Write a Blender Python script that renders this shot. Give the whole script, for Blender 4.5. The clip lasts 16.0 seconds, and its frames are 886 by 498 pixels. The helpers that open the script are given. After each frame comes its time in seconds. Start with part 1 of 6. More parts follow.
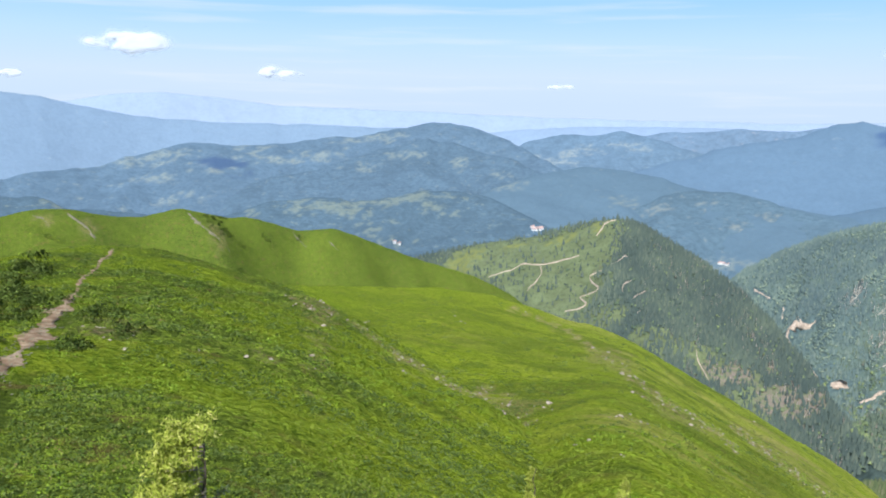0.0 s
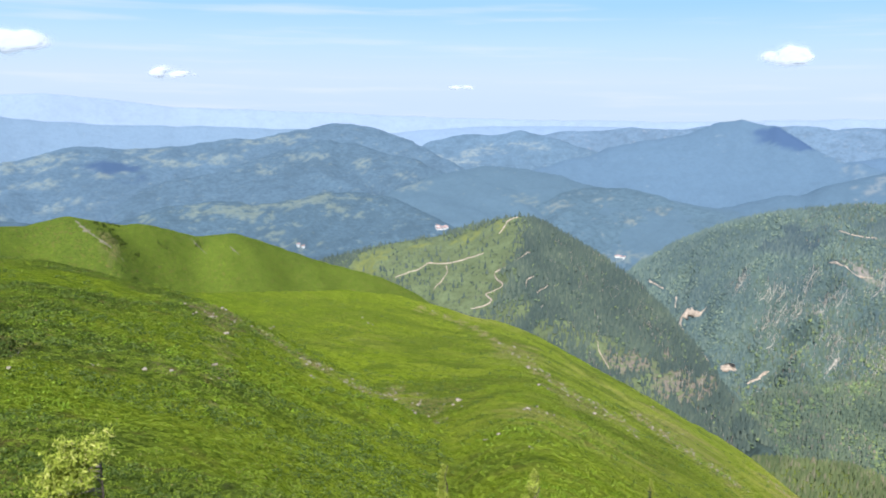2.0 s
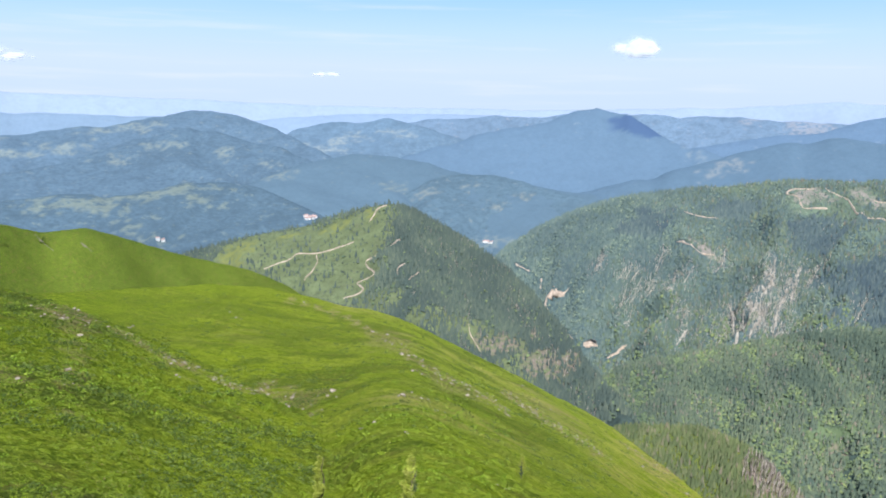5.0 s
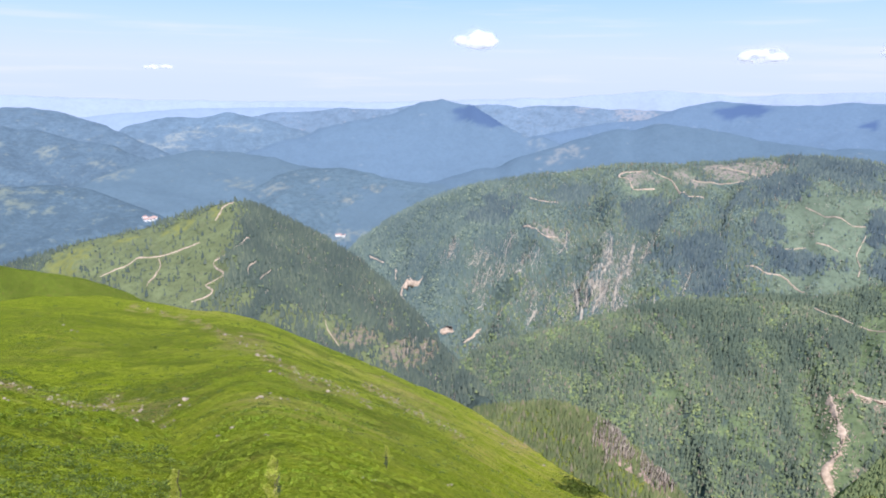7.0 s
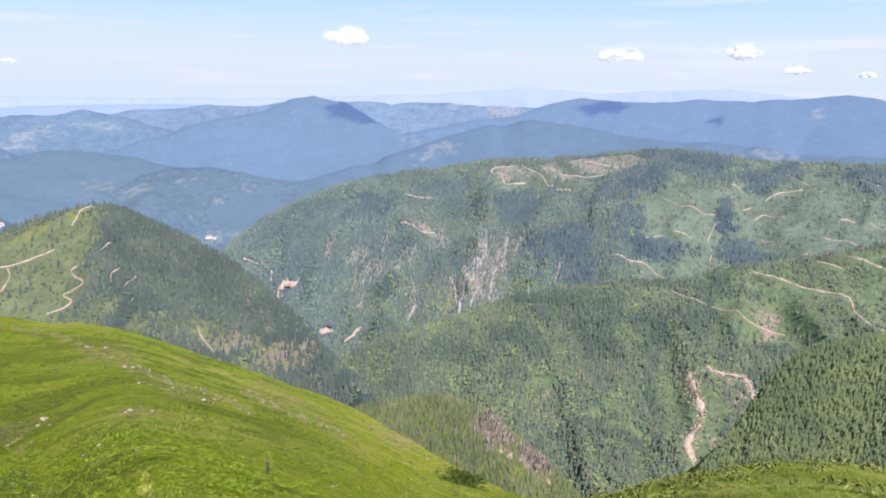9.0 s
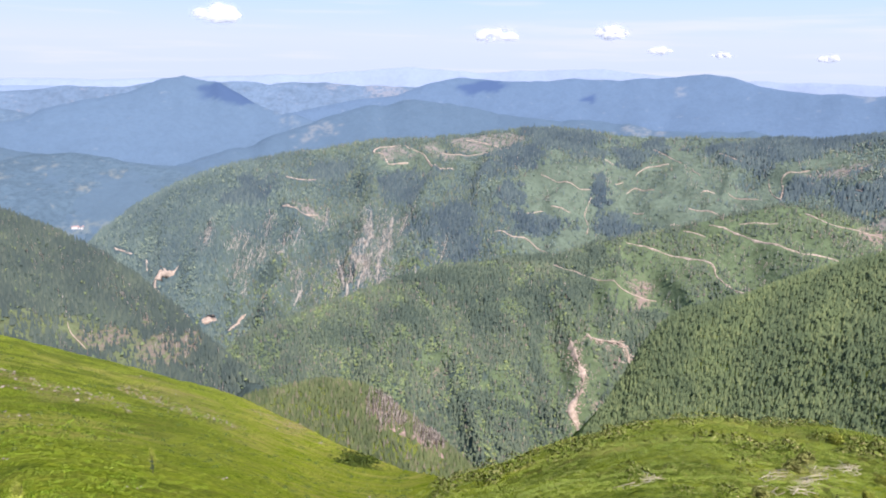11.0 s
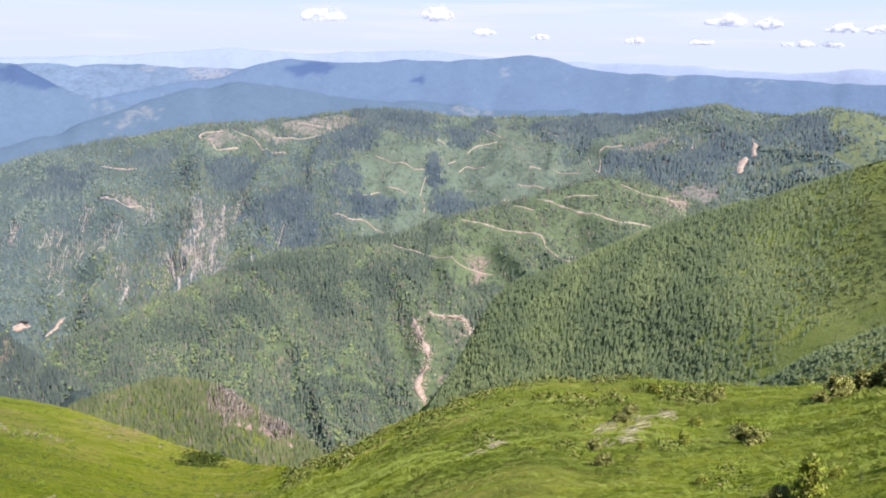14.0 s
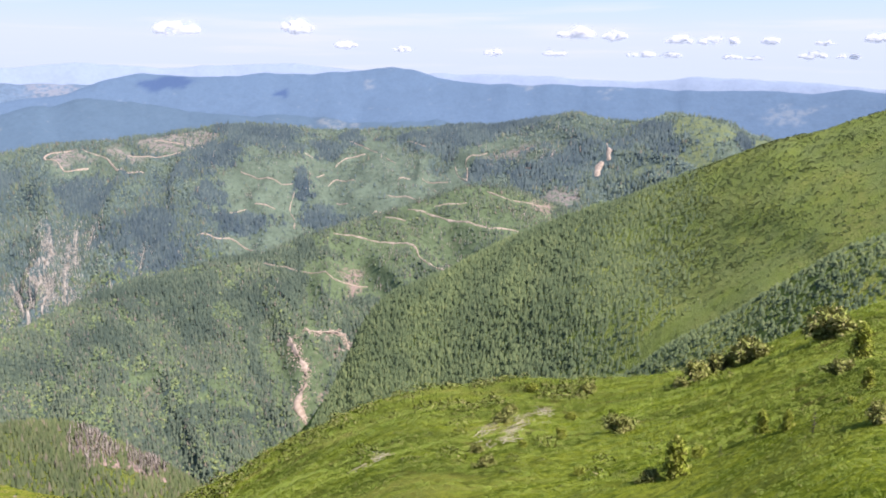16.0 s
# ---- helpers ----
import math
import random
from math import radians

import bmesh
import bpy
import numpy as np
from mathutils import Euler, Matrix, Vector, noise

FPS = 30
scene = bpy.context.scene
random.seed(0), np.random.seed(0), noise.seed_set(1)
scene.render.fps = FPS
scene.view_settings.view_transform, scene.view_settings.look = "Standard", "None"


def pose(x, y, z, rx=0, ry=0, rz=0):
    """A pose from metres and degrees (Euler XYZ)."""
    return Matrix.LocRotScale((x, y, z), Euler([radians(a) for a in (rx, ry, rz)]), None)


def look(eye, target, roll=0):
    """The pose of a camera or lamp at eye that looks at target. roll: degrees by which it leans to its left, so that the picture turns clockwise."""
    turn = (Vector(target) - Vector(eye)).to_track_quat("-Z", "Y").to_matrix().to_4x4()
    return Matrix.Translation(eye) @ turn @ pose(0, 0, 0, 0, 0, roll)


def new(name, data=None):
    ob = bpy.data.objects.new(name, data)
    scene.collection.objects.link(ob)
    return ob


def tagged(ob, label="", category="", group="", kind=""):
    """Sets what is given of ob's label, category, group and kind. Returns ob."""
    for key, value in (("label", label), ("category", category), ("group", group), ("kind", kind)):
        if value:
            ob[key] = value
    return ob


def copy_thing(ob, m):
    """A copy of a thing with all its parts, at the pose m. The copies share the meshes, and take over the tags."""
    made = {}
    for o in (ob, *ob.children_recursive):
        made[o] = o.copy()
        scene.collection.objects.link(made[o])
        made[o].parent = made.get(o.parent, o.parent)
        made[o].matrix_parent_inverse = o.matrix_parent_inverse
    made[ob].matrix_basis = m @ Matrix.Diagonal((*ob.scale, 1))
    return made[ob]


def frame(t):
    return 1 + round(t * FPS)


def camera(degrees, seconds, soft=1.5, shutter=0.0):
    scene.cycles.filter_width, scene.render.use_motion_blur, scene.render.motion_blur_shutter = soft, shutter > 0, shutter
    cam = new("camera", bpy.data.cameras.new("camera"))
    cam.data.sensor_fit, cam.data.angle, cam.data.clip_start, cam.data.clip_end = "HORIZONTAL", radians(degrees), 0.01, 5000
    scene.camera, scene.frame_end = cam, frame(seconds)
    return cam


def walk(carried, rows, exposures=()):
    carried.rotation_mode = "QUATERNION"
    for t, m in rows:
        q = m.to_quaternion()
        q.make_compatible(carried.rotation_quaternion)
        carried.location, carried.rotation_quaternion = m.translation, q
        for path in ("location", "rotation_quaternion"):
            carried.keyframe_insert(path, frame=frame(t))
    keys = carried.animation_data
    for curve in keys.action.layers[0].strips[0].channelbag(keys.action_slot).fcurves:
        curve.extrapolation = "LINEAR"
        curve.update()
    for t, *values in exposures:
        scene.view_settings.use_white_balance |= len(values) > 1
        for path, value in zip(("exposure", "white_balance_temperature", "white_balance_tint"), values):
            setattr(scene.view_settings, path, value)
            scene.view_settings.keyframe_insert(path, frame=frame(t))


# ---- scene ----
cam = camera(62.27, 16.0, soft=2.0)
EYE = 1.7
TURNS = [
    (0.0, 78.73, -0.86, -0.01),
    (0.5, 78.77, -0.80, -1.92),
    (1.0, 78.82, -0.85, -3.89),
    (1.5, 78.84, -0.78, -5.87),
    (2.0, 78.86, -0.63, -7.57),
    (2.5, 78.73, -0.79, -9.42),
    (3.0, 78.49, -0.74, -11.31),
    (5.5, 78.08, -1.00, -20.01),
    (6.0, 78.02, -0.81, -22.87),
    (6.5, 77.74, -0.66, -26.26),
    (7.0, 77.63, -0.52, -29.56),
    (7.5, 77.76, -0.74, -32.60),
    (8.0, 77.75, -0.82, -35.03),
    (8.5, 77.67, -0.78, -37.11),
    (11.0, 76.08, -0.71, -48.43),
    (11.5, 75.72, -0.84, -50.40),
    (12.0, 75.48, -0.90, -52.27),
    (12.5, 75.25, -0.77, -54.27),
    (13.0, 75.06, -0.84, -56.64),
    (13.5, 74.94, -1.05, -58.96),
    (14.0, 74.85, -0.80, -61.33),
    (14.5, 75.00, -0.58, -63.99),
    (15.0, 75.26, -0.38, -66.67),
    (15.5, 75.60, -0.31, -69.37),
    (16.0, 75.84, -0.28, -71.64),
]
walk(cam, [(t, pose(0, 0, EYE, rx, ry, rz)) for t, rx, ry, rz in TURNS], [(0, 0.84, 6180, 9), (3.2, 0.86, 6190, 9.5), (5.5, 0.87, 6210, 12), (7, 0.89, 6270, 18), (8.5, 0.91, 6340, 22), (11, 0.92, 6400, 22.5), (16, 0.95, 6530, 22.5)])

# ---- world and sun ----
SUN_BEARING, SUN_HEIGHT = 193.0, 54.0
world = bpy.data.worlds.new("sky")
scene.world = world
world.use_nodes = True
wn = world.node_tree
sky = wn.nodes.new("ShaderNodeTexSky")
sky.sky_type = "NISHITA"
sky.sun_disc = False
sky.sun_elevation, sky.sun_rotation = radians(SUN_HEIGHT), radians(SUN_BEARING)
sky.altitude, sky.air_density, sky.dust_density, sky.ozone_density = 1500, 1.0, 0.6, 2.0
# summer haze whitens the sky towards the horizon
level = wn.nodes.new("ShaderNodeSeparateXYZ")
wn.links.new(wn.nodes.new("ShaderNodeTexCoord").outputs["Generated"], level.inputs[0])
haze = wn.nodes.new("ShaderNodeMapRange")
haze.interpolation_type = "SMOOTHSTEP"
for name, value in (("From Min", 0.12), ("From Max", 0.42), ("To Min", 1.0), ("To Max", 0.0)):
    haze.inputs[name].default_value = value
wn.links.new(level.outputs[2], haze.inputs["Value"])
tones = wn.nodes.new("ShaderNodeValToRGB")
wn.links.new(level.outputs[2], tones.inputs[0])
stops = tones.color_ramp.elements
stops.new(0.3), stops.new(0.6)
for k, (place, tone) in enumerate(((0.0, (0.63, 0.755, 0.91)), (0.035, (0.66, 0.78, 0.93)), (0.08, (0.55, 0.755, 0.97)), (0.125, (0.40, 0.67, 0.96)))):
    stops[k].position, stops[k].color = place, (*tone, 1)
lit = wn.nodes.new("ShaderNodeVectorMath")
lit.operation = "SCALE"
lit.inputs["Scale"].default_value = 4.9
wn.links.new(tones.outputs[0], lit.inputs[0])
veil = wn.nodes.new("ShaderNodeMix")
veil.data_type = "RGBA"
wn.links.new(haze.outputs[0], veil.inputs[0])
wn.links.new(sky.outputs[0], veil.inputs[6])
wn.links.new(lit.outputs[0], veil.inputs[7])
# thin streaks of high cloud
flat = wn.nodes.new("ShaderNodeMapping")
flat.inputs["Scale"].default_value = (1.6, 1.6, 30.0)
wn.links.new(wn.nodes["Texture Coordinate"].outputs["Generated"], flat.inputs["Vector"])
wisps = wn.nodes.new("ShaderNodeTexNoise")
wisps.inputs["Scale"].default_value, wisps.inputs["Detail"].default_value = 2.4, 6
wn.links.new(flat.outputs[0], wisps.inputs["Vector"])
thin = wn.nodes.new("ShaderNodeMapRange")
thin.interpolation_type = "SMOOTHSTEP"
for name, value in (("From Min", 0.5), ("From Max", 0.74), ("To Max", 0.4)):
    thin.inputs[name].default_value = value
wn.links.new(wisps.outputs[0], thin.inputs["Value"])
cirrus = wn.nodes.new("ShaderNodeMix")
cirrus.data_type = "RGBA"
cirrus.inputs[7].default_value = (4.15, 4.3, 4.6, 1)
wn.links.new(thin.outputs[0], cirrus.inputs[0])
wn.links.new(veil.outputs[2], cirrus.inputs[6])
wn.links.new(cirrus.outputs[2], wn.nodes["Background"].inputs[0])
wn.nodes["Background"].inputs[1].default_value = 0.12

sun = new("sun", bpy.data.lights.new("sun", "SUN"))
sun.data.energy, sun.data.angle, sun.data.color = 4.0, radians(0.53), (1.0, 0.96, 0.89)
sun_way = Vector((math.sin(radians(SUN_BEARING)) * math.cos(radians(SUN_HEIGHT)),
                  math.cos(radians(SUN_BEARING)) * math.cos(radians(SUN_HEIGHT)), math.sin(radians(SUN_HEIGHT))))
sun.matrix_world = look(sun_way * 300, (0, 0, 0))

# ---- noise and land forms ----
rng = np.random.default_rng(7)


def lattice(ix, iy, seed):
    h = (ix.astype(np.int64) * 374761393 + iy.astype(np.int64) * 668265263 + seed * 144665) & 0x7FFFFFFF
    h = ((h ^ (h >> 13)) * 1274126177) & 0x7FFFFFFF
    return ((h ^ (h >> 16)) & 0xFFFF) / 65535.0


def soft_noise(x, y, seed=0):
    ix, iy = np.floor(x), np.floor(y)
    fx, fy = x - ix, y - iy
    fx, fy = fx * fx * fx * (fx * (fx * 6 - 15) + 10), fy * fy * fy * (fy * (fy * 6 - 15) + 10)
    a, b = lattice(ix, iy, seed), lattice(ix + 1, iy, seed)
    c, d = lattice(ix, iy + 1, seed), lattice(ix + 1, iy + 1, seed)
    return (a + (b - a) * fx) * (1 - fy) + (c + (d - c) * fx) * fy - 0.5


def fbm(x, y, octaves=4, seed=0):
    total, size = 0.0, 1.0
    for k in range(octaves):
        total = total + soft_noise(x * 2 ** k + 17.3 * k, y * 2 ** k - 9.1 * k, seed + k) * size
        size *= 0.5
    return total


def step(a, b, v):
    s = np.clip((v - a) / (b - a), 0, 1)
    return s * s * (3 - 2 * s)


class Ridge:
    """A ridge seen from the summit: crest as rows of bearing, angle above the level and distance."""

    def __init__(self, crest, front, back, round_off, relief=0.0, wave=200.0, seed=0, blur=0.35, bend=None, tail=0.035, jag=0.0, lean=0.0):
        rows = np.array(crest, float)
        self.grid = np.arange(-190, 190, 0.1)
        self.blur = blur
        ends = np.maximum(rows[0, 0] - self.grid, 0) + np.maximum(self.grid - rows[-1, 0], 0)
        self.far = self.even(np.interp(self.grid, rows[:, 0], rows[:, 2]))
        self.top = EYE + self.far * np.tan(np.radians(self.even(np.interp(self.grid, rows[:, 0], rows[:, 1])))) - self.far * tail * ends
        self.top = self.top + self.far * radians(jag) * fbm(self.grid / 1.7, 0 * self.grid, 4, seed + 5)
        self.far_soft, self.top_soft = self.far, self.top
        for _ in range(30):
            self.far_soft, self.top_soft = self.even(self.far_soft), self.even(self.top_soft)
        self.front, self.back, self.round_off = front, back, round_off
        self.relief, self.wave, self.seed, self.lean = relief, wave, seed, lean
        if bend:
            self.bend = np.interp(self.grid, *bend)
            for _ in range(8):
                self.bend = self.even(self.bend)

    def even(self, values):
        n = int(self.blur * 30)
        kernel = np.exp(-0.5 * (np.arange(-n, n + 1) * 0.1 / self.blur) ** 2)
        return np.convolve(np.pad(values, n, "edge"), kernel / kernel.sum(), "valid")

    def crest(self, b):
        return np.interp(b, self.grid, self.far), np.interp(b, self.grid, self.top)

    def height(self, b, r):
        far, top = self.crest(b)
        away = step(0, 0.16 * far, np.abs(r - far))
        top = top + away * (np.interp(b, self.grid, self.top_soft) - top)
        far = far + away * (np.interp(b, self.grid, self.far_soft) - far)
        d = r - far
        drop = np.sqrt(d * d + self.round_off ** 2) - self.round_off
        z = top - np.where(d < 0, self.front, self.back) * drop
        if self.relief:
            u = np.radians(b) * 0.5 * (far + r) - self.lean * d  # spurs that lean off the fall line
            grow = step(0, self.wave * 1.6, np.abs(d))
            fold = 1 - 2 * np.abs(fbm(u / self.wave + 0.3 * soft_noise(u / 90, d / 90, 5), d / self.wave / 3.2, 3, self.seed))
            z = z + self.relief * grow * (fold - 0.62) + 0.12 * self.relief * step(0, 60, np.abs(d)) * fbm(u / 45, d / 45, 3, self.seed + 9)
        return z

    def inner(self, b):
        return 0.42 * self.crest(b)[0]


class Slope(Ridge):
    """The ground that falls away from the summit to a brow, given as a ridge is; bend shapes it on the way."""

    def height(self, b, r):
        far, top = self.crest(b)
        s = np.clip(r / far, 0, 1)
        z = top * s ** np.interp(b, self.grid, self.bend)
        d = np.maximum(r - far, 0)
        c = 0.025 * far
        return z - self.back * (np.sqrt(d * d + c * c) - c)


def meet(height, b, angle, near, far):
    """The distance at which the line of sight at bearing b and that angle first meets the land."""
    r = np.linspace(near, far, 1200)
    hit = height(np.full_like(r, b), r) >= EYE + r * math.tan(radians(angle))
    return float(r[np.argmax(hit)]) if hit.any() else float(r[-1])


NEAR = Slope([(-180, -2, 60), (-60, -6, 80), (-32, -11.1, 85), (-29.5, -10.4, 100), (-27, -10.3, 110), (-24.5, -10.35, 115),
              (-22, -10.6, 115), (-19.5, -11.5, 110), (-16, -12.74, 105), (-13, -13.7, 100), (-10, -15.1, 95), (-6.3, -16.9, 90),
              (-3.6, -18.5, 85), (0.6, -21, 75), (5.8, -24, 65), (12, -28, 50), (25, -34, 42), (40, -36, 40), (44, -34, 42),
              (49, -31.8, 45), (53.6, -30.5, 46), (59, -28.4, 48), (64, -26.9, 50), (68, -25.7, 52), (71.4, -25, 54)]
             + [(75, -24.95, 56), (77.3, -24.3, 56), (82, -24.2, 55), (87, -23.35, 52), (91, -22.5, 50), (95, -20.7, 50),
                (98.5, -18.5, 50), (104, -15.3, 52), (125, -7, 60), (180, -2, 60)],
             0, 0.75, 6, blur=1.0, bend=([-35, -20, 5, 30, 50, 110], [0.62, 0.62, 0.72, 0.85, 0.86, 0.8]))
FLANK = Slope([(-22, -24, 150), (-17, -16, 180), (-15, -13.9, 190), (-13, -13.75, 200), (-10, -14.1, 215), (-3.6, -14.45, 240), (2.8, -14.7, 250),
               (7, -15.65, 250), (10, -16.5, 245), (12, -16.7, 245), (15.5, -17.6, 240), (18.8, -19.3, 230), (23.5, -21.4, 220),
               (27.3, -22.9, 210), (31.5, -24.7, 195), (36, -27, 175), (40, -29, 150), (44.7, -30.6, 120), (48.7, -31.5, 80), (52, -34, 50), (60, -45, 40)],
              0, 0.75, 6, blur=1.0, bend=([-15, 4, 12, 20, 60], [0.52, 0.56, 0.76, 0.85, 0.9]))
PEAKS = Ridge([(-50, -9, 330), (-34, -8.1, 360), (-31.3, -7.98, 380), (-29.3, -7.53, 390), (-27.2, -7.64, 390), (-24.7, -8.28, 400), (-22.5, -8.47, 410),
               (-20.9, -8.12, 420), (-19.7, -7.87, 425), (-18.1, -8.34, 430), (-16.1, -8.82, 440), (-15.3, -8.63, 450), (-13.6, -9.06, 460),
               (-11.1, -9.89, 480), (-8.5, -9.66, 490), (-6.7, -10.29, 500), (-3.6, -11.48, 520), (-1.8, -12.13, 530), (2.8, -13.4, 560),
               (5.5, -14.6, 580), (9, -17, 600), (14, -22, 620)], 0.42, 0.6, 12, 9, 60, 3)
GULLY_WOOD = Ridge([(24, -29, 560), (30, -26.2, 560), (33, -24.9, 560), (36, -24.6, 560), (39, -24.2, 560), (42, -24.8, 540), (44, -26, 520), (47, -28, 500), (50, -30, 480),
                    (53, -32.5, 470)], 0.5, 0.95, 25, 8, 80, 11)
SPUR = Ridge([(56, -34, 600), (58.5, -30.8, 660), (60.2, -28.6, 710), (61.7, -26.4, 750), (63.2, -24, 790), (64.3, -21.9, 815), (65.1, -20.3, 830), (66.3, -18.8, 840), (67.7, -17.8, 845), (72, -16.3, 835),
              (76, -14.1, 830), (80.5, -12.1, 820), (85.6, -10, 820), (89.6, -8.1, 815), (93.3, -6.3, 815), (96.2, -5, 810), (99, -4.25, 810), (100.2, -3.65, 810),
              (102.4, -2.8, 810), (115, 2, 800), (150, 3, 780)], 0.36, 0.5, 25, 14, 120, 21)
FOLD = Ridge([(80, -29, 330), (84, -24.8, 330), (87, -23.4, 330), (90.6, -20.4, 330), (94.5, -17.9, 330), (98, -15, 330), (100.7, -12.7, 330), (103.5, -11.2, 330), (125, -4, 320)],
             0.55, 0.6, 18, 8, 60, 25)
HILL = Ridge([(-12, -16, 1950), (-6, -13.4, 1900), (-1.8, -11.9, 1850), (0.9, -11.44, 1830), (2.2, -11.06, 1810), (4, -10.7, 1800), (7.6, -10.15, 1770), (9.7, -9.4, 1750),
              (11.9, -8.79, 1720), (13.8, -8.44, 1700), (15.3, -8.92, 1690), (16.4, -9.5, 1680), (20, -11.44, 1600), (23.2, -13.57, 1500), (25.6, -15.7, 1400),
              (28, -18.2, 1300), (30.4, -21, 1150), (33, -23.5, 1000), (38, -28, 900)], 0.34, 0.5, 40, 40, 160, 31)
RIB = Ridge([(26, -26, 1150), (30, -22, 1200), (33, -20.4, 1250), (38.4, -18.6, 1350), (42, -17.4, 1400), (48.4, -15.6, 1450), (53, -14.9, 1500), (58, -14.3, 1550), (60.3, -13.2, 1600),
             (63, -12.5, 1650), (67, -11.4, 1700), (73.6, -9.25, 1750), (77, -9.4, 1750), (82, -11.1, 1700), (86.4, -12.8, 1600), (94, -17, 1500)], 0.36, 0.5, 40, 45, 180, 41)
MASSIF = Ridge([(16, -18, 2150), (20.6, -14, 2250), (23.1, -11.66, 2350), (26, -9.76, 2450), (28.7, -8.5, 2500), (31.6, -7.46, 2520), (36.2, -6.62, 2550), (40, -6.1, 2580), (43, -5.6, 2600),
                (47.4, -5.42, 2630), (50.5, -5.1, 2650), (53.6, -4.7, 2680), (55.7, -4.34, 2700), (58.3, -4.5, 2700), (61.7, -4.82, 2700), (64.6, -5.05, 2700), (69.7, -4.71, 2680),
                (75.5, -4.61, 2620), (78.4, -4.2, 2560), (81.9, -3.56, 2500), (84.7, -4.19, 2450), (86.6, -4.11, 2420), (88.7, -3.52, 2400), (90.5, -3.64, 2350), (92.6, -3.92, 2320),
                (94.2, -4.8, 2300), (95.7, -5.2, 2300), (98.9, -6.6, 2300), (104, -9, 2300)], 0.33, 0.5, 50, 56, 230, 51, lean=0.5)
VALLEY = -640.0
PEAK_SPURS = [(-31.2, 5, 15), (-27.1, 7, 17), (-19.6, 12, 18), (-15.0, 9, 16), (-11.2, 6, 12), (-8.4, 9, 16), (-4.2, 7, 14), (0.5, 7, 15)]


def peaks(b, r):
    """The grassy ridge, with spurs that run down slantwise from its knolls."""
    far, _ = PEAKS.crest(b)
    d = far - r
    z = PEAKS.height(b, r)
    for b0, tall, wide in PEAK_SPURS:
        off = np.radians(b - b0 - 0.048 * d - 0.6 * soft_noise(d / 40, 0 * d + b0, 33)) * r / wide
        z = z + tall * step(0, 45, d) * step(190, 90, d) * (np.exp(-np.abs(off) ** 1.5) - 0.6 * np.exp(-(off - 1.7) ** 2))
    return z


def ground_height(b, r):
    rough = np.minimum(1, r / 10)
    x, y = r * np.sin(np.radians(b)), r * np.cos(np.radians(b))
    low = EYE - 1.7
    near = np.maximum(NEAR.height(b, r), FLANK.height(b, r))
    near = near + rough * (0.5 * fbm(x / 9, y / 9, 3, 61) + 0.16 * fbm(x / 1.3, y / 1.3, 2, 66)) + step(60, 200, r) * 1.6 * fbm(x / 28, y / 28, 3, 70)
    near = near + 0.12 * step(44, 54, b) * step(14, 24, r) * (0.5 - np.abs(fbm(x / 2.6 + y / 5, y / 1.2 - x / 6, 3, 68)))
    near = near * step(0, 5.5, r)  # the rounded top
    z = np.maximum(near, peaks(b, r))
    for ridge in (GULLY_WOOD, SPUR, FOLD):
        z = np.maximum(z, ridge.height(b, r))
    return np.maximum(z, VALLEY + 6 * fbm(x / 150, y / 150, 3, 75)) + low


def patch(name, bs, rs, height, material, keep=None, paint=None):
    """A sheet of land over bearings bs and distances rs."""
    B, R = np.meshgrid(bs, rs, indexing="ij")
    Z = height(B, R)
    if bs[-1] - bs[0] > 359.9:
        Z[-1] = Z[0]
    nb, nr = B.shape
    a = (np.arange(nb - 1)[:, None] * nr + np.arange(nr - 1)[None, :]).ravel()
    quads = np.stack([a, a + 1, a + nr + 1, a + nr], 1)
    if keep is not None:
        ok = keep(B, R, Z).ravel()
        quads = quads[ok[quads].any(1)]
    co = np.stack([R * np.sin(np.radians(B)), R * np.cos(np.radians(B)), Z], -1).reshape(-1, 3)
    used = np.zeros(len(co), bool)
    used[quads.ravel()] = True
    renum = np.cumsum(used) - 1
    me = sheet(name, co[used], renum[quads])
    if paint is not None:
        layer = me.attributes.new("cover", "FLOAT_COLOR", "POINT")
        layer.data.foreach_set("color", np.ascontiguousarray(paint(B, R).reshape(-1, 4)[used].astype(np.float32)).ravel())
    me.materials.append(material)
    return new(name, me)


def sheet(name, co, faces, smooth=True):
    """A mesh from arrays of corners and faces of one size."""
    me = bpy.data.meshes.new(name)
    n, k = faces.shape
    me.vertices.add(len(co))
    me.vertices.foreach_set("co", np.ascontiguousarray(co, np.float32).ravel())
    me.loops.add(n * k)
    me.loops.foreach_set("vertex_index", np.ascontiguousarray(faces, np.int32).ravel())
    me.polygons.add(n)
    me.polygons.foreach_set("loop_start", np.arange(0, n * k, k, dtype=np.int32))
    me.polygons.foreach_set("use_smooth", np.full(n, smooth))
    me.update(calc_edges=True)
    return me


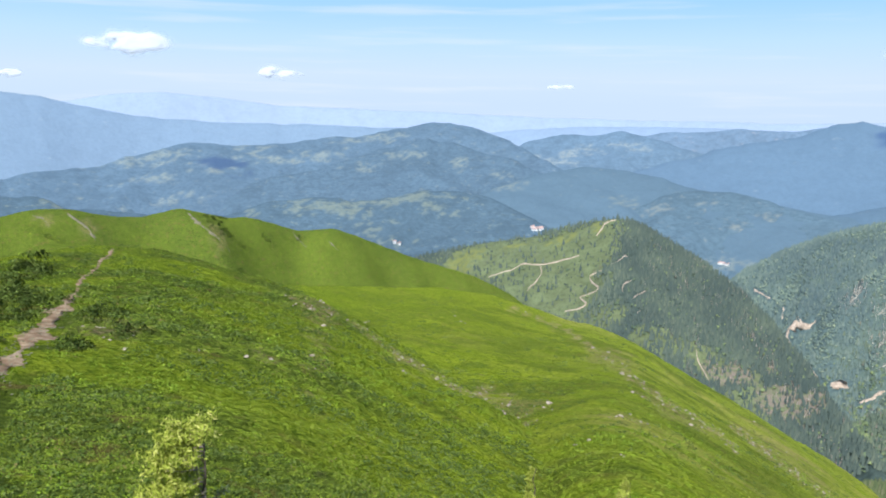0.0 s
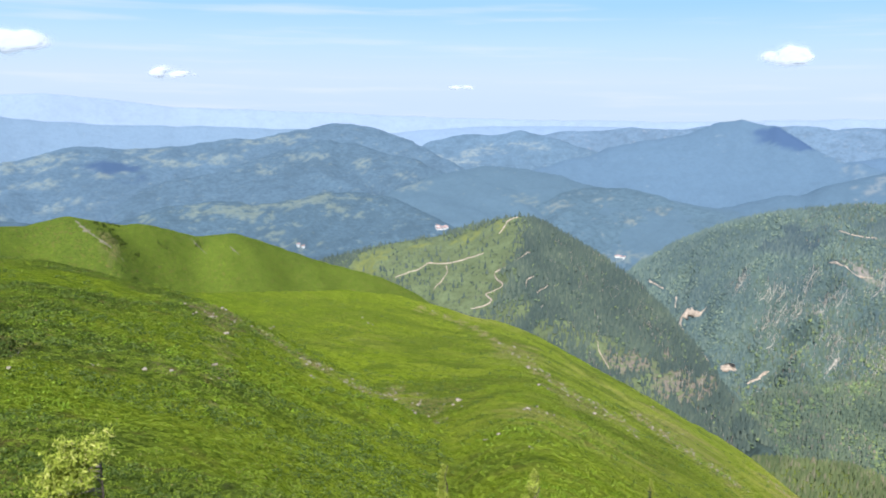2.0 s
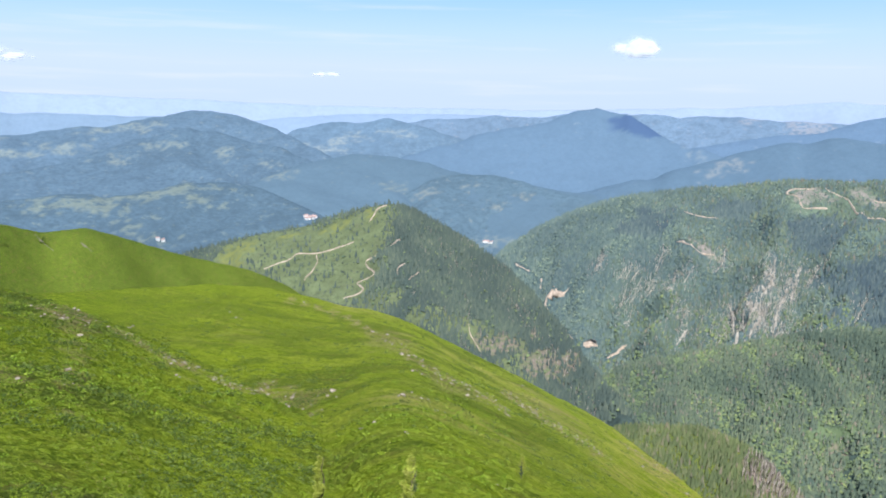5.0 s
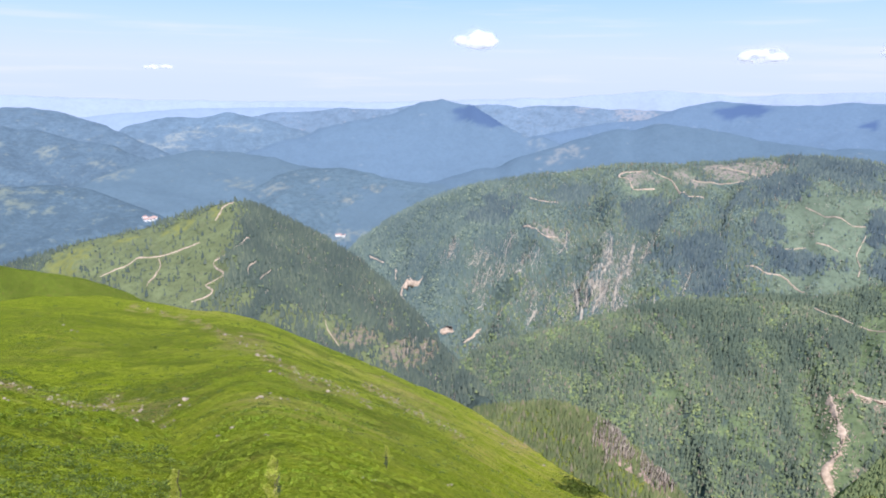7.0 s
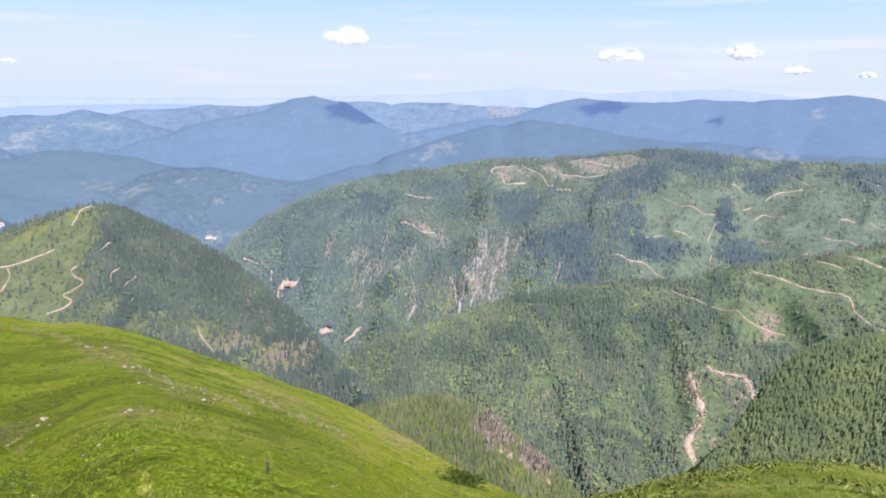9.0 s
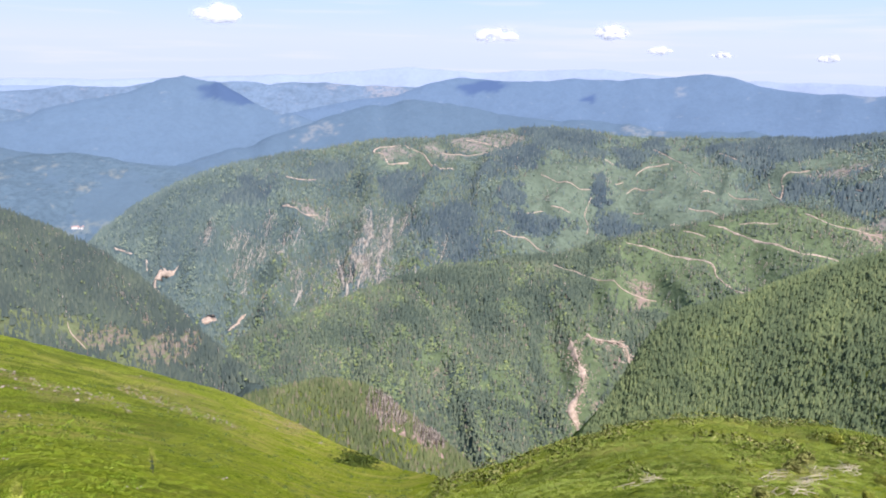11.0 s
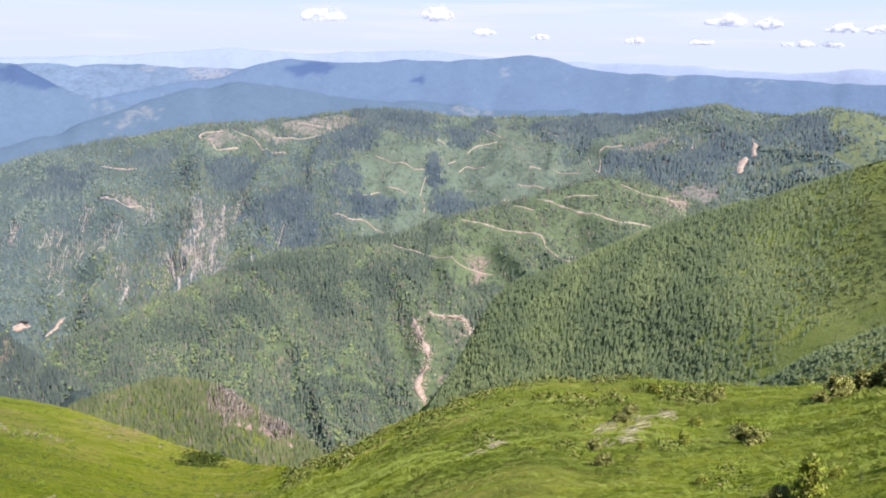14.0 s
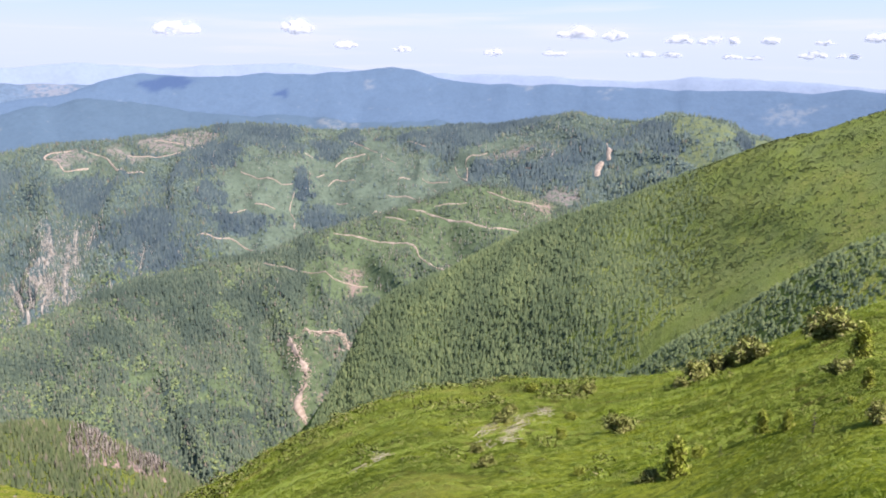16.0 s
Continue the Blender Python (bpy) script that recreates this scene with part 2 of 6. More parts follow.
def scatter(name, template, places, sizes, turns, material, widths=None, smooth=True, lean=0.0, soft=0.0):
    """Many copies of a small template (corners, triangles) joined into one mesh; soft rounds their shading to that of a leafy crown."""
    co, tris = template
    n, m = len(places), len(co)
    c, s = np.cos(turns)[:, None], np.sin(turns)[:, None]
    w = sizes if widths is None else widths
    x = (co[None, :, 0] * c - co[None, :, 1] * s) * w[:, None]
    y = (co[None, :, 0] * s + co[None, :, 1] * c) * w[:, None]
    z = co[None, :, 2] * sizes[:, None]
    if lean:
        tilt = rng.normal(0, lean, (n, 2))
        x, y = x + z * tilt[:, :1], y + z * tilt[:, 1:]
    pts = np.stack([x, y, z], -1) + places[:, None, :]
    faces = tris[None] + (np.arange(n) * m)[:, None, None]
    me = sheet(name, pts.reshape(-1, 3), faces.reshape(-1, tris.shape[1]), smooth or soft > 0)
    if soft:
        out = np.hypot(co[:, 0], co[:, 1]) + 1e-6
        u, v = co[:, 0] / out * (out > 0.02), co[:, 1] / out * (out > 0.02)
        way = np.stack([u[None] * c - v[None] * s, u[None] * s + v[None] * c, np.full((n, m), soft)], -1).reshape(-1, 3)
        me.normals_split_custom_set_from_vertices(way / np.linalg.norm(way, axis=1)[:, None])
    me.materials.append(material)
    return new(name, me)

# ---- materials ----


class Surface:
    """A node material under construction; colours are linear base colours."""

    def __init__(self, name, rough=0.9, spec=0.2):
        self.mat = bpy.data.materials.new(name)
        self.mat.use_nodes = True
        self.tree = self.mat.node_tree
        self.bsdf = self.tree.nodes["Principled BSDF"]
        self.bsdf.inputs["Roughness"].default_value = rough
        self.bsdf.inputs["Specular IOR Level"].default_value = spec
        self.spot = self.node("ShaderNodeNewGeometry").outputs["Position"]

    def node(self, kind):
        return self.tree.nodes.new(kind)

    def link(self, a, b):
        self.tree.links.new(a, b)

    def stretch(self, sx, sy, sz):
        m = self.node("ShaderNodeMapping")
        m.inputs["Scale"].default_value = (sx, sy, sz)
        self.link(self.spot, m.inputs["Vector"])
        return m.outputs[0]

    def drawn_out(self, degrees, long, wide):
        """Places turned and squeezed, so that noise runs in streaks along that direction."""
        t = self.node("ShaderNodeVectorRotate")
        t.rotation_type = "Z_AXIS"
        t.inputs["Angle"].default_value = radians(-degrees)
        self.link(self.spot, t.inputs["Vector"])
        m = self.node("ShaderNodeMapping")
        m.inputs["Scale"].default_value = (1 / long, 1 / wide, 1 / wide)
        self.link(t.outputs[0], m.inputs["Vector"])
        return m.outputs[0]

    def noise(self, size, detail=4, where=None, rough=0.55, low=0.0, high=1.0):
        """Noise with spots about `size` metres wide; low and high cut it to a mask."""
        n = self.node("ShaderNodeTexNoise")
        n.inputs["Scale"].default_value = 1 / size
        n.inputs["Detail"].default_value = detail
        n.inputs["Roughness"].default_value = rough
        self.link(where or self.spot, n.inputs["Vector"])
        return self.cut(n.outputs[0], low, high) if (low, high) != (0.0, 1.0) else n.outputs[0]

    def cut(self, value, low, high, to=1.0):
        m = self.node("ShaderNodeMapRange")
        m.interpolation_type = "SMOOTHSTEP"
        m.inputs["From Min"].default_value, m.inputs["From Max"].default_value = low, high
        m.inputs["To Max"].default_value = to
        self.link(value, m.inputs["Value"])
        return m.outputs[0]

    def times(self, a, b, how="MULTIPLY"):
        m = self.node("ShaderNodeMath")
        m.operation = how
        for k, v in enumerate((a, b)):
            if isinstance(v, (int, float)):
                m.inputs[k].default_value = v
            else:
                self.link(v, m.inputs[k])
        return m.outputs[0]

    def mix(self, f, a, b):
        m = self.node("ShaderNodeMix")
        m.data_type = "RGBA"
        for k, v in ((0, f), (6, a), (7, b)):
            if isinstance(v, (int, float)):
                m.inputs[k].default_value = v
            elif isinstance(v, tuple):
                m.inputs[k].default_value = (*v, 1)
            else:
                self.link(v, m.inputs[k])
        return m.outputs[2]

    def cover(self):
        """The three masks of the land's cover."""
        a = self.node("ShaderNodeAttribute")
        a.attribute_name = "cover"
        s = self.node("ShaderNodeSeparateColor")
        self.link(a.outputs["Color"], s.inputs[0])
        return s.outputs

    def cover_alpha(self):
        """The share of sedge in the grass, and of the haze put into far grass."""
        a = self.node("ShaderNodeAttribute")
        a.attribute_name = "cover"
        return a.outputs["Alpha"]

    def island(self):
        return self.node("ShaderNodeNewGeometry").outputs["Random Per Island"]

    def own(self):
        return self.node("ShaderNodeObjectInfo").outputs["Random"]

    def ramp(self, value, stops):
        r = self.node("ShaderNodeValToRGB")
        e = r.color_ramp.elements
        while len(e) < len(stops):
            e.new(0.5)
        for k, (p, c) in enumerate(stops):
            e[k].position, e[k].color = p, (*c, 1)
        self.link(value, r.inputs[0])
        return r.outputs[0]

    def bump(self, height, deep, strength=1.0):
        b = self.node("ShaderNodeBump")
        b.inputs["Distance"].default_value, b.inputs["Strength"].default_value = deep, strength
        self.link(height, b.inputs["Height"])
        self.link(b.outputs[0], self.bsdf.inputs["Normal"])

    def done(self, colour, thin=0.0):
        """thin: the share of light that passes through leaves."""
        if isinstance(colour, tuple):
            self.bsdf.inputs["Base Color"].default_value = (*colour, 1)
        else:
            self.link(colour, self.bsdf.inputs["Base Color"])
        if thin:
            passed, both = self.node("ShaderNodeBsdfTranslucent"), self.node("ShaderNodeMixShader")
            both.inputs[0].default_value = thin
            self.link(colour, passed.inputs["Color"])
            self.link(self.bsdf.outputs[0], both.inputs[1])
            self.link(passed.outputs[0], both.inputs[2])
            self.link(both.outputs[0], self.tree.nodes["Material Output"].inputs["Surface"])
        return self.mat


def meadow():
    """Alpine grass with heath, dry tufts and bare soil, brushed along the fall of the slope."""
    s = Surface("alpine_grass", 1.0, 0.0)
    heath, dry, bare = s.cover()[0:3]
    run = s.drawn_out(-42, 7.0, 1.0)
    c = s.mix(s.noise(14, 5, low=0.35, high=0.65), (0.234, 0.316, 0.017), (0.344, 0.407, 0.028))
    c = s.mix(s.times(s.noise(5.0, 5, run, 0.6, 0.46, 0.62), 0.6), c, (0.146, 0.212, 0.010))
    c = s.mix(s.times(s.noise(1.5, 6, run, 0.65, 0.44, 0.60), 0.8), c, (0.130, 0.195, 0.010))
    c = s.mix(s.times(s.noise(0.55, 5, run, 0.65, 0.5, 0.64), 0.85), c, (0.373, 0.444, 0.035))
    c = s.mix(s.times(s.noise(0.7, 6, None, 0.75, 0.45, 0.58), 0.85), c, (0.097, 0.155, 0.010))
    c = s.mix(s.times(s.noise(2.6, 6, None, 0.75, 0.53, 0.63), 0.6), c, (0.097, 0.160, 0.014))
    c = s.mix(s.times(s.noise(0.2, 5, None, 0.7, 0.48, 0.62), 0.8), c, (0.395, 0.472, 0.038))
    c = s.mix(s.times(s.noise(0.16, 5, run, 0.7, 0.50, 0.62), 0.75), c, (0.079, 0.127, 0.009))
    c = s.mix(s.times(dry, s.noise(2.5, 5, run, 0.6, 0.36, 0.62)), c, (0.400, 0.372, 0.085))
    c = s.mix(s.times(s.times(dry, 0.55), s.times(s.noise(0.8, 6, run, 0.7, 0.52, 0.62), s.noise(9, 4, run, 0.6, 0.42, 0.6))), c, (0.245, 0.175, 0.07))
    # sedge tone; its greyer green also paints haze into the far grass
    sedge = s.mix(s.noise(4.0, 6, low=0.35, high=0.65), (0.150, 0.192, 0.078), (0.198, 0.238, 0.100))
    sedge = s.mix(s.times(s.noise(0.6, 6, None, 0.7, 0.45, 0.65), 0.6), sedge, (0.094, 0.132, 0.036))
    c = s.mix(s.cover_alpha(), c, sedge)
    c = s.mix(s.times(s.times(heath, 0.95), s.noise(0.9, 5, low=0.24, high=0.47)), c, s.mix(s.noise(0.45, 6, None, 0.8, 0.42, 0.58), s.mix(s.noise(5.0, 5, None, 0.7, 0.4, 0.6), (0.040, 0.066, 0.014), (0.066, 0.095, 0.018)), (0.124, 0.170, 0.028)))
    c = s.mix(s.times(s.times(heath, 0.5), s.noise(1.7, 5, low=0.56, high=0.66)), c, (0.204, 0.132, 0.053))
    c = s.mix(s.times(bare, s.times(s.noise(0.28, 6, None, 0.75, 0.42, 0.54), s.noise(1.8, 5, s.drawn_out(-40, 3.0, 1.0), 0.65, 0.38, 0.54))), c, s.mix(s.noise(0.5, 3), (0.30, 0.195, 0.10), (0.43, 0.315, 0.195)))
    s.bump(s.times(s.times(s.noise(0.35, 6, rough=0.8), 0.8), s.noise(1.6, 5), "ADD"), 0.75, 1.0)
    return s.done(c)


def woodland(name, clearing, floor, soil, size):
    """The floor of woods and felled clearings."""
    s = Surface(name, 0.95, 0.1)
    dark, pale, bare = s.cover()[0:3]
    c = s.mix(s.noise(size * 6, 5, low=0.35, high=0.65), clearing, tuple(v * 1.25 for v in clearing))
    c = s.mix(s.times(s.noise(size * 1.3, 5, low=0.45, high=0.7), 0.6), c, tuple(v * 0.62 for v in clearing))
    c = s.mix(s.times(pale, s.noise(size * 2, 4, low=0.35, high=0.6)), c, (clearing[0] * 1.45, clearing[1] * 1.3, clearing[2] * 0.85))
    c = s.mix(s.times(s.noise(size * 0.5, 6, None, 0.7, 0.52, 0.68), 0.55), c, tuple(v * 0.55 for v in clearing))
    c = s.mix(s.times(s.times(s.noise(size * 1.1, 6, None, 0.7, 0.55, 0.68), s.noise(size * 7, 4, low=0.45, high=0.6)), 0.5), c, tuple(v * 0.8 for v in soil))
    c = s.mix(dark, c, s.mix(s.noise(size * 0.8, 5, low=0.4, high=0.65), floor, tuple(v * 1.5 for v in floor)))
    c = s.mix(s.times(bare, s.noise(size * 1.1, 6, None, 0.75, 0.42, 0.56)), c, soil)
    s.bump(s.noise(size, 5), size * 0.35, 0.8)
    return s.done(c)


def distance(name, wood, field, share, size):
    """Far wooded mountains, with meadows among the woods; blue summer haze is put into the colours."""
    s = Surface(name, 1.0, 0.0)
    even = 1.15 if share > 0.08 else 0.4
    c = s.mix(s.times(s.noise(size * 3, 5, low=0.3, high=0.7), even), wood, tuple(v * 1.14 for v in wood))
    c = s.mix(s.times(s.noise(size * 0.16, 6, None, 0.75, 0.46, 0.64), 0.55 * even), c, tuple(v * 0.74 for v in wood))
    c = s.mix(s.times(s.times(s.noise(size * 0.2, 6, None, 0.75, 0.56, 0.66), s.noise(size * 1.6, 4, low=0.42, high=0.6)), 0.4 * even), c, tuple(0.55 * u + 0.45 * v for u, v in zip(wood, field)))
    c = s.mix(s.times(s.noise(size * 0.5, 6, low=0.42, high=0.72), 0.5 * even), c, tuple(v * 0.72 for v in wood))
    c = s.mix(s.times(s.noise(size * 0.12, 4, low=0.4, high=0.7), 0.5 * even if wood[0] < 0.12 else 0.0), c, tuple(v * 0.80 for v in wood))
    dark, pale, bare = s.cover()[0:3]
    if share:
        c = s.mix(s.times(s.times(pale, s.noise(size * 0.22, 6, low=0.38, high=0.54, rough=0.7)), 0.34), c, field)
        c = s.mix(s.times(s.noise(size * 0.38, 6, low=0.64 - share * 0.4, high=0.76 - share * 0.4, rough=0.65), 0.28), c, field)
    # cloud shadow, darkened straight into the wood colour
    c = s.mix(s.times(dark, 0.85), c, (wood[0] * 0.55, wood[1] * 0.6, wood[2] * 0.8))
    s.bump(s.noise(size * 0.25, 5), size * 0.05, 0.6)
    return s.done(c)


def leaves(name, stops, rough=0.9, grain=0.0, stand=0.0, thin=0.0):
    s = Surface(name, rough, 0.05)
    c = s.ramp(s.island(), stops)
    if stand:
        shade = s.mix(s.noise(stand, 4, low=0.32, high=0.68), (0.80, 0.82, 0.87), (1.2, 1.17, 1.08))
        m = s.node("ShaderNodeMix")
        m.data_type, m.blend_type = "RGBA", "MULTIPLY"
        m.inputs[0].default_value = 1.0
        s.link(c, m.inputs[6])
        s.link(shade, m.inputs[7])
        c = m.outputs[2]
    if grain:
        c = s.mix(s.times(s.noise(grain, 4, low=0.4, high=0.7), 0.5), c, tuple(v * 0.5 for v in stops[0][1]))
    return s.done(c, thin)


GRASS = meadow()
HILL_FLOOR = woodland("hill_clearing", (0.108, 0.132, 0.066), (0.042, 0.060, 0.052), (0.175, 0.145, 0.12), 9)
RIB_FLOOR = woodland("rib_clearing", (0.100, 0.138, 0.070), (0.050, 0.072, 0.060), (0.27, 0.20, 0.17), 9)
# haze blue is mixed into the massif's floor colours
MASSIF_FLOOR = woodland("hazed_massif_clearing", (0.106, 0.142, 0.100), (0.058, 0.086, 0.086), (0.24, 0.205, 0.185), 10)
# needles and leaves get greyer and bluer with distance: haze put into colour
FIR = leaves("fir_needles", [(0.0, (0.080, 0.112, 0.058)), (0.5, (0.100, 0.136, 0.066)), (0.85, (0.124, 0.158, 0.075)), (1.0, (0.150, 0.180, 0.082))], stand=70)
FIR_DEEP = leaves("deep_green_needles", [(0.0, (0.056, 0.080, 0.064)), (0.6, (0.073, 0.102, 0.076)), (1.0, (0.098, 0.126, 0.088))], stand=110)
# for dark stands and painted cloud shadow on the massif, blued for haze
FIR_DEEP_SHADE = leaves("hazed_deep_shade_needles", [(0.0, (0.058, 0.086, 0.098)), (0.6, (0.072, 0.102, 0.110)), (1.0, (0.094, 0.124, 0.122))], stand=110)
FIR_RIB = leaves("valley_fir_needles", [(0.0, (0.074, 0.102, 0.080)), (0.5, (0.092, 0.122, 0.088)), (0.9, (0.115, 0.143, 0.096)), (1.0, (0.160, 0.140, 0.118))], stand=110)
FIR_HAZED = leaves("hazed_fir_needles", [(0.0, (0.078, 0.114, 0.116)), (0.6, (0.093, 0.132, 0.128)), (1.0, (0.120, 0.156, 0.138))], stand=160)
FIR_HILL = leaves("hill_fir_needles", [(0.0, (0.056, 0.078, 0.070)), (0.6, (0.068, 0.092, 0.077)), (1.0, (0.090, 0.112, 0.088))], stand=120)
FIR_GULLY = leaves("gully_fir_needles", [(0.0, (0.074, 0.098, 0.046)), (0.6, (0.096, 0.120, 0.054)), (0.88, (0.120, 0.134, 0.066)), (1.0, (0.160, 0.138, 0.105))], stand=40)
BROAD = leaves("beech_leaves", [(0.0, (0.084, 0.120, 0.076)), (0.45, (0.108, 0.148, 0.082)), (0.8, (0.140, 0.182, 0.090)), (1.0, (0.185, 0.226, 0.098))], stand=110)
FIR_FOLD = leaves("pine_needles", [(0.0, (0.108, 0.146, 0.060)), (0.5, (0.134, 0.174, 0.068)), (1.0, (0.168, 0.204, 0.080))], stand=50)
BROAD_HAZED = leaves("hazed_beech_leaves", [(0.0, (0.090, 0.130, 0.126)), (0.5, (0.122, 0.168, 0.142)), (0.85, (0.160, 0.206, 0.154)), (1.0, (0.200, 0.240, 0.168))], stand=160)
BLEACHED = leaves("bleached_trunks", [(0.0, (0.30, 0.272, 0.235)), (0.6, (0.40, 0.37, 0.325)), (1.0, (0.52, 0.485, 0.43))])
DEAD = leaves("dead_wood", [(0.0, (0.20, 0.172, 0.150)), (0.6, (0.27, 0.237, 0.208)), (1.0, (0.38, 0.342, 0.305))])
TRACK = Surface("pale_dirt", 0.95, 0.1)
TRACK.bump(TRACK.noise(1.5, 5), 0.3)
TRACK = TRACK.done(TRACK.mix(TRACK.noise(6, 5, low=0.35, high=0.65), (0.45, 0.365, 0.29), (0.30, 0.24, 0.185)))
SCREE = Surface("grey_scree", 0.95, 0.1)
SCREE = SCREE.done(SCREE.mix(SCREE.noise(5, 6, low=0.35, high=0.65), (0.41, 0.38, 0.325), (0.25, 0.23, 0.195)))
CLOUD = Surface("cloud", 1.0, 0.0)
CLOUD_THIN = CLOUD.node("ShaderNodeBsdfTranslucent")
CLOUD_THIN.inputs[0].default_value = (0.95, 0.95, 0.97, 1)
CLOUD_MIX, CLOUD_GAPS = CLOUD.node("ShaderNodeMixShader"), CLOUD.node("ShaderNodeMixShader")
CLOUD_MIX.inputs[0].default_value = 0.45
CLOUD.link(CLOUD.bsdf.outputs[0], CLOUD_MIX.inputs[1])
CLOUD.link(CLOUD_THIN.outputs[0], CLOUD_MIX.inputs[2])
CLOUD_DEPTH = CLOUD.node("ShaderNodeAttribute")
CLOUD_DEPTH.attribute_name = "thickness"
CLOUD.link(CLOUD.times(CLOUD.cut(CLOUD.times(CLOUD_DEPTH.outputs["Fac"], CLOUD.times(CLOUD.noise(60, 6, rough=0.65), 0.5, "MULTIPLY"), "ADD"), 0.22, 1.1), 0.6), CLOUD_GAPS.inputs[0])
CLOUD.link(CLOUD.node("ShaderNodeBsdfTransparent").outputs[0], CLOUD_GAPS.inputs[1])
CLOUD.link(CLOUD_MIX.outputs[0], CLOUD_GAPS.inputs[2])
CLOUD.link(CLOUD_GAPS.outputs[0], CLOUD.tree.nodes["Material Output"].inputs[0])
CLOUD = CLOUD.done((0.80, 0.80, 0.82))

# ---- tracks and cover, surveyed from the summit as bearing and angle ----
HILL_TRACKS = [(7, [(12.14, -9.9), (12.57, -9.23), (12.73, -8.92), (13.14, -8.69), (13.64, -8.58)]),
    (4, [(3.9, -13.4), (5.7, -12.8), (7.7, -12.3), (9.4, -11.95), (11.05, -11.4)]), (3.5, [(7.97, -12.4), (8.04, -13), (7.5, -13.8), (6.9, -14.5)]),
    (3.5, [(14.6, -11.3), (13.75, -11.8), (13.25, -12.05)]), (4, [(12.85, -12.4), (11.9, -12.9), (12, -13.4), (12.5, -13.95), (11.2, -14.6), (11.6, -15.2), (10, -15.8)]),
    (3, [(20.2, -17.8), (20.4, -18.6), (21.3, -19.9)]), (2.5, [(15, -13.1), (14.4, -13.5), (14.4, -14.1)]), (2, [(16.1, -13.8), (15.4, -14.25), (15.1, -14.7)]), (2, [(15.8, -15.3), (15.55, -15.6)])]
RIVER_SCARS = [
    (6, [(23.8, -12.9), (24.4, -13.2), (25, -13.5)]), (6, [(25.9, -14), (25.85, -14.9)]), (11, [(28.1, -14.6), (27.1, -15.1), (26.4, -15.5)]),
    (5, [(26.4, -15.5), (26.36, -16.1), (26.75, -16.5)]), (6, [(27.9, -17.8), (28.7, -18.5)]), (15, [(29.6, -19), (30.5, -18.5)]), (5, [(32.85, -18.6), (31.4, -19.7)])]
MASSIF_TRACKS = [
    (5, [(44.8, -6), (43.15, -6.36), (43.9, -6.66), (44.4, -7.4), (45.8, -7.3)]), (4, [(45.5, -5.9), (46.8, -6.5), (47.9, -7.4), (49.4, -7.8)]), (4, [(36.3, -8.25), (37.4, -8.5), (38.7, -8.6)]),
    (5, [(36, -10.5), (37.3, -10.9), (38.8, -11.3)]), (3, [(48.5, -6.5), (50.3, -6.7), (52.1, -6.4)]), (2.5, [(50.3, -5.5), (52.9, -6)]), (3, [(64.4, -5.8), (65.8, -6.4), (66.6, -6.7)]),
    (3, [(63.3, -7.8), (64.3, -7.1), (65.7, -6.8)]), (2.5, [(61, -6.7), (61.7, -7.1)]), (2.5, [(68.9, -5.9), (70.4, -6.25)]), (2, [(62.7, -9.2), (63.35, -8.75), (64.75, -8.8)])]
MASSIF_TRACKS += [
    (1.6, [(56.2, -8), (58.3, -8.5), (60.1, -9)]), (3, [(57.1, -10.4), (58.6, -10.85)]), (2, [(55.2, -11), (56.5, -10.8)]), (3.4, [(60.1, -9.6), (59.7, -10.95), (60, -11.8), (59.95, -12.5)]),
    (3.6, [(52.7, -12.5), (54.7, -12.9), (55.9, -13.5), (56.8, -13.9)]), (2.6, [(67.3, -10), (68.8, -10.1), (69.9, -10.4)]), (2, [(66.1, -11.4), (67.3, -11.3)]), (2, [(68.2, -8.7), (69.2, -8.75)]),
    (1.6, [(70, -8.7), (72.1, -9)]), (3, [(70.8, -10.5), (72.2, -10.2), (73.6, -9.95)]), (4, [(73.5, -8.9), (73.6, -8.1), (73.5, -7.3), (74.4, -6.9), (75.2, -6.7)]), (2.4, [(76.9, -6.6), (77.8, -6.5), (78.8, -6.1)])]
MASSIF_TRACKS += [
    (2, [(61.8, -8.5), (62.5, -8.3)]), (2, [(67.3, -7.1), (68, -7.6)]), (3.2, [(72.6, -7.5), (72.9, -8.5), (73.7, -9)]), (2.4, [(63.3, -10.6), (64.2, -10.6)]), (3, [(75.6, -6.6), (75.85, -7.2)]), (3, [(78.1, -7.8), (78.6, -7.9)]),
    (26, [(84.2, -5.8), (84.35, -6.4), (84.5, -7.1)]), (26, [(83.85, -7.2), (83.7, -7.8), (83.6, -8.4)]), (4, [(82.2, -6), (82.25, -6.6)])]
SCREES = [(6, [(44, -12.5), (43.5, -14.5), (43.3, -16.6)]), (8, [(42, -13.2), (41.5, -15.6), (40.75, -17.8)]), (4, [(40.2, -14.7), (40.8, -16.5), (40.85, -17.6)]), (8, [(37.3, -16.9), (36.5, -18.3)]),
          (4, [(80.2, -6.4), (80.1, -7.0)])]
SCREES += [(5, [(42.9, -11.8), (42.8, -13), (42.2, -14.2), (42.3, -15.6), (41.7, -17.2)]), (4, [(44.6, -11.6), (44.3, -13), (44.2, -14)])]
chutes = random.Random(41)
for _ in range(26):
    b0, a0 = chutes.uniform(30, 49), chutes.uniform(-17, -10.5)
    SCREES.append((chutes.uniform(0.6, 1.5), [(b0, a0), (b0 - chutes.uniform(0.0, 0.35), a0 - chutes.uniform(0.4, 0.9)), (b0 - chutes.uniform(0.2, 0.7), a0 - chutes.uniform(1.0, 2.0))]))
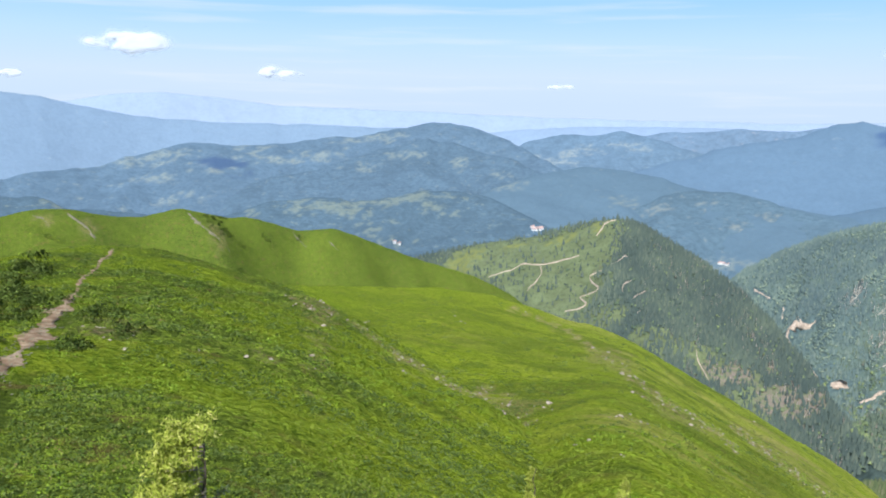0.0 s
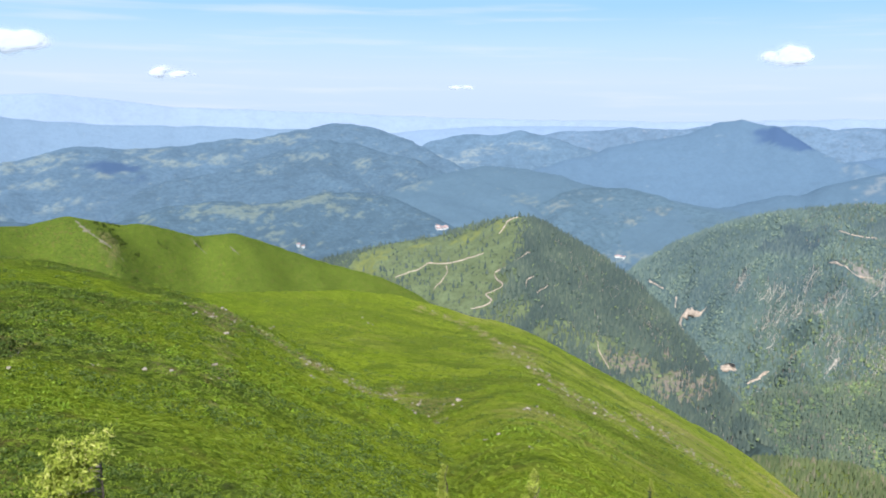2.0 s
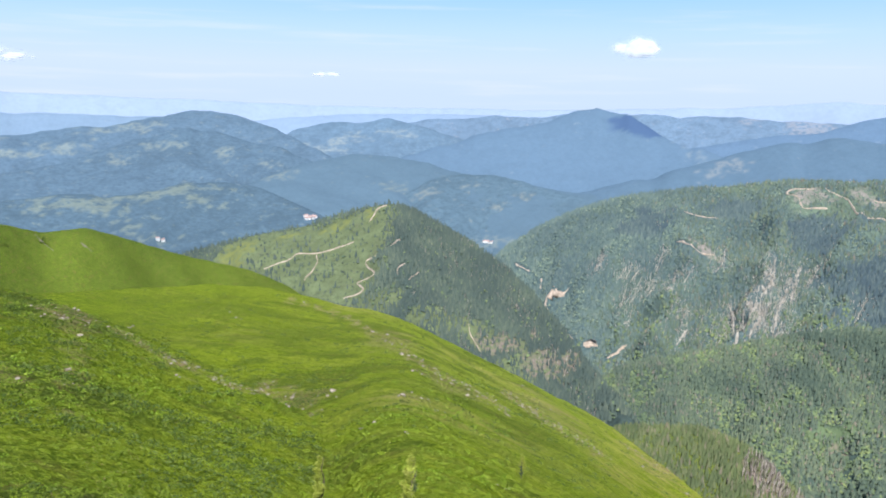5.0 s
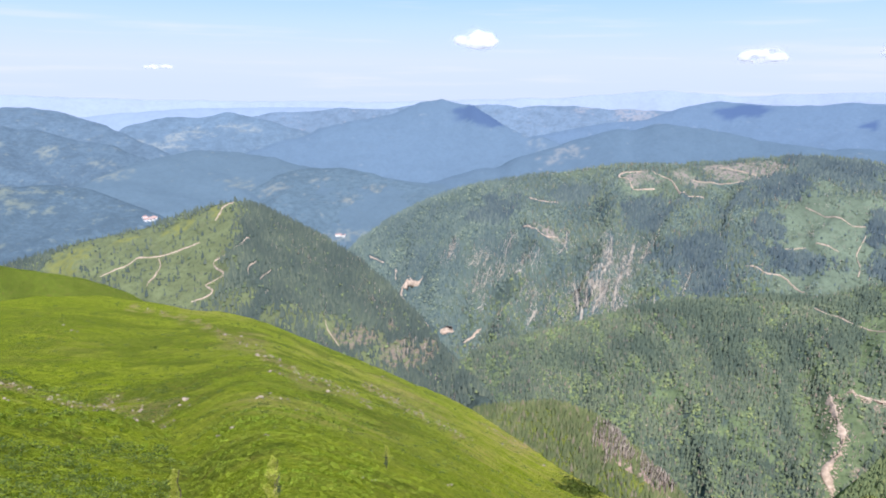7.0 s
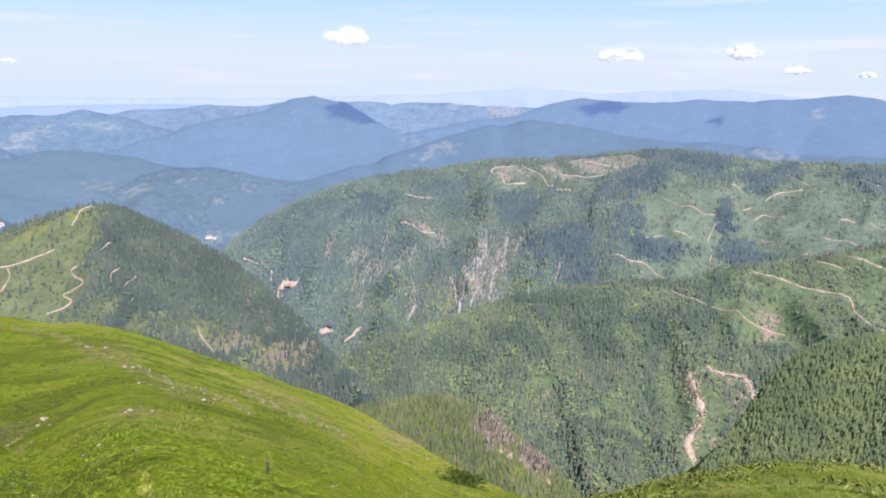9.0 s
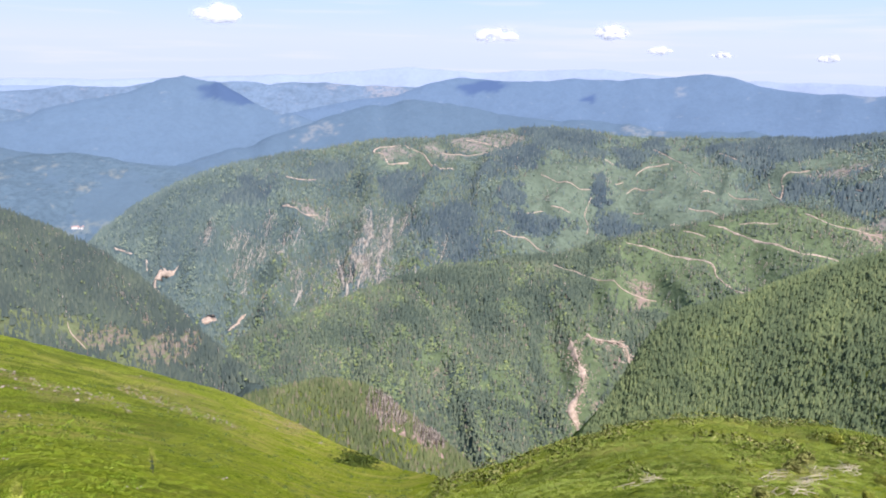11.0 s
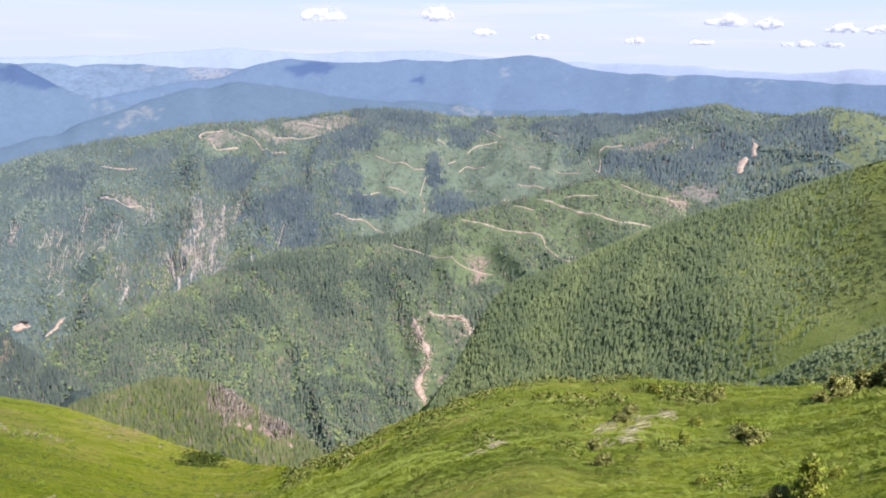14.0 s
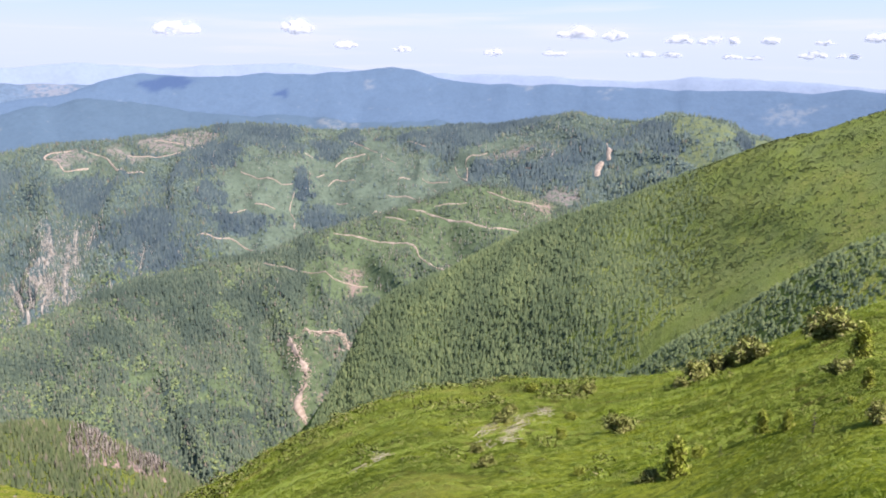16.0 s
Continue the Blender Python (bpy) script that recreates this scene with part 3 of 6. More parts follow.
RIB_TRACKS = [
    (5, [(63, -12.85), (65.3, -13.3), (67.6, -13.7), (69.4, -13.95), (69.8, -14.8), (71, -15.6), (72.4, -16)]), (6, [(68.9, -11.1), (70.65, -11.5), (72.45, -12), (74.7, -12.35), (77.1, -12.6), (79, -13.1)]),
    (1.8, [(57.5, -14.9), (60.8, -15.8), (63.2, -16.5), (65.7, -17.1)]), (4, [(75.2, -9.7), (76.7, -10.2), (78.4, -10.5), (80, -10.8)]), (3, [(71, -10.85), (73.7, -10.55)]), (3, [(67.1, -11.7), (68.8, -12)])]
STREAM_BED = [(10, [(59.1, -20.65), (59.8, -22), (60.35, -23.3), (60.25, -24.35), (59.6, -25.8), (60.2, -27.1), (60.6, -27.9)]), (7, [(60.2, -20.3), (62.15, -20.5), (63.6, -20.8), (63.85, -21.9)])]
FOOTPATH = [(38, [(-34, -19.6), (-32.25, -18.1), (-31.1, -17.1), (-30, -16), (-28.7, -15), (-27.9, -14.3)]), (15, [(-27.9, -14.3), (-27.5, -13.9), (-27.1, -13.4)]),
            (6, [(-27.1, -13.4), (-26.5, -12.4), (-25.5, -11.7), (-24.7, -11), (-24.5, -10.6)])]
PEAK_PATHS = [(9, [(-29.4, -8), (-28.8, -8.25), (-28.4, -8.85)]), (8, [(-27.2, -8), (-26.75, -8.4), (-26, -9.1), (-25.6, -10)]), (9, [(-19.25, -8.25), (-18.6, -9), (-17.7, -9.75), (-16.9, -10.5)]), (7, [(-16.5, -11), (-16.3, -11.4)]),
              (5, [(-11.6, -9.95), (-10.5, -11.2)]), (5, [(-8.8, -10.7), (-8.05, -11.5)])]
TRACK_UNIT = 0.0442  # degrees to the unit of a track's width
cleared = []


def line(points, height, near, far, gap):
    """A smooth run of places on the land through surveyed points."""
    p = np.array([[*xy(b, meet(height, b, a, near, far))] for b, a in points])
    if len(p) > 2:
        q = np.vstack([2 * p[0] - p[1], p, 2 * p[-1] - p[-2]])
        out = []
        for k in range(1, len(q) - 2):
            t = np.linspace(0, 1, 12, endpoint=False)[:, None]
            out.append(0.5 * (2 * q[k] + (q[k + 1] - q[k - 1]) * t + (2 * q[k - 1] - 5 * q[k] + 4 * q[k + 1] - q[k + 2]) * t ** 2
                              + (3 * q[k] - q[k - 1] - 3 * q[k + 1] + q[k + 2]) * t ** 3))
        p = np.vstack([*out, p[-1:]])
    along = np.concatenate([[0], np.cumsum(np.hypot(*np.diff(p, axis=0).T))])
    s = np.arange(0, along[-1], gap)
    return np.stack([np.interp(s, along, p[:, 0]), np.interp(s, along, p[:, 1])], 1)


def xy(b, r):
    return r * np.sin(np.radians(b)), r * np.cos(np.radians(b))


def polar(p):
    return np.degrees(np.arctan2(p[..., 0], p[..., 1])), np.hypot(p[..., 0], p[..., 1])


def band(name, label, category, width, points, height, near, far, lift, gap, material, spread=1.5, ragged=0.35, seed=0, parent=None, broken=0.0):
    """A ribbon of bare ground with ragged edges, laid on the land."""
    p = line(points, height, near, far, gap)
    way = np.gradient(p, axis=0)
    side = np.stack([-way[:, 1], way[:, 0]], 1) / np.maximum(np.hypot(*way.T), 1e-6)[:, None]
    s = np.arange(len(p)) * gap
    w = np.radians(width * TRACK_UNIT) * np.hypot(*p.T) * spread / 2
    fade = np.minimum(1, np.minimum(s, s[-1] - s) / (gap * 3) + 0.25)
    fade = fade * np.clip(1 + 2.6 * broken * fbm(s / (w.mean() * 7) + 5.1 * seed, 0 * s + seed, 3, 340 + seed), 0.08, 1.5)
    rows = []
    for k, f in enumerate(np.linspace(-1, 1, 5)):
        edge = f * w * fade * (1 + ragged * 2 * fbm(s / (w.mean() * 4) + 31 * seed, np.full_like(s, k * 3.7), 3, 300 + seed))
        q = p + side * edge[:, None]
        z = height(*polar(q)) + lift * (1 if abs(f) < 0.9 else -0.6)
        rows.append(np.column_stack([q, z]))
    co = np.stack(rows, 1).reshape(-1, 3)
    n = len(p)
    a = (np.arange(n - 1)[:, None] * 5 + np.arange(4)[None]).ravel()
    me = sheet(name, co, np.stack([a, a + 5, a + 6, a + 1], 1))
    me.materials.append(material)
    inward = p * (1 - 6 / np.hypot(*p.T))[:, None]
    cleared.extend((x, y, 0, float(v)) for (x, y), v in zip(np.vstack([p, inward]), np.concatenate([w, w])))
    ob = tagged(new(name, me), label, "" if parent else category)
    ob.parent = parent
    return ob


class Patches:
    """Patches of cover, as rows of bearing, angle, and half their width and height in degrees."""

    def __init__(self, rows, ridge, seed, height=None, near=None, far=None, edge=(1.15, 0.75), ragged=1.1, grain=1.0):
        self.rows, self.seed, self.edge, self.ragged, self.grain = [], seed, edge, ragged, grain
        for b, a, wide, tall in rows:
            lo = near or float(ridge.inner(b))
            hi = far or float(ridge.crest(b)[0]) + 5
            form = height or ridge.height
            r = meet(form, b, a, lo, hi)
            deep = max(abs(meet(form, b, min(a + tall, a + 8), lo, hi) - meet(form, b, a - tall, lo, hi)) / 2, 0.01 * r)
            self.rows.append((b, r, wide, deep))

    def mask(self, b, r):
        total = np.zeros_like(b)
        for b0, r0, wide, deep in self.rows:
            near = (np.abs(b - b0) < 2.2 * wide) & (np.abs(r - r0) < 2.2 * deep)
            bb, rr = b[near], r[near]
            size = np.radians(wide) * r0 * self.grain
            x, y = xy(bb, rr)
            e = np.hypot((bb - b0) / wide, (rr - r0) / deep) + self.ragged * fbm(x / size, y / size, 4, self.seed)
            total[near] = np.maximum(total[near], step(*self.edge, e))
        return total


STONY = Patches([(27.1, -23.8, 3.1, 0.6), (19.2, -22.6, 2.2, 0.4), (14.2, -19.2, 1.8, 0.7), (15.4, -23.4, 1.8, 0.4), (5.8, -23.4, 2.7, 0.6), (-2.6, -20, 2.2, 0.6), (-9.9, -15.3, 1.3, 0.4), (-24.9, -16.6, 2.7, 1.0),
                 (-14.4, -18.8, 1.3, 0.4), (-17.2, -9.7, 0.6, 0.5), (27.9, -24.8, 2.7, 0.5), (36.2, -27.4, 2.2, 0.4), (78.1, -27.8, 2.0, 0.5), (-26, -8.9, 0.5, 0.4), (-28.6, -8.4, 0.5, 0.4)], None, 91, ground_height, 4.0, 600.0)
WORN = [(0.42, [(23.61, -22.96), (25.54, -24.02), (27.81, -25.15), (30.07, -26.1), (31.67, -26.78)]), (0.42, [(33.47, -25.91), (35.37, -26.77), (36.7, -27.3)]),
        (0.55, [(-11.93, -14.85), (-9.92, -15.63), (-6.65, -17.24), (-3.96, -19.18), (-0.27, -21.1), (1.94, -22.15), (5.41, -23.29), (8.09, -24.74)]),
        (0.35, [(5.98, -15.81), (10.4, -17.3), (13.12, -18.83), (15.6, -20.32), (18.43, -21.92), (20.44, -22.62)]), (0.3, [(20.43, -22.62), (22.35, -23.43), (23.98, -24.65)])]
worn_spots, chance = [], random.Random(43)
for wide, run in WORN:
    for (b0, a0), (b1, a1) in zip(run, run[1:]):
        for k in range(4):
            f = k / 4
            if chance.random() < 0.8:
                worn_spots.append((b0 + (b1 - b0) * f, a0 + (a1 - a0) * f, wide * chance.uniform(0.8, 1.7), 0.22 * chance.uniform(0.6, 1.5)))
ERODED = Patches(worn_spots, None, 104, ground_height, 4.0, 600.0, (1.3, 0.5))
PEAK_JUNIPER = Patches([(-27.9, -9.85, 1.2, 0.3), (-16.6, -9.9, 1.3, 0.9), (-15.2, -11.2, 1.2, 0.6), (-11.4, -10.4, 0.7, 0.4), (-17.2, -8.8, 0.6, 0.4), (-13.6, -10.3, 0.5, 0.3)], None, 106, ground_height, 200.0, 470.0)
THICKET = Patches([(-31.5, -13.3, 2.6, 1.4), (-28.3, -17.0, 2.0, 0.5), (-25.6, -15.2, 1.4, 0.6), (-23.8, -16.6, 1.2, 0.5), (-29.6, -11.6, 1.5, 0.5), (41.5, -29.9, 2.2, 0.4), (45.2, -30.4, 1.8, 0.35), (-34, -16, 1.5, 1.5)], None, 89, ground_height, 5.0, 240.0)
DEADWOOD = Patches([(43.6, -26.2, 1.0, 0.8), (45.2, -27.2, 1.2, 0.6), (47.6, -28.5, 1.4, 0.45)], None, 92, GULLY_WOOD.height, 300.0, 560.0)
HILL_OPEN = Patches([(2.5, -12.1, 1.55, 0.97), (9.8, -10.3, 1.8, 0.22), (8.1, -13.2, 4.0, 1.6), (11.8, -14.7, 2.6, 1.1), (18, -17.2, 2.6, 0.8), (12.3, -9.2, 0.8, 0.7), (16.5, -17.6, 2.5, 0.9), (20.5, -18.6, 2.2, 1.3), (24, -20.6, 1.8, 1.5), (13, -16.2, 2.5, 1.0)], HILL, 93)
HILL_MEADOW = Patches([(2.5, -12.1, 1.5, 0.9), (9.8, -10.2, 1.6, 0.2), (12.2, -9.1, 0.45, 0.6), (5.5, -11.0, 1.2, 0.15)], HILL, 94)
HILL_FELLED = Patches([(26.7, -20.4, 2.2, 1.6), (23, -19, 2, 0.7)], HILL, 95)
RIB_OPEN = Patches([(57.5, -19.2, 0.8, 1.2), (58.6, -23.2, 2.2, 2.6), (55.6, -20.3, 0.9, 0.7), (54, -24.5, 1.6, 1.2), (47.6, -22.5, 1.5, 0.9), (44, -21.5, 1.0, 0.6), (62.6, -15, 4.9, 2.0), (73.8, -12.3, 4.9, 1.6), (61.2, -24.2, 2.2, 3.1), (47.8, -23, 0.9, 0.8), (67, -16, 3, 1.5)], RIB, 96)
RIB_FELLED = Patches([(64.3, -16.6, 0.8, 1.0), (62.8, -21.8, 0.7, 0.7), (48.4, -23.6, 0.8, 0.5), (79.7, -10.6, 1.3, 0.8), (61.8, -25.5, 0.7, 0.7)], RIB, 97)
MASSIF_OPEN = Patches([(46.6, -6.9, 3.1, 1.05), (40, -6.25, 1.8, 0.3), (58.1, -8.8, 5.3, 2.65), (55, -7.6, 2.6, 1.1), (66, -8, 5, 2.2), (86, -6.2, 2, 0.6)], MASSIF, 98)
MASSIF_FELLED = Patches([(51, -5.6, 3.1, 0.6), (44.8, -6.4, 1.3, 0.4), (38, -10.95, 1.1, 0.6), (80.3, -10.5, 2.2, 1.1), (77.5, -6.6, 2.2, 0.5)], MASSIF, 99)
# dark spruce stands, plus cloud shadow painted below the crest at bearings 52-60
MASSIF_DARK_SHADE = Patches([(52.1, -7.5, 1.8, 0.75), (54.4, -6.6, 2.4, 1.0), (57.3, -5.5, 2.7, 1.0), (59.9, -5.2, 1.5, 0.6), (49.8, -11.6, 1.8, 2.1), (53.9, -9.4, 1.0, 1.0), (55.8, -12.1, 2.7, 1.0), (62, -11.8, 2.1, 0.9), (60.7, -9.2, 0.65, 1.5),
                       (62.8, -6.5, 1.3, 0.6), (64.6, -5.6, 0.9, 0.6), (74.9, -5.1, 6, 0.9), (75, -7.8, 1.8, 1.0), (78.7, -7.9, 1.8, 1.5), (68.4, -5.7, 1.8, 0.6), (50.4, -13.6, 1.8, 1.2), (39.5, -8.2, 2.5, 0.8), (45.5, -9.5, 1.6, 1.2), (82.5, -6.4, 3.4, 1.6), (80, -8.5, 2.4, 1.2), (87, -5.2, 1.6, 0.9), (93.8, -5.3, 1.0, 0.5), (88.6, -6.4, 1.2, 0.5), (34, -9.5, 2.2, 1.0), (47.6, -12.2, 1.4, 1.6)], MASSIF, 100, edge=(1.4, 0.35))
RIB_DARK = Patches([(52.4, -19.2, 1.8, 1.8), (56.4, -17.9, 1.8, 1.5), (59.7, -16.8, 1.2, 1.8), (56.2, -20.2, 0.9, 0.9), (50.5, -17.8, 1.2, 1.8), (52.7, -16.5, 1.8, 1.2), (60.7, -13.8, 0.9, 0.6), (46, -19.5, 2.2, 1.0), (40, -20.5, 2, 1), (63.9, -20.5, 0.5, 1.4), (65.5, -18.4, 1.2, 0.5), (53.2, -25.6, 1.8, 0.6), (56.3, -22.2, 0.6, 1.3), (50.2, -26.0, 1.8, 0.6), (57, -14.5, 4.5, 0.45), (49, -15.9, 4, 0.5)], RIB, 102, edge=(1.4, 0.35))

MASSIF_MEADOW = Patches([(90.6, -4.2, 1.4, 0.8), (91.6, -4.7, 1.5, 0.7), (85.9, -4.25, 0.9, 0.2), (90.5, -6.9, 1.5, 0.45), (95.4, -5.6, 0.9, 0.4), (87.5, -7.6, 1.6, 0.25)], MASSIF, 103, edge=(1.05, 0.9), ragged=0.7)

# ---- ground ----


def paint_ground(b, r):
    x, y = xy(b, r)
    heath = (0.3 + 0.7 * step(-0.12, 0.2, fbm(x / 14, y / 14, 5, 81))) * step(260, 120, r) * step(2, -10, b)
    heath = np.maximum(heath, 0.7 * step(-0.02, 0.25, fbm(x / 5, y / 5, 4, 83)) * step(46, 60, b) * step(120, 60, r))
    heath = np.maximum(heath, 0.8 * step(330, 400, r) * step(20, 26, b) * step(60, 54, b))
    heath = np.maximum(heath, (0.85 + 0.15 * step(-0.1, 0.2, fbm(x / 35, y / 35, 4, 84))) * step(270, 310, r) * step(14, 8, b))
    heath = np.maximum(heath, 0.12 * step(300, 420, r) * step(56, 62, b))
    heath = np.maximum(heath, 0.62 * step(-0.05, 0.22, fbm(x / 7, y / 7, 5, 78)) * step(20, 30, r) * step(265, 220, r) * step(-12, 0, b) * step(36, 22, b))
    heath = np.maximum(heath, (0.3 + 0.25 * step(-0.1, 0.3, fbm(x / 16, y / 16, 4, 86))) * step(110, 150, r) * step(262, 250, r) * step(-18, -12, b) * step(16, 6, b))
    heath = np.maximum(heath, THICKET.mask(b, r))
    dry = (0.25 + 0.75 * step(-0.05, 0.3, fbm(x / 22, y / 30, 3, 85))) * 0.85 * step(-10, 15, b)
    bare = np.maximum(np.maximum(np.maximum(STONY.mask(b, r) * 0.5, ERODED.mask(b, r) * 0.95), DEADWOOD.mask(b, r)), 0.05 * step(330, 400, r) * step(20, 26, b) * step(60, 54, b))
    # beyond 260 m the greyer tone is painted haze, nearer it is sedge
    sedge = np.maximum((0.85 - 0.75 * step(18, 10, b)) * step(260, 320, r), 0.22 * step(54, 60, b) * step(160, 125, b) * step(5, 12, r)) * (0.8 + 0.4 * fbm(x / 18, y / 18, 3, 87))
    sedge = np.maximum(sedge, 0.12 * step(2, 20, b) * step(36, 28, b) * step(25, 60, r))
    sedge = np.maximum(sedge, step(880, 960, r))
    dry = np.maximum(dry, 0.8 * step(-0.15, 0.2, fbm(x / 7, y / 7, 4, 89)) * step(46, 54, b) * step(108, 74, b) * step(90, 60, r))
    heath = np.maximum(heath * (0.35 + 0.65 * step(3, 10, r)), step(880, 960, r))
    dry = np.maximum(dry, (0.45 + 0.5 * step(-0.1, 0.2, fbm(x / 12, y / 20, 4, 90))) * step(26, 36, b) * step(50, 46, b) * step(30, 60, r))
    dry = dry * step(960, 880, r)
    dry = dry * step(3, 9, r) * step(170, 130, np.abs(b))
    return np.stack([heath, dry, bare, np.clip(sedge, 0, 1)], -1)


bearings = np.concatenate([np.arange(-180, -38, 3.0), np.arange(-38, 110, 0.4), np.arange(110, 180.1, 2.5)])
ranges = np.concatenate([[0.0, 0.3, 0.7], 1.2 * 1.019 ** np.arange(0, 355), np.geomspace(960, 4985, 30)])
ground = patch("ground", bearings, ranges, ground_height, GRASS, None, paint_ground)
tagged(ground, "green alpine meadow slope falling steeply from a summit", "ground", kind="structure")

# ---- wooded hills ----


def over(B, R, Z):
    return Z > VALLEY - 25


def painted(density, meadow, felled):
    def paint(b, r):
        d = density(b, r)
        return np.stack([step(0.35, 0.8, d), meadow.mask(b, r) if meadow else np.zeros_like(b), felled.mask(b, r), np.ones_like(b)], -1)
    return paint


def hill_wood(b, r):
    x, y = xy(b, r)
    far, _ = HILL.crest(b)
    side = step(13.2, 16.5, b - 4.5 * (r - 1650) / 300)
    d = side + 0.55 * step(0.05, 0.3, fbm(x / 90, y / 90, 4, 101)) + 0.3 * step(5, 11, b) * step(60, 0, np.abs(r - far + 20))
    d = d * (1 - 0.75 * HILL_OPEN.mask(b, r)) * (1 - 0.8 * HILL_FELLED.mask(b, r)) * (1 - HILL_MEADOW.mask(b, r))
    return np.clip(d, 0.035, 1) * (1 - 0.9 * HILL_MEADOW.mask(b, r))


def rib_wood(b, r):
    x, y = xy(b, r)
    open_side = step(56, 62, b) * 0.8
    d = 1.0 - open_side - 0.3 * step(0.1, 0.3, fbm(x / 75, y / 75, 4, 111))
    d = d * (1 - 0.85 * RIB_OPEN.mask(b, r)) * (1 - 0.85 * RIB_FELLED.mask(b, r))
    d = np.maximum(d, 0.55 * step(60.9, 62.2, b + 2.5 * fbm(x / 40, y / 40, 3, 113)) * step(1420, 1340, r))  # firs beside the stream
    return np.clip(np.maximum(d, RIB_DARK.mask(b, r)), 0.03, 1)


def massif_wood(b, r):
    x, y = xy(b, r)
    open_side = step(50, 58, b) * step(80, 73, b) * 0.8
    d = 1.0 - open_side - (0.4 + 0.2 * step(44, 52, b)) * step(0.05, 0.25, fbm(x / 110, y / 110, 4, 121)) + 0.5 * step(0.12, 0.25, fbm(x / 130, y / 130, 3, 125))
    d = d * (1 - 0.75 * MASSIF_OPEN.mask(b, r)) * (1 - 0.9 * MASSIF_FELLED.mask(b, r)) + MASSIF_DARK_SHADE.mask(b, r)
    return np.clip(d, 0.035, 1) * (1 - 0.93 * MASSIF_MEADOW.mask(b, r))


hill = patch("wooded_hill", np.arange(-12, 42, 0.2), np.arange(880, 2250, 9.0), HILL.height, HILL_FLOOR, over, painted(hill_wood, HILL_MEADOW, HILL_FELLED))
tagged(hill, "green wooded hill with felled clearings above the valley", "hill")
rib = patch("wooded_spur", np.arange(22, 100, 0.25), np.arange(760, 2050, 10.0), RIB.height, RIB_FLOOR, over, painted(rib_wood, None, RIB_FELLED))
tagged(rib, "forested mountain spur with green felled clearings", "hill")
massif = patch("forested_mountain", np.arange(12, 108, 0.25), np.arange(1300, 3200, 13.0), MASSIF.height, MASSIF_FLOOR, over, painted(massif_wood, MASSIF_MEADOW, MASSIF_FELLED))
tagged(massif, "long forested mountain scarred by logging tracks and clearings", "mountain")

for owner, rows, form, near, far, name, label, kind, wide, ragged in (
        (hill, HILL_TRACKS, HILL.height, 1000, 1850, "dirt_track", "pale dirt logging track winding across the wooded hill", "track", 0.52, 0.6),
        (massif, RIVER_SCARS, MASSIF.height, 1350, 2500, "river_gravel", "pale river gravel in the deep valley", "riverbed", 0.8, 1.3),
        (massif, MASSIF_TRACKS, MASSIF.height, 1500, 2720, "dirt_track", "pale dirt logging track on the forested mountain", "track", 0.43, 0.7),
        (massif, SCREES, MASSIF.height, 1400, 2720, "scree", "pale scree chute on the steep forested mountain side", "scree", 0.5, 1.8),
        (rib, RIB_TRACKS, RIB.height, 900, 1760, "dirt_track", "pale dirt logging track across green clearings", "track", 0.56, 0.6),
        (rib, STREAM_BED, RIB.height, 700, 1760, "stream_bed", "pale stony stream bed cut into the wooded slope", "stream bed", 1.0, 1.7)):
    for k, (width, points) in enumerate(rows):
        band(name, label, kind, width, points, form, near, far, 2.6 if owner is massif else 1.7, 4.0, SCREE if name == "scree" else TRACK, wide, ragged, k, owner, 0.9 if owner is massif else 0.5)

# ---- far mountains ----
# wood and field colours turn bluer and paler with distance: painted haze
FAR = []
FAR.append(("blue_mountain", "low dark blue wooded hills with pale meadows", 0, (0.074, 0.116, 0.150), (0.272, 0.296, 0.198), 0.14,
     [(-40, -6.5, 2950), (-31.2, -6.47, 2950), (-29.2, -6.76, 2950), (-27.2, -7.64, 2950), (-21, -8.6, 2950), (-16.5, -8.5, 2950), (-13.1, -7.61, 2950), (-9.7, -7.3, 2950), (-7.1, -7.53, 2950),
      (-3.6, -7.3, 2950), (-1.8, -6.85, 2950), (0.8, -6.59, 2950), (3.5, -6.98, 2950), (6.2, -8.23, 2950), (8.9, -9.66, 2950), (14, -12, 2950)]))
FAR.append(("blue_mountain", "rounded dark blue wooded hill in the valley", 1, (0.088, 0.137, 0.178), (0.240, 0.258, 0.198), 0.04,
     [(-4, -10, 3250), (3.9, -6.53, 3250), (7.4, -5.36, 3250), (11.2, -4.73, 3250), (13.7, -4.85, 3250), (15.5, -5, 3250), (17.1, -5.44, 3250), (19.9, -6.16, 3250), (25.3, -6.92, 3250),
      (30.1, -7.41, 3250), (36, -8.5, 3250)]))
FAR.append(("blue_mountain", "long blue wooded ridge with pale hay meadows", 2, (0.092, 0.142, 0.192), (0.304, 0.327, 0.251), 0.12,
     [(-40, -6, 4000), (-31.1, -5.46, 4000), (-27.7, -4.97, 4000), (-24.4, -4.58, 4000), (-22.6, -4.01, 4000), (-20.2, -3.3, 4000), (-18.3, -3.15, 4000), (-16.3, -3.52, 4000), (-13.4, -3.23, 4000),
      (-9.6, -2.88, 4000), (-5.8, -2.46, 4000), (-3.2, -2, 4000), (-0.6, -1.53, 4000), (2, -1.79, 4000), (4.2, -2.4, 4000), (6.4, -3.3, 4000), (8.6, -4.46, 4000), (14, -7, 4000)]))
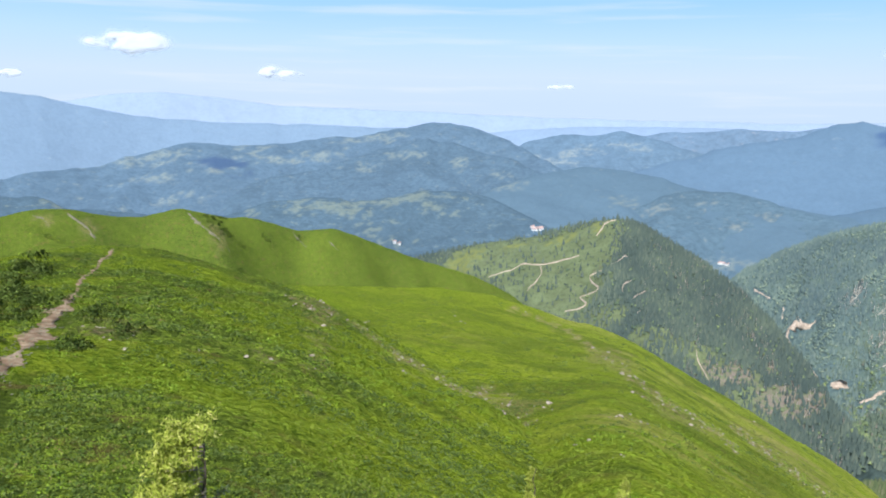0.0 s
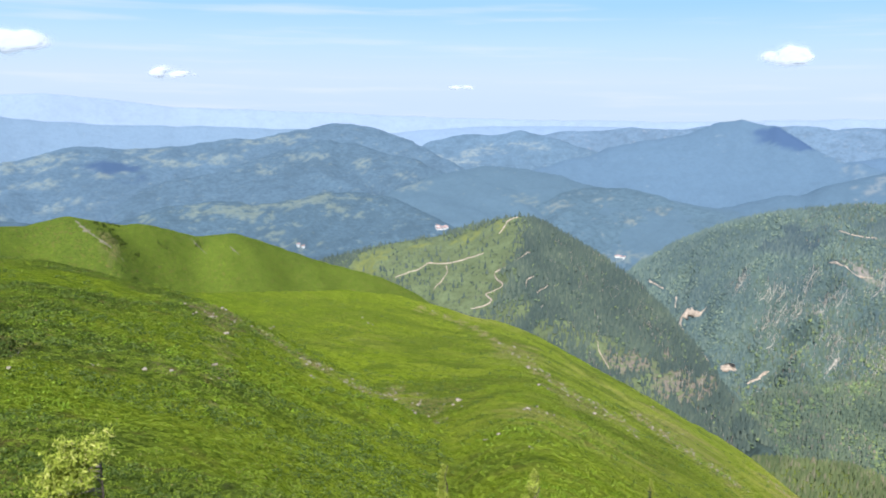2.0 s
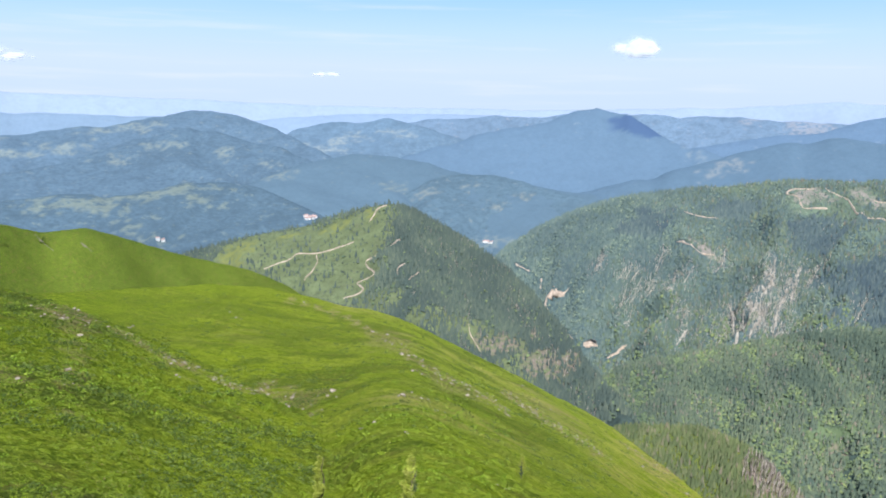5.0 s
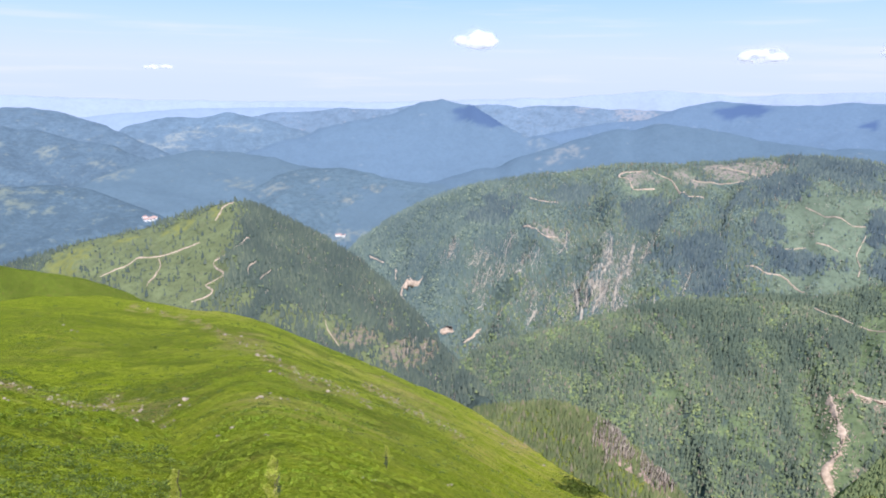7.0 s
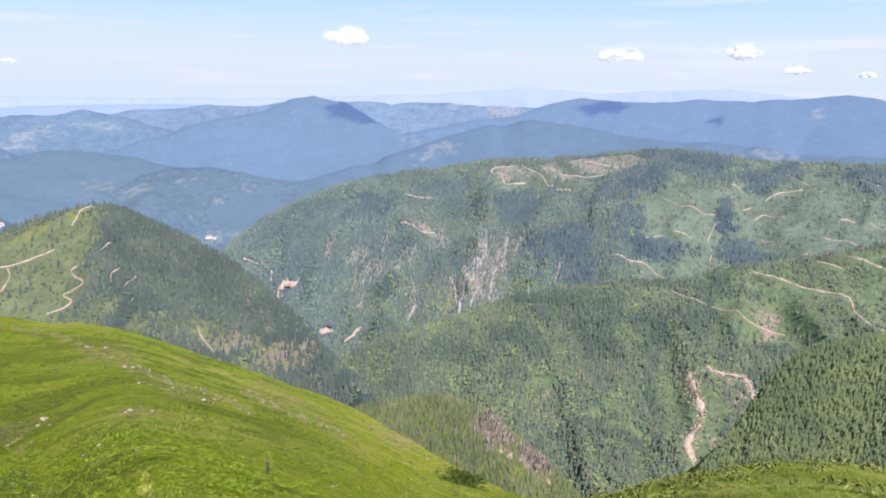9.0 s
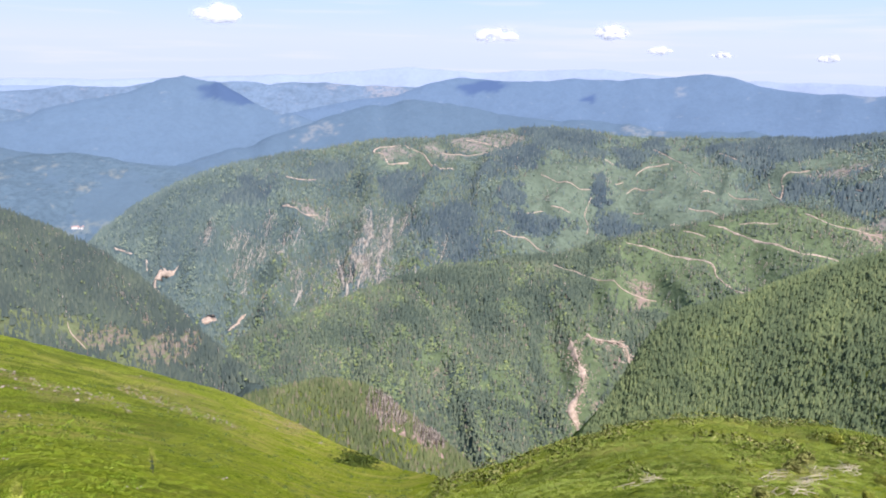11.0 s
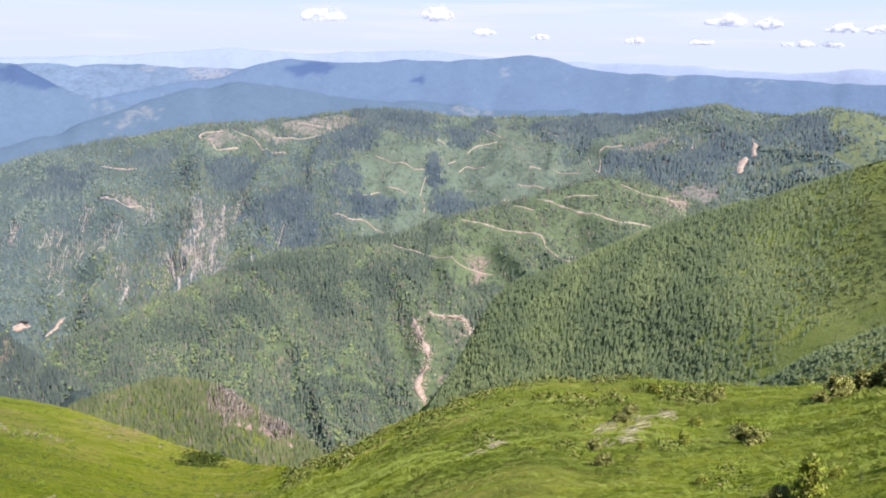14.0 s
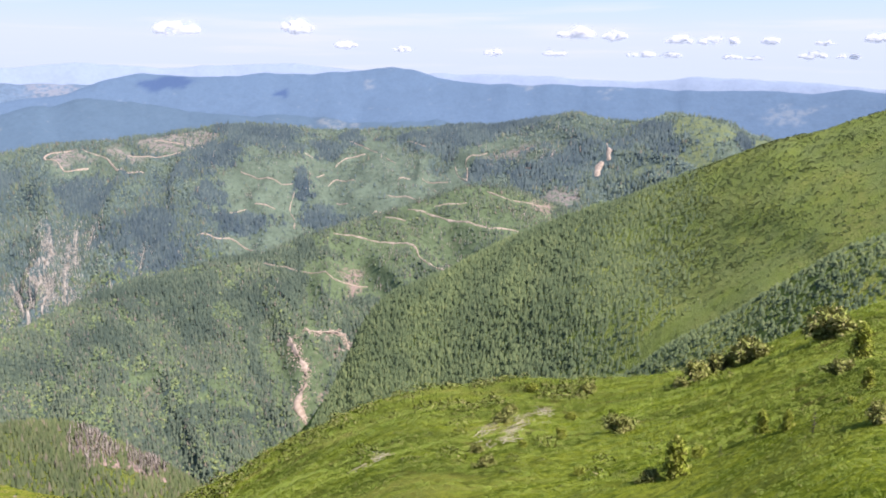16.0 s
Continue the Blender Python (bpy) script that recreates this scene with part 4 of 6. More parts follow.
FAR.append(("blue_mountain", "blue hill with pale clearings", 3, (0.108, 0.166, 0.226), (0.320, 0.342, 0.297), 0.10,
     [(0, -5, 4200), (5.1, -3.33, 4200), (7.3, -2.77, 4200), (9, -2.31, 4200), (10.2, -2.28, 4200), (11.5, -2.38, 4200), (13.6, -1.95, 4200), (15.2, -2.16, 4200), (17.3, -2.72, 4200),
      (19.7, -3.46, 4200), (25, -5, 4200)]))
FAR.append(("blue_mountain", "high blue mountain with cloud shadow painted dark beside its summit", 4, (0.098, 0.154, 0.216), (0.240, 0.274, 0.277), 0.03,
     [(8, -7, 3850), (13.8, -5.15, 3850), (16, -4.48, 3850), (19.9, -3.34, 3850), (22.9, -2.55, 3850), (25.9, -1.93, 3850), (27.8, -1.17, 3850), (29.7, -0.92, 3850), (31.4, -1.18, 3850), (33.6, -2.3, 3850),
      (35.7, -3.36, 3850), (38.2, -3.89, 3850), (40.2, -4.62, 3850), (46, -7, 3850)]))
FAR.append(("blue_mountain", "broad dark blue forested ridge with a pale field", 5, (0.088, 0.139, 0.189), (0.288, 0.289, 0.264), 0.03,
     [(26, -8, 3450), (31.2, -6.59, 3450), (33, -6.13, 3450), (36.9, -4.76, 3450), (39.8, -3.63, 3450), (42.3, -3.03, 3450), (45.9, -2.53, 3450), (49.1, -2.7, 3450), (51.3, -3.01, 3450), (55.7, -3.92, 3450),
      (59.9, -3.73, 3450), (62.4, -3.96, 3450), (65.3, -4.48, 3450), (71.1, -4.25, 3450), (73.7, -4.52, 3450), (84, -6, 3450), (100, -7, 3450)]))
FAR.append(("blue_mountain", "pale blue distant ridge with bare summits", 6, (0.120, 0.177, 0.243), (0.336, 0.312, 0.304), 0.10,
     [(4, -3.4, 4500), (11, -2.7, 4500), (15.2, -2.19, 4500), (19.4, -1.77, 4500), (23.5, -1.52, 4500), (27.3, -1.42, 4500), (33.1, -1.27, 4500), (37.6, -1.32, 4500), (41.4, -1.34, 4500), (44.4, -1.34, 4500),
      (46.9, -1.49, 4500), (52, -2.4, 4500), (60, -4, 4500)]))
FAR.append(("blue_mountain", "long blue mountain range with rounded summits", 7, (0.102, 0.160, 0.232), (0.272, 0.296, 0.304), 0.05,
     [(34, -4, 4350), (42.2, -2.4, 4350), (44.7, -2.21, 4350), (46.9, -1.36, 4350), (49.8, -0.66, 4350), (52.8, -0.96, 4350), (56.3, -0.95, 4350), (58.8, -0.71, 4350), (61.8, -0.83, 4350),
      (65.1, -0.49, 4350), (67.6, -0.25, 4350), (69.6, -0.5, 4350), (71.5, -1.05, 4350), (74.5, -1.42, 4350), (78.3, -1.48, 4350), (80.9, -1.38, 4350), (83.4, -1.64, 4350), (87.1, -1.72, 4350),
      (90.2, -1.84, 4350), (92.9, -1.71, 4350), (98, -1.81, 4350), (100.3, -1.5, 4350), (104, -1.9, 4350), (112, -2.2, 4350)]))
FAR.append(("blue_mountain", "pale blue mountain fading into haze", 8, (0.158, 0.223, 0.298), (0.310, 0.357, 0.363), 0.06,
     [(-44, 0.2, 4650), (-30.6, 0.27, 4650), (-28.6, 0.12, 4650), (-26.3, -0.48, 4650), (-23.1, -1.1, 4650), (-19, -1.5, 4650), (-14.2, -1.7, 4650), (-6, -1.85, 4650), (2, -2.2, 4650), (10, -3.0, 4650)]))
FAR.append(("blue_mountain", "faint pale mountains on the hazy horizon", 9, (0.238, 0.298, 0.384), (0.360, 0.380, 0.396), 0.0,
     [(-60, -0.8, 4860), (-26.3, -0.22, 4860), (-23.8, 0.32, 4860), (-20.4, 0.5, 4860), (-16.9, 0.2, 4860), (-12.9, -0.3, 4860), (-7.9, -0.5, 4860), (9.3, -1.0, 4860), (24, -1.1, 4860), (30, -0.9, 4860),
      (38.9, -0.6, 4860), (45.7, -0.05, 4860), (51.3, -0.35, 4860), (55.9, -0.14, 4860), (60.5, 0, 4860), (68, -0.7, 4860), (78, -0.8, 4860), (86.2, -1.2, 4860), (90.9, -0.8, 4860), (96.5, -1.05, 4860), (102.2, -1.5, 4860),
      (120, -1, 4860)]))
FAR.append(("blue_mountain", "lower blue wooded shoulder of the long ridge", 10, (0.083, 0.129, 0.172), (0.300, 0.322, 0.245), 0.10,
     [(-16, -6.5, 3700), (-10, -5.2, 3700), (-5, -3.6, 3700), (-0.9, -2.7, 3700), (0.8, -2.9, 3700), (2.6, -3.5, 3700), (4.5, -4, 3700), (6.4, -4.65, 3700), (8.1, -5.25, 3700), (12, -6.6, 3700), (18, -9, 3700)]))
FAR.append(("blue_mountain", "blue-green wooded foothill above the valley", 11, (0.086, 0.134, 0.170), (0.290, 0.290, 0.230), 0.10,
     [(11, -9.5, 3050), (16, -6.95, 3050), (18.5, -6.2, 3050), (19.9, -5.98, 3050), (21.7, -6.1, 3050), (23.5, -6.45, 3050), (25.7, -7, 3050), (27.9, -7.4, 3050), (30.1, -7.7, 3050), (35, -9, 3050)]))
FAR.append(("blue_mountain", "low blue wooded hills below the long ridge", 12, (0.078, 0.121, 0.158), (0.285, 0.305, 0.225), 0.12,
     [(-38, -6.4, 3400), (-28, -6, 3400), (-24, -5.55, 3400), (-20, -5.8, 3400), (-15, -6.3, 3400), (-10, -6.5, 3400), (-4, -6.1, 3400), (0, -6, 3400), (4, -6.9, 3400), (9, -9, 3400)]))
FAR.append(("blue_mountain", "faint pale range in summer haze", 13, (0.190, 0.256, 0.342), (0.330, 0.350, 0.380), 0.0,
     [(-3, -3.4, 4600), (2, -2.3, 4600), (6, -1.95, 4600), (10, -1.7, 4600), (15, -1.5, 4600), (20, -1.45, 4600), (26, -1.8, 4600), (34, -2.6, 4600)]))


FIELDS = {}
FIELDS[10] = [(1.5, -4.6, 0.5, 0.35), (-2.6, -4.0, 0.9, 0.2), (-6, -5.0, 0.9, 0.18), (4.5, -5.3, 0.7, 0.15)]
FIELDS[11] = [(21.7, -11.25, 1.1, 0.3), (16.6, -7.5, 0.7, 0.25), (19.6, -7.0, 0.5, 0.12), (24, -7.7, 0.6, 0.15), (22.3, -8.6, 0.5, 0.15)]
FIELDS[12] = [(-21, -6.5, 1.3, 0.14), (-13, -6.9, 1.0, 0.16), (-25.5, -6.3, 0.6, 0.2), (-17, -6.75, 1.4, 0.1), (-3, -6.7, 1.2, 0.14)]
FIELDS[0] = [(-7.8, -8, 1.55, 0.4), (-11, -7.6, 1.1, 0.18), (-5.6, -7.75, 1.55, 0.18), (-11.3, -8.3, 0.53, 0.22), (-1.6, -7.1, 1.55, 0.18), (-0.3, -8.1, 0.9, 0.35), (-28, -7.3, 0.9, 0.22), (-3.6, -10.9, 0.8, 0.2),
        (-5.8, -9.9, 0.8, 0.35), (-14.6, -8.55, 0.44, 0.27), (-22.5, -8.9, 1.1, 0.22)]
FIELDS[1] = [(14.3, -7.26, 0.62, 0.31), (18.4, -6.84, 0.53, 0.18), (5.2, -6.3, 1.33, 0.18), (21.9, -11.3, 1.24, 0.31)]
FIELDS[2] = [(-22.6, -4.33, 1.55, 0.27), (-20.3, -4.0, 0.9, 0.22), (-13, -4.3, 1.55, 0.22), (-5.8, -2.76, 1.77, 0.27), (-9.2, -4.1, 1.1, 0.18), (-14.3, -3.5, 0.9, 0.13), (-21.5, -5.64, 0.9, 0.22), (-17.2, -5.1, 0.9, 0.18),
        (0.8, -5.1, 0.9, 0.27), (-1.9, -4.2, 0.66, 0.27), (-20.5, -7.2, 1.5, 0.13)]
FIELDS[3] = [(14.1, -3, 1.1, 0.18), (9.9, -3.6, 0.9, 0.18), (7.3, -4.4, 1.77, 0.22), (11.1, -3.3, 0.9, 0.13)]
FIELDS[4] = [(37.1, -4.24, 0.66, 0.35), (36.2, -3.6, 0.66, 0.27), (38.6, -4.6, 0.66, 0.22)]
FIELDS[5] = [(63.6, -4.43, 1.15, 0.4), (39, -4.63, 0.9, 0.18), (38, -5.3, 0.53, 0.18)]
FIELDS[6] = [(43.9, -1.75, 2.65, 0.44)]
FIELDS[7] = [(78.1, -1.6, 0.53, 0.27), (84.2, -1.95, 0.66, 0.22), (96.7, -3, 1.1, 0.18), (96.4, -3.7, 0.9, 0.18), (66, -1.5, 0.35, 0.18)]
# cloud shadows painted on far mountains, keyed by mountain number
PAINTED_SHADE = {4: [(32.5, -2.04, 1.7, 0.5)], 7: [(52.2, -1.38, 1.8, 0.44), (59.5, -2.12, 0.66, 0.27)], 2: [(-16, -4.8, 2.5, 0.8)]}

forms = []
for kind, label, k, hazy_wood, field, share, crest in FAR:
    slope = (0.28, 0.30, 0.34, 0.42, 0.55, 0.42, 0.6, 0.5, 0.8, 0.9, 0.36, 0.32, 0.34, 0.8)[k]
    mid, rise = crest[0][2], math.tan(radians(max(row[1] for row in crest)))
    if k not in (8, 9, 13):  # lower ends of a ridge run out towards the summit
        crest = [(b, a, far * (rise - slope) / (math.tan(radians(a)) - slope)) for b, a, far in crest]
    form = Ridge(crest, slope, 0.5, 45, (34, 32, 36, 32, 20, 16, 14, 9, 5, 5, 34, 32, 34, 6)[k], 300, 200 + 10 * k, 0.25, None, 0.006,
                 (0.3, 0.25, 0.3, 0.3, 0.3, 0.25, 0.22, 0.13, 0.12, 0.1, 0.3, 0.25, 0.3, 0.1)[k], (0.9, -0.8, 0.8, -0.9, 0.7, -0.9, 0.9, 0.9, 0, 0, -0.8, 0.8, -0.9, 0)[k])
    forms.append(form)
    lo, hi = crest[0][0], crest[-1][0]
    pale = Patches(FIELDS.get(k, []), form, 400 + k, edge=(1.1, 0.8), ragged=2.6, grain=0.45)
    shady = Patches(PAINTED_SHADE.get(k, []), form, 420 + k)

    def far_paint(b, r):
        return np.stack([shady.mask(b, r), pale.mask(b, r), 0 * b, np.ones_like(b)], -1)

    mat = distance("hazy_land_" + "abcdefghijklmn"[k], hazy_wood, field, share, 130)
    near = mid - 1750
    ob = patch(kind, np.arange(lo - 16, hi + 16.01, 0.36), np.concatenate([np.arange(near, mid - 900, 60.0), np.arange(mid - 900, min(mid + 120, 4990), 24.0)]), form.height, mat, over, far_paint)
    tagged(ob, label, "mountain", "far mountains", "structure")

# ---- woods ----


def tiers(levels, sides, spread=0.2, ragged=0.25, seed=0):
    """A fir of the height 1 from tapering skirts."""
    g = np.random.default_rng(seed)
    co, tris = [], []
    for k in range(levels):
        z0, z1 = 0.08 + 0.86 * k / levels, min(1.0, 0.08 + 0.92 * (k + 1.75) / (levels + 0.75))
        if k == levels - 1:
            z1 = 1.0
        w = spread * (1 - 0.88 * k / levels)
        n = len(co)
        for j in range(sides):
            a = 2 * math.pi * (j + 0.5 * (k % 2)) / sides
            q = w * (1 + ragged * g.uniform(-1, 1))
            co.append((q * math.cos(a), q * math.sin(a), z0 + 0.05 * g.uniform(-1, 1)))
        co.append((0, 0, z1))
        tris += [(n + j, n + (j + 1) % sides, n + sides) for j in range(sides)]
    return np.array(co), np.array(tris)


def crown(seed=0, squash=1.0):
    """A lumpy broad-leaved crown of the height 1."""
    g = np.random.default_rng(seed)
    bm = bmesh.new()
    bmesh.ops.create_icosphere(bm, subdivisions=1, radius=0.5)
    co = np.array([v.co * (1 + 0.3 * g.uniform(-1, 1)) for v in bm.verts])
    tris = np.array([[v.index for v in f.verts] for f in bm.faces])
    bm.free()
    co[:, 2] = co[:, 2] * squash + 0.5
    return co, tris


from mathutils import kdtree

tree_free = kdtree.KDTree(len(cleared))
for k, (x, y, z, w) in enumerate(cleared):
    tree_free.insert((x, y, z), k)
tree_free.balance()


def clump(count, seed, leaf=0.16, dome=0.6):
    """Small leaves over a low dome of the width 1."""
    g = np.random.default_rng(seed)
    co, tris = [], []
    for _ in range(count):
        a, q = g.uniform(0, 6.283), math.sqrt(g.uniform(0, 1)) * 0.5
        c = np.array([q * math.cos(a), q * math.sin(a), dome * math.sqrt(max(0.02, 1 - (2 * q) ** 2)) * g.uniform(0.55, 1.05)])
        u = g.normal(0, 1, 3)
        u /= np.linalg.norm(u)
        v = np.cross(u, g.normal(0, 1, 3))
        v /= np.linalg.norm(v)
        s = leaf * g.uniform(0.6, 1.3)
        n = len(co)
        co += [c - u * s * 0.5, c + u * s * 0.5 + v * s * 0.2, c + v * s * 0.9]
        tris.append((n, n + 1, n + 2))
    return np.array(co), np.array(tris)


def off_tracks(p):
    keep = np.ones(len(p), bool)
    for k, (x, y, z) in enumerate(p):
        _, j, d = tree_free.find((x, y, 0))
        keep[k] = d > cleared[j][3] + 5
    return keep


def lumps(seed, count=2):
    """A broad-leaved crown of the height 1 from a few small lumps side by side."""
    g = np.random.default_rng(seed)
    co, tris = [], []
    for k in range(count):
        c, t = lump(seed * 10 + k)
        s = 1.0 if k == 0 else g.uniform(0.55, 0.8)
        a = g.uniform(0, 6.283)
        tris.append(t + 6 * k)
        co.append(c * [s * 0.95, s * 0.95, s] + (0 if k == 0 else np.array([0.38 * math.cos(a), 0.38 * math.sin(a), g.uniform(-0.1, 0.1)])))
    return np.vstack(co), np.vstack(tris)


def lump(seed):
    """A small eight-sided crown of the height 1."""
    g = np.random.default_rng(seed)
    co = np.array([(0.5, 0, 0.4), (0, 0.5, 0.45), (-0.5, 0, 0.35), (0, -0.5, 0.4), (0, 0, 1.0), (0, 0, 0.0)]) + g.uniform(-0.17, 0.17, (6, 3))
    return co, np.array([(0, 1, 4), (1, 2, 4), (2, 3, 4), (3, 0, 4), (1, 0, 5), (2, 1, 5), (3, 2, 5), (0, 3, 5)])


def skyline(b, r):
    """The angle under which nearer ridges hide the land at distance r from the summit."""
    best = np.full_like(b, -90.0)
    for ridge in (FLANK, NEAR, PEAKS, GULLY_WOOD, SPUR, FOLD, HILL, RIB):
        far, top = ridge.crest(b)
        best = np.maximum(best, np.where(far < r - 40, np.degrees(np.arctan2(top - EYE, far)), -90))
    return best


def spots(count, b0, b1, r0, r1, height, density, tall=14.0):
    """Random places for trees, kept by density, and few of them in hidden hollows."""
    b = rng.uniform(b0, b1, count)
    r = np.sqrt(rng.uniform(r0 * r0, r1 * r1, count))
    ok = rng.uniform(0, 1, count) < density(b, r)
    b, r = b[ok], r[ok]
    seen = np.degrees(np.arctan2(height(b, r) + tall - EYE, r)) > skyline(b, r) - 0.4
    ok = seen | (rng.uniform(0, 1, len(b)) < 0.15)
    b, r = b[ok], r[ok]
    ok = off_tracks(np.stack([*xy(b, r), 0 * b], -1))
    b, r = b[ok], r[ok]
    z = height(b, r)
    return b, r, np.stack([*xy(b, r), z], -1)


def wood(name, label, template, pts, low, high, material, slim=1.0, group="", smooth=True, soft=1.1):
    n = len(pts)
    size = rng.uniform(low, high, n) * (0.8 + 0.4 * rng.uniform(0, 1, n) ** 2)
    ob = scatter(name, template, pts - np.array([0, 0, 0.4]), size, rng.uniform(0, 6.28, n), material, size * slim * rng.uniform(0.8, 1.2, n), smooth, 0.03, soft)
    return tagged(ob, label, "trees", group, "stuff")


def visible(ridge, foot):
    """Only the side of a ridge that faces the summit, with a little of its back."""
    def test(b, r):
        far, _ = ridge.crest(b)
        return (r < far + 25) & (ridge.height(b, r) > foot)
    return test


def plant(key, ridge, floor, box, count, density, mixed, tall, near, fir_leaf, broad_leaf, stands=None, near_share=None):
    b, r, p = spots(count, *box, ridge.height, lambda b, r: np.where(visible(ridge, floor)(b, r), density(b, r), 0))
    pick = rng.uniform(0, 1, len(p)) < mixed(b, r)
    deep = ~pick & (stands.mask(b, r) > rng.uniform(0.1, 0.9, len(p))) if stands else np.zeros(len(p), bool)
    # this share of trees takes the less hazed leaf colours
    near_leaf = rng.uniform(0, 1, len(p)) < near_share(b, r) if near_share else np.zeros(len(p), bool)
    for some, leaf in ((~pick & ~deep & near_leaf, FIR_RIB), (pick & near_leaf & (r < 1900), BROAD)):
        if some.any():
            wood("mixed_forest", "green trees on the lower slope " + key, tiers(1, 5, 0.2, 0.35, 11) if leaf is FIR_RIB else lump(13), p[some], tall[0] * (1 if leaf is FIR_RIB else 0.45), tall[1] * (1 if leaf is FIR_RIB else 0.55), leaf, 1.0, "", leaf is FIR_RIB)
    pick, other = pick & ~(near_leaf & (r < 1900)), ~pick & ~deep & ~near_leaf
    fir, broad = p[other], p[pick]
    # on the massif these darker needles also stand in for cloud shadow
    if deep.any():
        wood("spruce_stand", "dark closed stand of spruces " + key, tiers(2 if near else 1, 5, 0.22, 0.3, 4), p[deep], tall[0] * 1.05, tall[1] * 1.1, FIR_DEEP if near else FIR_DEEP_SHADE)
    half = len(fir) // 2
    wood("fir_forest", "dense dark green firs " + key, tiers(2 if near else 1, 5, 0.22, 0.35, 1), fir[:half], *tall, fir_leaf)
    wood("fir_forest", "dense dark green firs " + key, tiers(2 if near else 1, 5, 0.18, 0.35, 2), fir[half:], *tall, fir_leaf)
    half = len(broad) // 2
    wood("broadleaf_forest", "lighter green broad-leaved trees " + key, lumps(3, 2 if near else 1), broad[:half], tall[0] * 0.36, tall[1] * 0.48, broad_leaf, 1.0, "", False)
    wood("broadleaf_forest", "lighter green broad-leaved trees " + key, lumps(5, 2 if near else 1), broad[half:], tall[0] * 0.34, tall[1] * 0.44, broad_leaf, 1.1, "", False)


def slantwise(ridge, b, r):
    """Places across and along the leaning spurs of a ridge."""
    far, _ = ridge.crest(b)
    return np.radians(b) * 0.5 * (far + r) - ridge.lean * (r - far), r - far


def mixed_rib(b, r):
    x, y = slantwise(RIB, b, r)
    return (0.22 + 0.65 * step(-0.1, 0.2, fbm(x / 26, y / 60, 4, 141)) * step(66, 56, b)) * (1 - 0.8 * RIB_DARK.mask(b, r))


def mixed_massif(b, r):
    x, y = slantwise(MASSIF, b, r)
    return (0.25 + 0.6 * step(-0.06, 0.2, fbm(x / 30, y / 90, 4, 143))) * (1 - 0.85 * MASSIF_DARK_SHADE.mask(b, r))


plant("on the wooded hill", HILL, VALLEY, (-8, 36, 1000, 1950), 70000, hill_wood, lambda b, r: 0.15 + 0 * b, (9, 16), False, FIR_HILL, BROAD)
plant("on the valley spur", RIB, VALLEY, (28, 92, 820, 1780), 150000, rib_wood, mixed_rib, (9, 15), True, FIR_RIB, BROAD, RIB_DARK)
plant("on the far mountain side", MASSIF, VALLEY, (17, 100, 1450, 2760), 190000, massif_wood, mixed_massif, (9, 16), False, FIR_HAZED, BROAD_HAZED, MASSIF_DARK_SHADE, lambda b, r: np.maximum(0.8 * step(2150, 1700, r), 0.55 * step(31, 43, b)) * step(27, 36, b))


def spur_wood(b, r):
    x, y = xy(b, r)
    far, top = SPUR.crest(b)
    d = 1 - step(82, 98, b + 12 * fbm(x / 60, y / 60, 3, 151) - (far - r) * 0.02)
    strip = step(0.0, 0.22, fbm(x / 45, y / 45, 3, 153)) * 0.5
    d = d * (1 - step(80, 89, b) * step(0.78, 0.68, r / far))
    return np.clip(np.maximum(d, 0.85 * (1 - 0.85 * step(80, 89, b) * step(0.78, 0.68, r / far)) * (1 - strip) * step(112, 84, b)) * step(0.42, 0.6, r / far) + 0.03, 0, 1)


b, r, p = spots(72000, 55, 108, 330, 860, SPUR.height, lambda b, r: np.where(visible(SPUR, -560)(b, r), spur_wood(b, r), 0))
size_drop = step(70, 98, b) + rng.uniform(-0.15, 0.15, len(b))
wood("fir_forest", "dense dark green firs on the near mountain spur", tiers(2, 6, 0.21, 0.3, 5), p[size_drop < 0.4], 5.5, 9.5, FIR)
mid = (size_drop >= 0.4) & (size_drop < 0.75)
wood("fir_forest", "smaller green firs on the mountain spur", tiers(2, 6, 0.27, 0.3, 6), p[mid], 2.8, 5.4, FIR)
wood("dwarf_pine_thicket", "low light green dwarf pines on the grassy mountain spur", clump(16, 9, 0.42, 0.75), p[size_drop >= 0.75], 0.9, 2.0, FIR_FOLD, 1.6, "", False, 2.5)
b, r, p = spots(6500, 80, 108, 240, 345, FOLD.height, lambda b, r: np.where(visible(FOLD, -400)(b, r), 0.8, 0))
wood("dwarf_pine_thicket", "dwarf pines on a fold of the slope", tiers(2, 7, 0.42, 0.35, 7), p, 1.3, 3.0, FIR)
b, r, p = spots(40000, 24, 55, 400, 640, GULLY_WOOD.height, lambda b, r: np.where(visible(GULLY_WOOD, -450)(b, r), (0.55 + 0.45 * step(37, 41, b)) * (1 - 0.8 * DEADWOOD.mask(b, r)) * (0.45 + 0.55 * step(-0.3, 0.05, fbm(b / 2, r / 30, 3, 155))), 0), 8.0)
wood("fir_forest", "young firs at the head of the gully", tiers(1, 5, 0.2, 0.3, 8), p, 2.6, 7.5, FIR_GULLY)


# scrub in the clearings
for ridge, density, box, count, leaf in ((HILL, hill_wood, (-6, 30, 1000, 1950), 6000, FIR_HILL), (RIB, rib_wood, (44, 90, 850, 1780), 8000, FIR_RIB), (MASSIF, massif_wood, (30, 98, 1500, 2720), 12000, FIR_HAZED)):
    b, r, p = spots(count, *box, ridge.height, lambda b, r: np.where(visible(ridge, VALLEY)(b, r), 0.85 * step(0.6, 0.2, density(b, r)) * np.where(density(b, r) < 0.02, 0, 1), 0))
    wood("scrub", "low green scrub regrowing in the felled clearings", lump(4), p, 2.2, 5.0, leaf)

